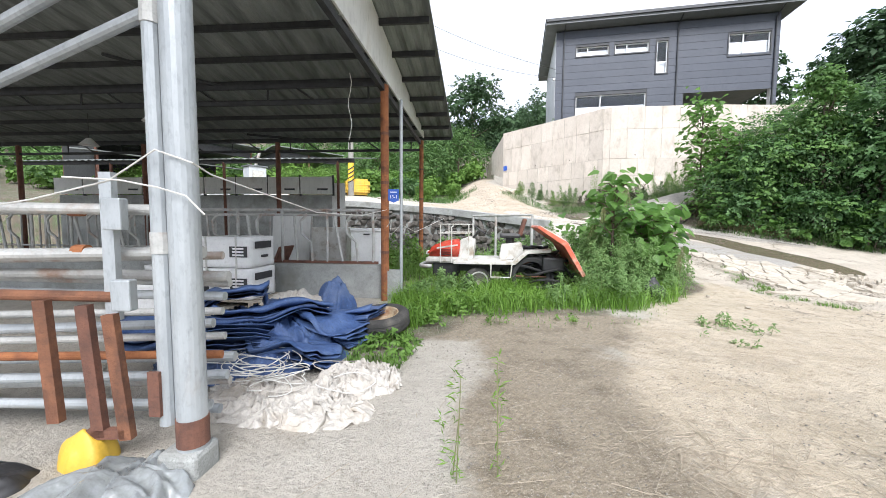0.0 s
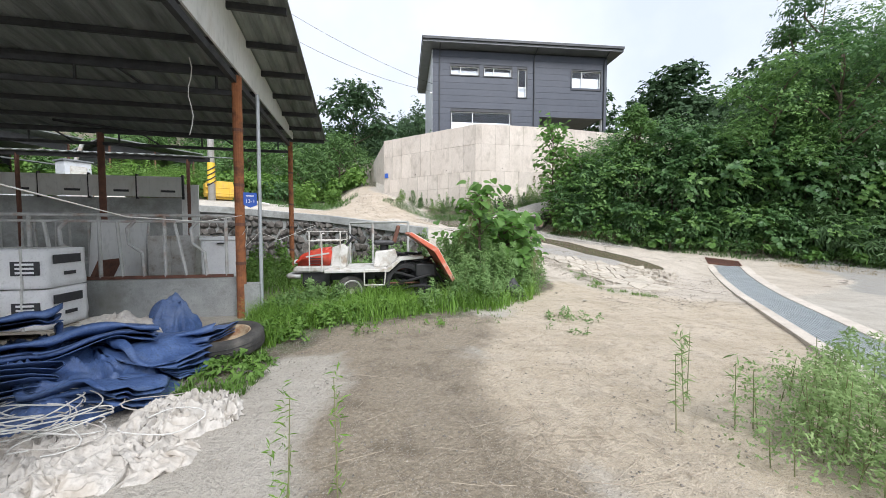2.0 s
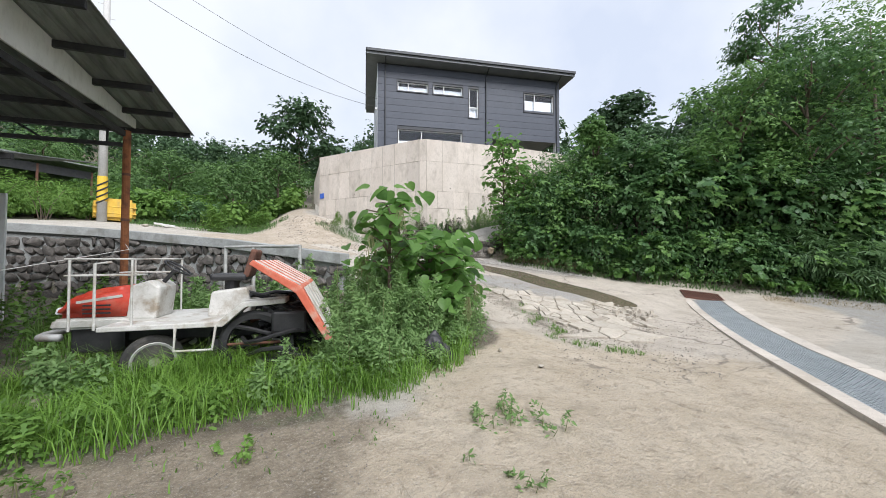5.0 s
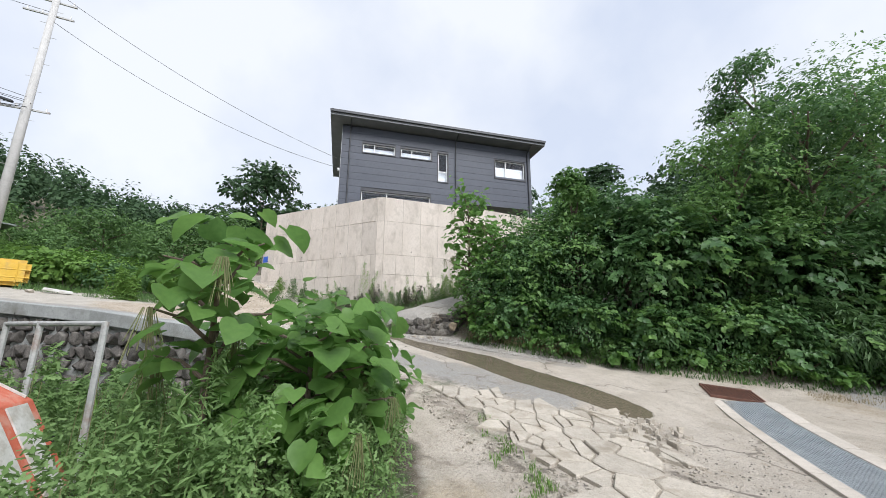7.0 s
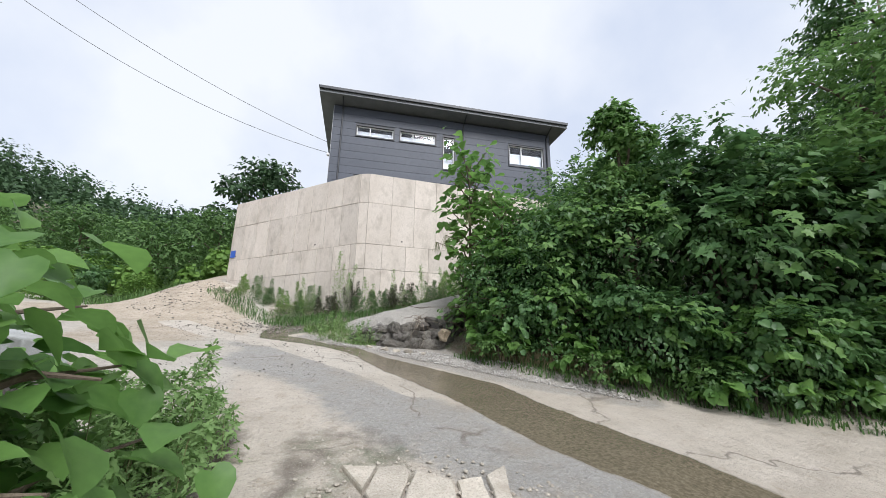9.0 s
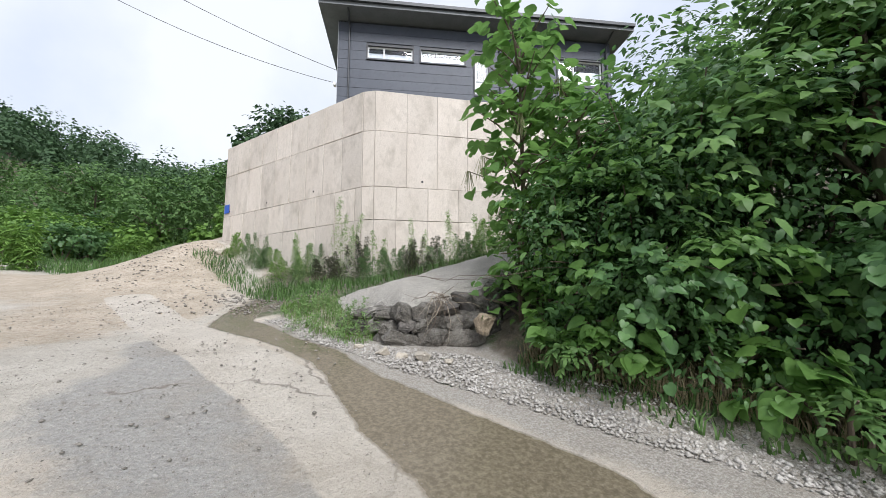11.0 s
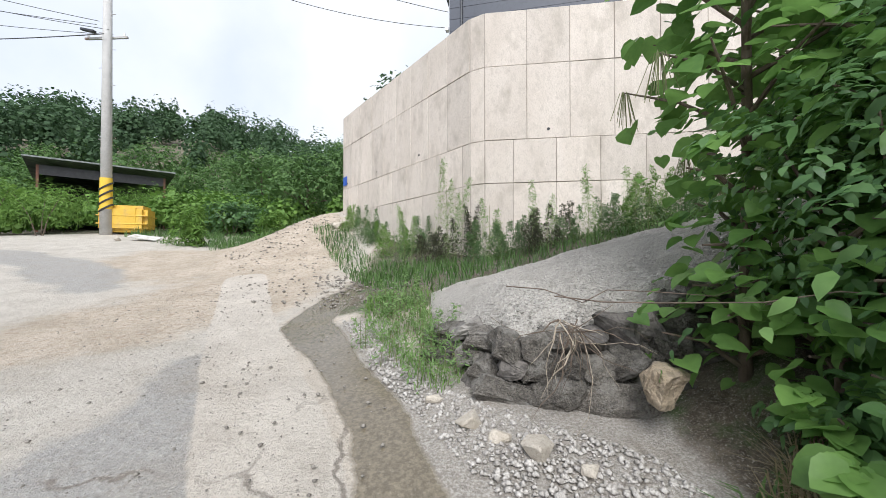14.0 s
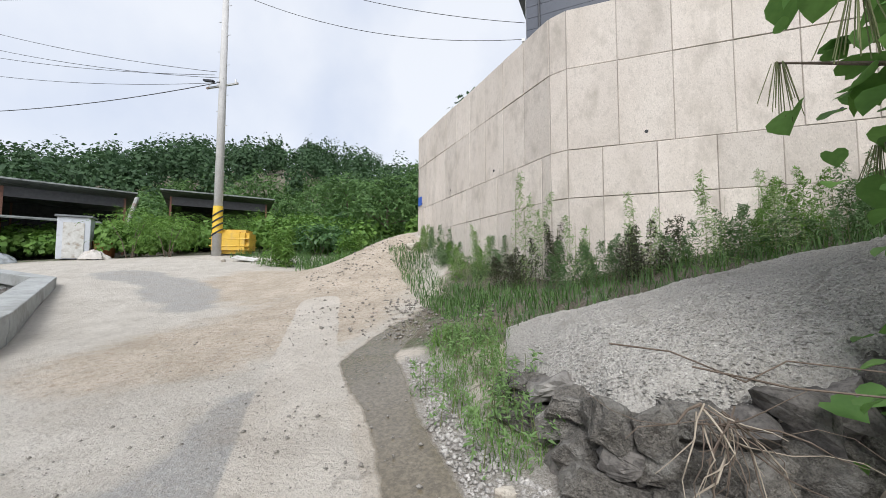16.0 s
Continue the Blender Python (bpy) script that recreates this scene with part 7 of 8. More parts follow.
# mugwort mound at the end of the machine
for cx, cy, h0, h1 in ((3.0, 5.6, 0.4, 0.85), (3.5, 5.5, 0.4, 0.9), (4.1, 5.75, 0.4, 0.85), (4.6, 6.05, 0.35, 0.8), (5.0, 6.45, 0.3, 0.8), (3.3, 6.6, 0.8, 1.35), (4.1, 6.7, 0.8, 1.3), (2.8, 6.9, 0.8, 1.35), (4.9, 7.3, 0.5, 1.05), (3.6, 7.4, 0.8, 1.35), (3.15, 5.15, 0.2, 0.5), (3.05, 5.4, 0.35, 0.75), (2.75, 4.75, 0.2, 0.5), (3.4, 5.05, 0.2, 0.5), (3.05, 4.95, 0.4, 0.9), (3.35, 5.75, 0.6, 1.05)):
    weed_clump("mugwort", spots(15, cx, cy, 0.5, 0.45, h0 * 0.5, h1 * 1.1, 0.34), L_weed, 0.066, "bushy grey-green mugwort beside the machine", 250, "lobed", group="mugwort clumps", asp=0.62, jitter=0.4)
weed_clump("tall_weed", [(3.45, 5.5, 1.15, 0.3), (3.6, 5.8, 1.35, 0.3), (3.2, 5.7, 1.1, 0.28), (3.75, 5.45, 0.9, 0.3)], L_weed, 0.12, "tall feathery bright green weed", 150, "narrow", group="feathery weeds")
weed_clump("young_weed", [(0.29, 0.2, 0.66, 0.045), (0.27, 0.26, 0.35, 0.05)], L_grass, 0.06, "slender weed growing out of the gravel", 60, "narrow", asp=0.7, group="slender weeds")
weed_clump("young_weed", [(0.52, 0.26, 0.7, 0.045)], L_grass, 0.06, "slender weed growing out of the gravel", 60, "narrow", asp=0.7, group="slender weeds")
for cx, cy in ((3.6, 0.0), (4.0, 0.2), (4.5, 0.25), (3.8, -0.35), (4.5, -0.3), (5.0, 0.1), (3.3, -0.3), (3.5, -0.6), (4.1, -0.7), (5.3, -0.2)):
    weed_clump("mugwort", spots(13, cx, cy, 0.4, 0.3, 0.12, 0.6, 0.4), L_pale, 0.042, "straggling pale mugwort at the edge of the yard", 230, "lobed", group="mugwort clumps", asp=0.6, jitter=0.5)
for x, y in ((2.75, 0.3), (3.05, 0.5), (3.15, 0.2), (3.25, 0.65)):
    weed_clump("reed_stalk", [(x, y, wr.uniform(0.4, 0.75), 0.06)], L_pale, 0.09, "single reedy stalk with long leaves", 34, "narrow", group="reedy stalks", asp=0.7)
for x, y in ((1.9, 3.5), (0.9, 3.4)):
    weed_clump("seedling", spots(5, x, y, 0.15, 0.12, 0.08, 0.16, 0.08), L_field, 0.05, "tiny weeds sprouting in the gravel", 120, group="tiny weeds")
weed_clump("creeping_weed", spots(16, 3.85, 3.25, 0.4, 0.4, 0.06, 0.16, 0.14), L_weed, 0.055, "dusty creeping weed on the sand", 130, "quad", group="creeping weeds", asp=0.6)
weed_clump("creeping_weed", spots(6, 3.6, 2.6, 0.35, 0.25, 0.04, 0.1, 0.1), L_weed, 0.05, "dusty creeping weed on the sand", 130, "quad", group="creeping weeds", asp=0.6)
for cx, cy, hh_ in ((-0.3, 3.35, 0.28), (0.1, 3.9, 0.34), (0.6, 4.1, 0.26), (1.4, 4.35, 0.3), (-0.25, 4.6, 0.5), (2.2, 4.55, 0.36), (0.3, 5.2, 0.5), (2.9, 4.65, 0.34), (-0.45, 2.3, 0.16)):
    weed_clump("yard_weed", spots(9, cx, cy, 0.3, 0.22, hh_ * 0.5, hh_, 0.26), L_field if hh_ < 0.35 else L_weed, 0.075, "leafy weeds among the grass of the yard", 260, "lobed", group="rank weeds", asp=0.75)
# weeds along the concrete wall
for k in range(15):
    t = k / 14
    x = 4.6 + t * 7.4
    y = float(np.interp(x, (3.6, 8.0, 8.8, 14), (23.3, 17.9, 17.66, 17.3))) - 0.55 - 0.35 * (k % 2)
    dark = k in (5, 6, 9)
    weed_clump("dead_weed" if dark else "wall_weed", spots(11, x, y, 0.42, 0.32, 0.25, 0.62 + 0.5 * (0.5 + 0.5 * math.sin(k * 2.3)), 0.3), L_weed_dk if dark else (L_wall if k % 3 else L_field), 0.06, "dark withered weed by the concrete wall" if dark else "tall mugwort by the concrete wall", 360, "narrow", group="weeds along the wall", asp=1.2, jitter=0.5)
for x, y, h in ((7.35, 17.7, 2.0), (7.55, 17.55, 1.6), (6.6, 18.2, 1.3), (8.3, 16.9, 1.1), (9.1, 16.7, 1.2), (9.9, 16.5, 1.25), (10.6, 16.4, 1.1)):
    weed_clump("tall_weed", [(x, y, h, 0.3), (x + 0.15, y - 0.1, h * 0.8, 0.3)], L_pale, 0.06, "tall spindly weed in front of the wall", 240, "narrow", group="spindly weeds", asp=1.1, jitter=0.5)
for cx, cy in ((7.0, 14.2), (7.3, 13.75), (7.6, 13.35), (7.2, 14.4), (7.55, 13.8), (6.8, 14.8), (7.15, 15.0)):
    weed_clump("verge_weed", spots(8, cx, cy, 0.24, 0.2, 0.12, 0.5, 0.18), L_weed, 0.05, "green weeds on the gravel verge", 150, "narrow", group="verge weeds", asp=1.6, jitter=0.5)
for cx, cy in ((-0.9, 7.9), (0.2, 8.9), (1.6, 9.4), (2.6, 8.8), (-2.0, 9.5), (0.4, 10.8), (-1.4, 11.6), (2.2, 10.2)):
    weed_clump("yard_weed", spots(10, cx, cy, 0.5, 0.45, 0.5, 1.1, 0.24), L_weed if cx > 0 else L_field, 0.09, "rank weeds in front of the stone wall", 110, group="rank weeds")

# broad-leaved catalpa sapling with hanging pods
def broad_sapling(name, x, y, h, spread, n_br, n_leaf, size, label, seed, pods=0, low=0.25, mat_=None, lean=(0, 0), z_off=0.0):
    th = thing(name, x, y, gz(x, y) + z_off, 0, label, "sapling")
    r = np.random.default_rng(seed)
    tips, pts, nrs = [], [], []
    bm = B()
    tube(bm, [(0, 0, -0.3), (lean[0] * 0.5, lean[1] * 0.5, h * 0.5), (lean[0], lean[1], h * 0.95)], 0.045, 8, 0.012)
    for k in range(n_br):
        a = k * 2.4 + seed
        t0 = low + (0.95 - low) * k / n_br
        st_ = Vector((lean[0] * t0, lean[1] * t0, h * t0))
        e = spread * r.uniform(0.6, 1.0) * (1 - 0.45 * t0)
        tip = st_ + Vector((math.cos(a) * e, math.sin(a) * e, h * r.uniform(0.05, 0.2)))
        part("branch", tube(B(), [st_, st_.lerp(tip, 0.5) + Vector((0, 0, 0.06)), tip], 0.02, 6, 0.006), M_bark, th)
        tips.append(tip)
        for j in range(n_leaf):
            q = st_.lerp(tip, r.uniform(0.3, 1.08)) + Vector(r.normal(0, 0.14, 3))
            pts.append(q)
            nrs.append((math.cos(a) * 0.45, math.sin(a) * 0.45, 1.0))
    for j in range(n_leaf):
        pts.append(Vector((lean[0], lean[1], h)) + Vector(r.normal(0, 0.16, 3)))
        nrs.append((0, 0, 1))
    part("trunk", bm, M_bark, th, smooth=True)
    leaves("foliage", np.array([tuple(p) for p in pts]), np.array(nrs), size * r.uniform(0.5, 1.25, len(pts)), "heart", mat_ or L_cat, th, 0.3, 1.0, r=r, stuff="stuff")
    for k in range(pods):
        tip = tips[(k * 3) % len(tips)]
        bm = B()
        for j in range(20):
            o = r.normal(0, 0.05, 2)
            ln = r.uniform(0.2, 0.36)
            bar(bm, (tip.x + o[0] * 0.4, tip.y + o[1] * 0.4, tip.z), (tip.x + o[0] * 1.3, tip.y + o[1] * 1.3, tip.z - ln), 0.0028, 4)
        tagged(part("seed_pod", bm, M_pod, th, "bunch of long thin hanging pods"), kind="stuff")
    return th


broad_sapling("catalpa_sapling", 3.6, 6.1, 2.3, 0.75, 11, 8, 0.25, "broad-leaved catalpa sapling with hanging pods among the weeds", 3, 3, 0.5)
broad_sapling("catalpa_sapling", 4.4, 6.55, 1.5, 1.25, 17, 13, 0.25, "broad-leaved catalpa sapling with hanging pods among the weeds", 5, 6, 0.3)
broad_sapling("catalpa_sapling", 4.75, 7.3, 1.5, 1.1, 16, 12, 0.2, "broad-leaved catalpa sapling with hanging pods among the weeds", 8, 5, 0.15)
broad_sapling("catalpa_sapling", 9.85, 13.05, 3.6, 1.15, 28, 16, 0.2, "tall catalpa at the end of the hedge", 14, 5, 0.22, z_off=0.35)
broad_sapling("catalpa_sapling", 10.9, 13.6, 3.3, 1.3, 24, 16, 0.18, "tall catalpa at the end of the hedge", 33, 2, 0.2, z_off=0.2)
broad_sapling("catalpa_sapling", 10.4, 12.5, 2.6, 1.0, 18, 14, 0.17, "tall catalpa at the end of the hedge", 19, 2, 0.2, z_off=0.2)
broad_sapling("catalpa_sapling", 4.5, 8.1, 1.5, 1.0, 14, 12, 0.21, "broad-leaved catalpa sapling with hanging pods among the weeds", 41, 3, 0.1)
broad_sapling("catalpa_sapling", 5.05, 7.35, 1.35, 0.7, 13, 10, 0.2, "broad-leaved catalpa sapling with hanging pods among the weeds", 45, 2, 0.1)
broad_sapling("catalpa_sapling", 4.1, 8.9, 1.2, 1.1, 16, 14, 0.2, "broad-leaved catalpa sapling with hanging pods among the weeds", 43, 2, 0.1)
for cx, cy in ((5.0, 7.9), (5.05, 8.5), (4.6, 8.8), (4.9, 9.2), (5.2, 7.2), (5.4, 7.8), (5.5, 8.5), (5.35, 9.1)):
    weed_clump("mugwort", spots(12, cx, cy, 0.3, 0.35, 0.3, 0.8, 0.24), L_weed, 0.066, "bushy grey-green mugwort beside the road", 230, "lobed", group="mugwort clumps", asp=0.62, jitter=0.4)
broad_sapling("kudzu_plant", 9.6, 12.75, 1.3, 0.55, 14, 12, 0.15, "broad kudzu leaves at the foot of the hedge", 47, 0, 0.05)
broad_sapling("kudzu_plant", 9.75, 12.3, 1.0, 0.5, 14, 12, 0.15, "broad kudzu leaves at the foot of the hedge", 49, 0, 0.05)
broad_sapling("kudzu_plant", 9.95, 11.85, 1.0, 0.7, 14, 11, 0.16, "broad kudzu leaves at the foot of the hedge", 23, 0, 0.1)
broad_sapling("kudzu_plant", 10.65, 10.8, 1.0, 0.7, 14, 11, 0.16, "broad kudzu leaves at the foot of the hedge", 27, 0, 0.1)
broad_sapling("kudzu_plant", 12.3, 8.7, 1.0, 0.8, 14, 11, 0.16, "broad kudzu leaves at the foot of the hedge", 29, 0, 0.1)
for x, y, rr2 in ((9.62, 12.0, 0.36), (9.9, 11.6, 0.4)):
    bush("foot_shrub", x, y, gz(x, y) - 0.03, (rr2, rr2, rr2 * 0.8), 800, 0.075, "heart", L_hedge, "low leafy growth along the foot of the hedge", group="hedge foot growth", stems=4, second=(L_cat, 45, 0.13, "heart"), boughs=7)
for k, (x, y, h_) in enumerate(((10.1, 12.3, 1.4), (10.6, 11.7, 1.5), (11.2, 12.4, 1.9), (11.7, 11.2, 1.9), (11.6, 13.4, 2.4), (12.6, 13.8, 2.6), (12.6, 12.6, 2.6), (13.6, 13.0, 2.9))):
    bush("hedge_shrub", x, y, gz(x, y), (0.95, 0.9, h_ * 0.75), 4200, 0.08, "oval", L_hedge, "dense dark green shrub of the roadside hedge", group="roadside hedge", second=(L_cat, 110, 0.12, "heart"), sink=0.2)

# dry roots over the stones
roots = thing("dry_roots", 8.5, 12.72, 1.98, 0, "tangle of dry roots hanging over the stones", "roots")
rt = random.Random(12)
for k in range(34):
    a, ln = rt.uniform(-3.0, 0.1), rt.uniform(0.12, 0.5)
    p = [Vector((rt.uniform(-0.1, 0.1), 0.0, rt.uniform(-0.06, 0.08)))]
    for i in range(5):
        a += rt.uniform(-0.55, 0.55) - 0.1 * math.cos(a)
        p.append(p[-1] + Vector((math.cos(a) * ln * 0.24, -0.05 if i < 2 else rt.uniform(-0.03, 0.03), math.sin(a) * ln * 0.24)))
    part("root", tube(B(), p, rt.uniform(0.002, 0.0045) if k > 4 else 0.0065, 5, 0.0012), M_deadwood if k % 3 == 0 else M_bark, roots)
vines = thing("dry_vines", 8.6, 12.8, 2.0, 0, "dry vine stems lying across the apron", "vines")
for k in range(2):
    p = [Vector((-0.2 + 0.3 * math.sin(k * 5), 0.16 * k - 0.1, 0))]
    for i in range(7):
        p.append(p[-1] + Vector((0.24 + 0.06 * math.sin(k * 3 + i), 0.12 * (k - 1.5) + 0.16 * math.sin(i * 2.3 + k * 2.9), 0)))
    fit_ = [(q.x, q.y, 0.16 + 0.2 * min(1, max(0, q.y + 0.3)) + 0.14 * max(0, q.x) + 0.02 * math.sin(i * 2 + k)) for i, q in enumerate(p)]
    part("vine", tube(B(), fit_, 0.0045, 5, 0.002), M_bark, vines)
# straw and twigs in the yard
straw = thing("straw_scraps", 1.9, 0.3, 0.012, 0, "scattered dry straw and twigs on the sand", "straw", kind="stuff")
bm = B()
for k in range(130):
    x, y, a, ln = rt.gauss(0, 0.35), rt.gauss(0, 0.25), rt.uniform(0, 3.14), rt.uniform(0.06, 0.3)
    bar(bm, (x, y, rt.uniform(0, 0.02)), (x + math.cos(a) * ln, y + math.sin(a) * ln, rt.uniform(0, 0.03)), 0.0018, 4)
for k in range(60):
    x, y, a, ln = rt.uniform(-2.6, 2.5), rt.uniform(-0.5, 2.5), rt.uniform(0, 3.14), rt.uniform(0.08, 0.5)
    bar(bm, (x, y, 0.004), (x + math.cos(a) * ln, y + math.sin(a) * ln, 0.008), 0.0018, 4)
part("straw", bm, M_deadwood, straw)


# ---- broken concrete and loose stones ----
def voronoi_slabs(name, outline_x, outline_y, n, seed, label, thick=0.05, gap=0.03):
    """Broken slabs: cells of a scattered pattern, shrunk apart, each a piece of its own."""
    r = np.random.default_rng(seed)
    q = scatter(n, outline_x, outline_y, r)
    th = tagged(new(name), label, "broken concrete", kind="structure")
    px, py = np.array(outline_x), np.array(outline_y)
    for i, c in enumerate(q):
        poly = [Vector((c[0] + 0.75 * math.cos(a), c[1] + 0.75 * math.sin(a))) for a in np.linspace(0, 2 * math.pi, 17)[:-1]]
        for j, o in enumerate(q):
            if i == j or abs(o[0] - c[0]) > 1.6 or abs(o[1] - c[1]) > 1.6:
                continue
            m, d = Vector((c + o) / 2), Vector(o - c)
            d.normalize()
            m = m - d * gap * float(0.4 + 0.9 * r.random())
            out = []
            for a, b in zip(poly, poly[1:] + poly[:1]):
                da, db = (a - m).dot(d), (b - m).dot(d)
                if da <= 0:
                    out.append(a)
                if da * db < 0:
                    out.append(a.lerp(b, da / (da - db)))
            poly = out
            if len(poly) < 3:
                break
        if len(poly) < 3 or max((p - Vector(c)).length for p in poly) > 0.735:
            continue
        fine_ = []
        for a, b in zip(poly, poly[1:] + poly[:1]):
            m = max(1, int((b - a).length / 0.07))
            for e in range(m):
                q2 = a.lerp(b, e / m)
                k2 = Vector((q2.x * 13, q2.y * 13, i * 0.37))
                fine_.append(q2 + Vector((noise.noise(k2), noise.noise(k2 + Vector((7, 3, 1))))) * 0.014)
        poly = fine_
        bm = B()
        lift = 0.018 + float(r.uniform(0.0, 1.0)) * thick
        tilt = r.normal(0, 0.014, 2)
        cen = Vector(c)
        top, mid, low_ = [], [], []
        for p in poly:
            z = gz(p.x, p.y)
            dz = float((p - cen).dot(Vector(tilt)))
            ip = cen.lerp(p, 0.93)
            top.append(bm.verts.new((ip.x, ip.y, z + lift + dz)))
            mid.append(bm.verts.new((p.x, p.y, z + lift - 0.012 + dz)))
            low_.append(bm.verts.new((p.x, p.y, z - 0.08)))
        bm.faces.new(top)
        k = len(top)
        for a, b in ((top, mid), (mid, low_)):
            for e in range(k):
                bm.faces.new((a[e], a[(e + 1) % k], b[(e + 1) % k], b[e]))
        bmesh.ops.recalc_face_normals(bm, faces=bm.faces)
        part("slab_piece", bm, M_slab, th)
    return th


voronoi_slabs("broken_concrete", (6.2, 6.5, 6.5, 6.8, 7.6, 8.6, 9.2, 8.5, 7.5, 6.6), (9.2, 7.4, 6.0, 4.7, 4.7, 5.6, 6.4, 7.4, 8.3, 9.3), 84, 5, "broken concrete road surface in cracked pieces", 0.022, 0.017)
voronoi_slabs("concrete_rubble", (7.9, 8.6, 9.3, 9.5, 9.0, 8.4), (5.75, 5.7, 6.1, 6.5, 6.9, 6.6), 95, 9, "small rubble of broken concrete", 0.08, 0.035)


def pebbles(name, n, px, py, s0, s1, material, label, seed, sig=None):
    """Loose stones too many to count, in one mesh."""
    r = np.random.default_rng(seed)
    q = scatter(n, px, py, r)
    z = land(q[:, 0], q[:, 1])
    v = np.array([(1, 0, 0), (0, 1, 0), (-1, 0, 0), (0, -1, 0), (0, 0, 0.75), (0, 0, -0.5), (0.62, 0.62, 0.35), (-0.62, 0.55, 0.3)], float)
    f = np.array([(0, 6, 4), (6, 1, 4), (1, 7, 4), (7, 2, 4), (2, 3, 4), (3, 0, 4), (1, 6, 0), (2, 7, 1), (0, 5, 1), (1, 5, 2), (2, 5, 3), (3, 5, 0)], int)
    k = len(q)
    a = r.uniform(0, 2 * math.pi, k)
    s = s0 + (s1 - s0) * r.random(k) ** 2.5
    jit = v[None] * (1 + r.normal(0, 0.22, (k, 8, 1)))
    c, sn = np.cos(a)[:, None], np.sin(a)[:, None]
    w = np.stack([jit[..., 0] * c - jit[..., 1] * sn, jit[..., 0] * sn + jit[..., 1] * c, jit[..., 2]], -1) * s[:, None, None]
    verts = (np.stack([q[:, 0], q[:, 1], z + s * 0.25], -1)[:, None] + w).reshape(-1, 3)
    faces = (f[None] + (np.arange(k) * 8)[:, None, None]).reshape(-1, 3)
    return tagged(link_mesh(name, np_mesh(name, verts, faces), material), label, "stones", kind="stuff")


pebbles("gravel", 7000, (10.6, 9.5, 8.8, 7.9, 7.1, 6.3, 6.7, 7.4, 8.0, 8.9, 9.6, 10.6), (9.4, 10.5, 11.3, 12.3, 13.4, 14.9, 14.7, 13.4, 12.95, 12.5, 11.5, 9.85), 0.005, 0.026, M_gravel, "crushed gravel beside the running water", 31)
pebbles("loose_stones", 900, (3.0, 7.4, 7.2, 5.0, 3.2, 2.0), (18.0, 13.2, 11.0, 11.0, 14.0, 16.0), 0.003, 0.02, M_grit, "loose stones on the road", 32)
pebbles("loose_stones", 700, (4.6, 6.0, 8.8, 8.6, 6.0), (18.2, 15.3, 15.6, 16.6, 18.0), 0.006, 0.04, M_grit, "loose stones on the road", 33)
pebbles("loose_stones", 900, (2.0, 3.4, 5.0, 6.2, 4.4, 1.4), (24.0, 23.4, 19.0, 15.4, 16.0, 20.0), 0.006, 0.04, M_grit, "loose stones on the road", 38)
pebbles("yard_grit", 2600, (-1.8, -0.6, 2.4, 3.6, 3.4, 1.0), (0.0, 2.8, 4.4, 3.4, 0.0, -0.6), 0.003, 0.011, M_grit, "coarse grit on the yard floor", 34)
pebbles("road_grit", 1800, (5.0, 8.0, 11.0, 9.0, 6.5), (3.5, 3.2, 5.6, 6.4, 6.2), 0.004, 0.014, M_grit, "grit on the concrete road", 35)
pebbles("road_grit", 2600, (6.2, 6.1, 7.2, 9.2, 9.3, 7.4), (9.2, 5.2, 4.6, 5.9, 6.9, 8.6), 0.005, 0.026, M_slab, "grit between the broken pieces", 36)
pebbles("road_grit", 2200, (2.0, 4.2, 7.6, 7.9, 6.4, 2.4), (16.0, 11.0, 9.6, 10.8, 13.4, 18.4), 0.003, 0.009, M_grit, "fine grit on the concrete road", 37)
ag = np.random.default_rng(41)
n_ag = 15000
u_ = ag.uniform(0.1, 4.6, n_ag)
v_ = ag.random(n_ag) ** 1.3 * 0.95 + 0.03
fe = np.stack([np.interp(u_, range(7), [p[k] for p in FRONT_EDGE]) for k in range(3)], -1)
be = np.stack([np.interp(u_, range(7), [p[k] for p in BACK_EDGE]) for k in range(3)], -1)
ap_ = fe * (1 - v_[:, None]) + be * v_[:, None]
ap_[:, 2] += 0.14 * np.sin(math.pi * np.minimum(1, v_ * 1.15)) ** 0.8 * np.clip(u_ / 2.0, 0.15, 1)
lip_ = np.clip(0.12 - v_, 0, 1) / 0.12
ap_[:, 2] += -0.16 * lip_ ** 1.5 + (0.02 + 0.03 * lip_) * fbm(ap_[:, 0], ap_[:, 1], 4.0, 1.2)
dn = ag.normal(0, 0.25, (n_ag, 3)) + np.array([0, 0, 1])
oct_v = np.array([(1, 0, 0), (0, 1, 0), (-1, 0, 0), (0, -1, 0), (0, 0, 0.7)], float)
oct_f = np.array([(0, 1, 4), (1, 2, 4), (2, 3, 4), (3, 0, 4)], int)
sz_ = 0.004 + 0.013 * ag.random(n_ag) ** 2
vv = ap_[:, None] + oct_v[None] * (1 + ag.normal(0, 0.3, (n_ag, 5, 1))) * sz_[:, None, None]
tagged(link_mesh("apron_aggregate", np_mesh("apron_aggregate", vv.reshape(-1, 3), (oct_f[None] + (np.arange(n_ag) * 5)[:, None, None]).reshape(-1, 3)), M_pad), "exposed aggregate of the sloping apron", "stones", kind="stuff")
lr = random.Random(4)
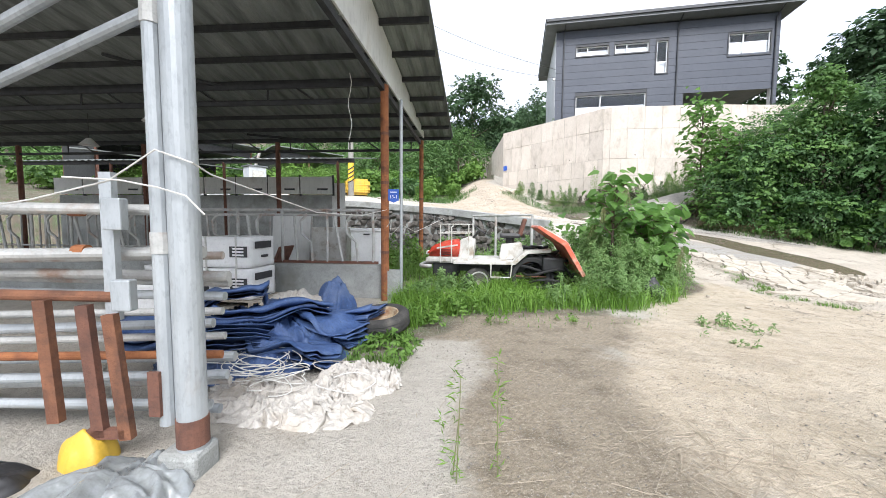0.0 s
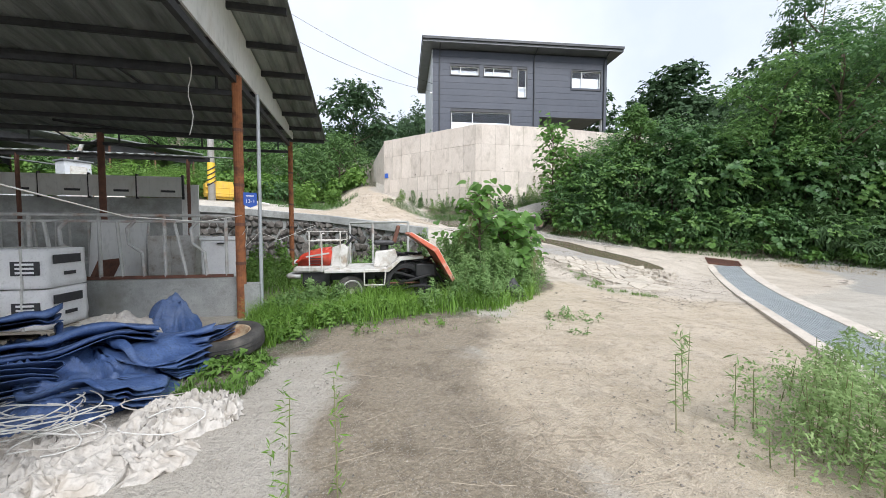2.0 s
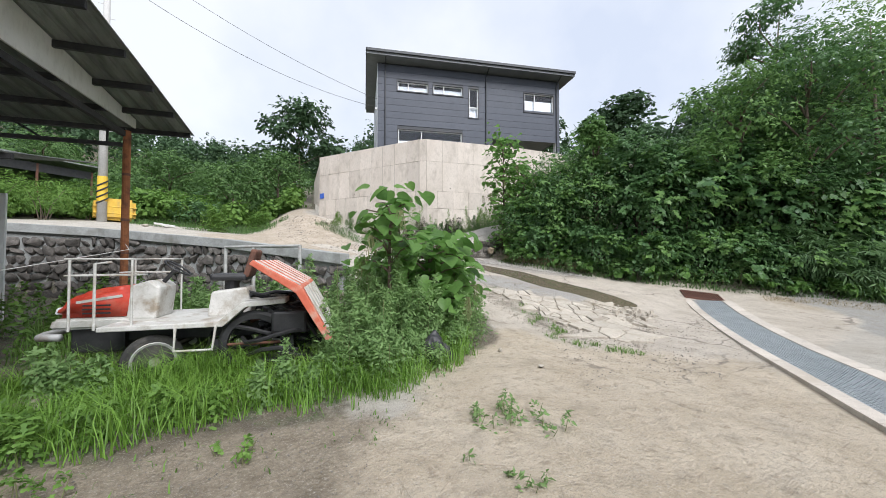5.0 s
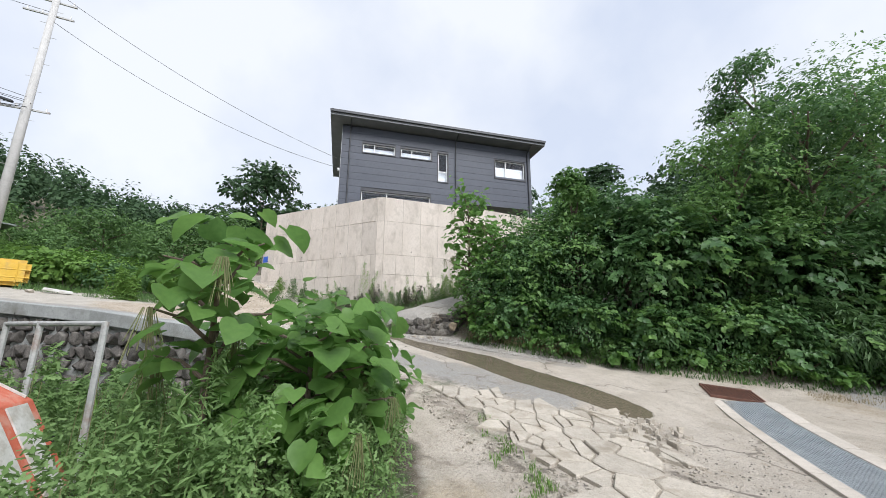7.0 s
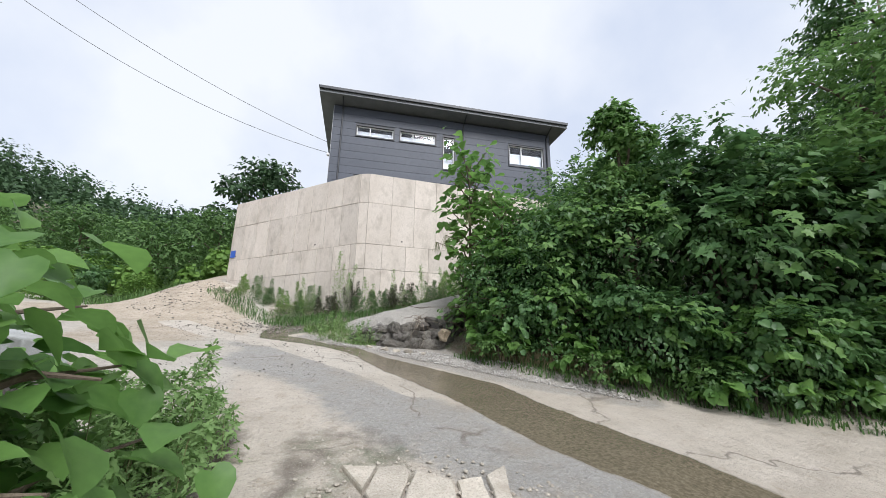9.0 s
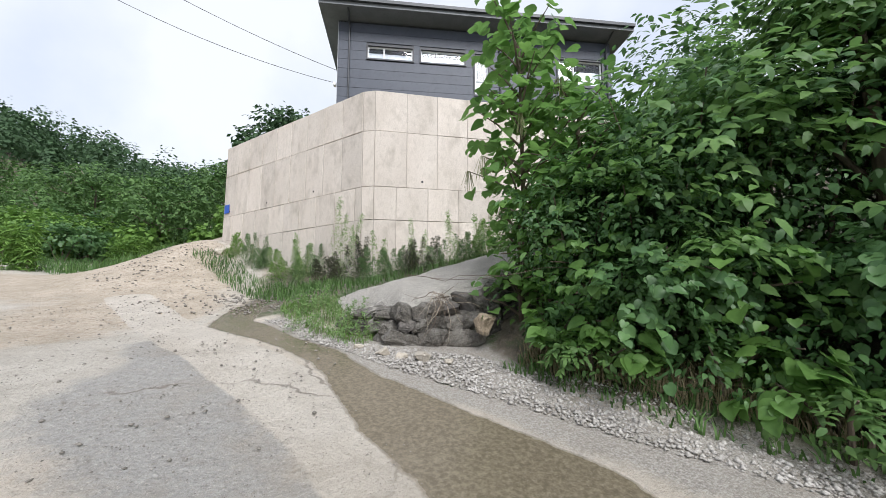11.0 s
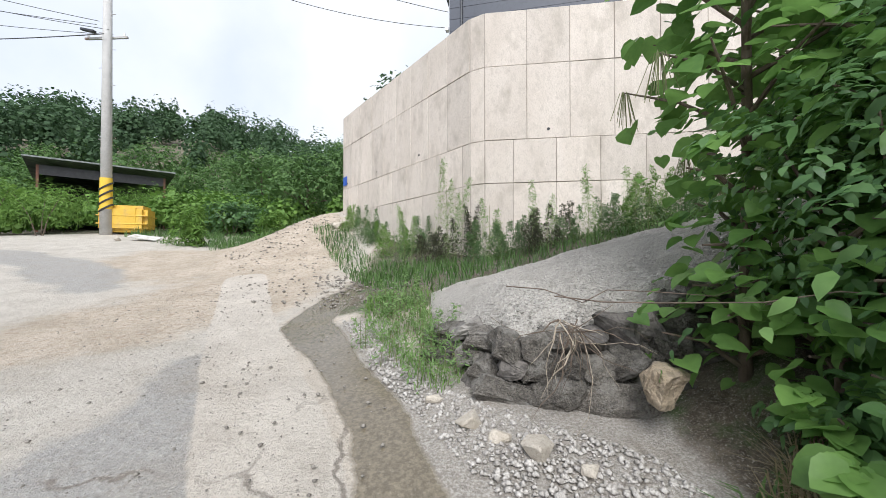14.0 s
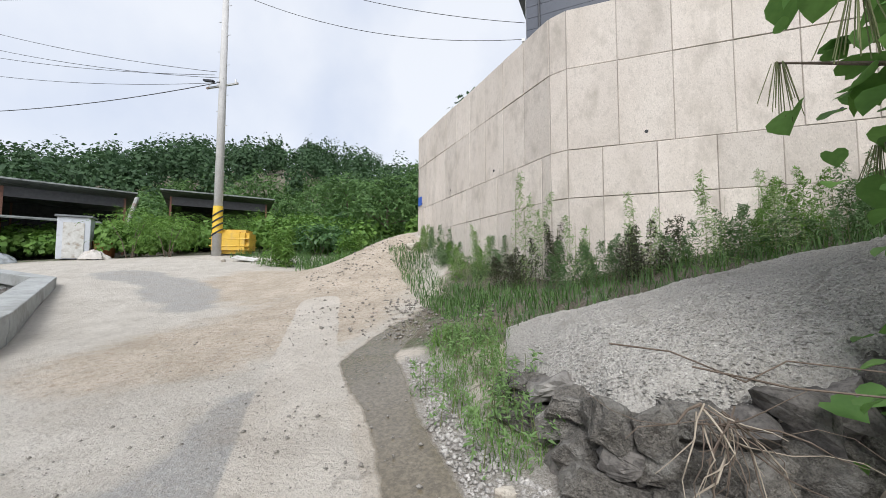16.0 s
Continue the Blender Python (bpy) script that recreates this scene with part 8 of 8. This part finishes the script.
for x, y, s in ((7.85, 12.75, 0.09), (8.05, 12.6, 0.07), (8.25, 12.5, 0.1), (8.5, 12.35, 0.06), (7.6, 13.0, 0.06), (6.6, 4.75, 0.05), (5.1, 4.4, 0.04), (5.0, 5.2, 0.04), (4.0, 21.6, 0.2), (4.2, 21.9, 0.15), (-4.6, 23.0, 0.15), (0.1, 5.05, 0.16)):
    st_ = tagged(part("loose_rock", cut_stone(x * 3 + y, s, s * 0.8, s * 0.6), M_slab), "loose pale rock on the ground", "rock", "loose rocks")
    st_.matrix_world = pose(x, y, gz(x, y) + s * 0.3, 0, 0, x * 50)

# ---- far woods, fields and trees ----
tree("dark_tree", 31, 27, 7.5, 8.5, 3.6, 5200, 0.45, "quad", L_forest, "dark leafy tree behind the house", 61, "trees behind the house")
tree("dark_tree", 36, 21, 6.5, 8.5, 3.8, 5200, 0.45, "quad", L_forest, "dark leafy tree behind the house", 62, "trees behind the house")
tree("dark_tree", 27, 34, 8, 9, 3.6, 4200, 0.45, "quad", L_forest, "dark leafy tree behind the house", 63, "trees behind the house")
tree("dark_tree", 2.8, 45, gz(2.8, 45), 11, 4.0, 5200, 0.45, "quad", L_forest, "dark tree beside the house", 64, "trees behind the house")
tree("field_tree", -2.2, 34, gz(-2.2, 34), 4.6, 3.0, 7000, 0.22, "oval", L_mid, "rounded leafy tree above the earth track", 65, "trees by the track")
tree("field_tree", 0.8, 37, gz(0.8, 37), 5.6, 3.2, 7000, 0.22, "oval", L_mid, "rounded leafy tree above the earth track", 66, "trees by the track")
tree("field_tree", -7.5, 38, gz(-7.5, 38), 5.0, 3.2, 6500, 0.22, "oval", L_mid, "rounded leafy tree above the earth track", 67, "trees by the track")
tree("field_tree", -16.0, 38, gz(-16.0, 38), 4.8, 3.4, 6500, 0.22, "oval", L_mid, "rounded leafy tree above the earth track", 68, "trees by the track")
for k in range(26):
    x, y = -22 + 24.5 * ((k * 0.618) % 1), 26.5 + 12 * ((k * 0.382 + 0.1) % 1)
    if -2.6 < x + 0.12 * (y - 22) < 4.5 and y < 33:
        x = -3.5 - (k % 3)
    if abs(x + 6.5) < 1.6 and y < 27:
        y += 3
    bush("field_shrub", x, y, gz(x, y), (1.7, 1.6, wr.uniform(0.8, 1.5)), 1500, 0.2, "quad", L_field if k % 3 else L_hedge, "green shrub on the overgrown field", group="field shrubs", stems=3)
for x, y, rr2 in ((-12.6, 27.6, 1.9), (-11.0, 28.8, 1.8), (-9.6, 30.2, 1.9), (-8.4, 29.4, 1.7), (-10.5, 23.6, 1.7), (-9.0, 24.2, 1.5), (-12.0, 25.0, 1.6), (-16.5, 19.5, 1.6), (-18.5, 21.0, 1.8)):
    bush("field_shrub", x, y, gz(x, y), (rr2, rr2 * 0.8, rr2 * 0.8), 2200, 0.17, "narrow", L_field, "green shrub on the overgrown field", group="field shrubs", stems=3)
weed_clump("tall_grass_clump", spots(16, -1.6, 22.6, 0.5, 0.4, 0.8, 1.4, 0.3), L_field, 0.22, "tall pale green grass beside the track", 70, "narrow", group="tall grass clumps")
weed_clump("tall_grass_clump", spots(14, 0.4, 24.5, 0.6, 0.4, 0.7, 1.2, 0.3), L_field, 0.22, "tall pale green grass beside the track", 70, "narrow", group="tall grass clumps")


def forest(name, n, a0, a1, r0, r1, per, size, material, label, seed, h0=4, h1=7.5, conifers=0.0):
    """Many crowns on the far slope in one mesh."""
    r = np.random.default_rng(seed)
    ps, ns = [], []
    for k in range(n):
        a, d = math.radians(r.uniform(a0, a1)), r0 + (r1 - r0) * r.random() ** 0.8
        x, y = 4 - math.sin(a) * d, 6 + math.cos(a) * d
        h = r.uniform(h0, h1)
        w = h * r.uniform(0.35, 0.5) * (0.6 if r.random() < conifers else 1)
        p, nr = shell(per, (x, y, gz(x, y) + h * 0.5), (w, w, h * 0.55), r, 0.6, -0.5, 0.45, k * 1.3)
        ps.append(p), ns.append(nr)
    p, nr = np.concatenate(ps), np.concatenate(ns) + np.array([0, 0, 0.5])
    ob = leaves(name, p, nr, size * r.uniform(0.6, 1.4, len(p)), "quad", material, None, 0.5, 0.3, 1.5, r=r)
    return tagged(ob, label, "woods", kind="stuff")


forest("hillside_woods", 520, -30, 84, 54, 116, 330, 0.44, L_forest, "dense dark woods on the far hillside", 71, 4, 7.5, 0.35)
forest("near_woods", 190, 4, 80, 36, 62, 560, 0.22, L_mid, "green shrubs and young trees below the hill", 72, 1.6, 3.4)
forest("field_brush", 230, 3, 62, 23, 42, 300, 0.24, L_field, "low green brush over the field", 73, 0.9, 1.8)
forest("right_woods", 60, -120, -52, 26, 60, 420, 0.5, L_forest, "woods rising behind the hedge", 74, 5, 9)
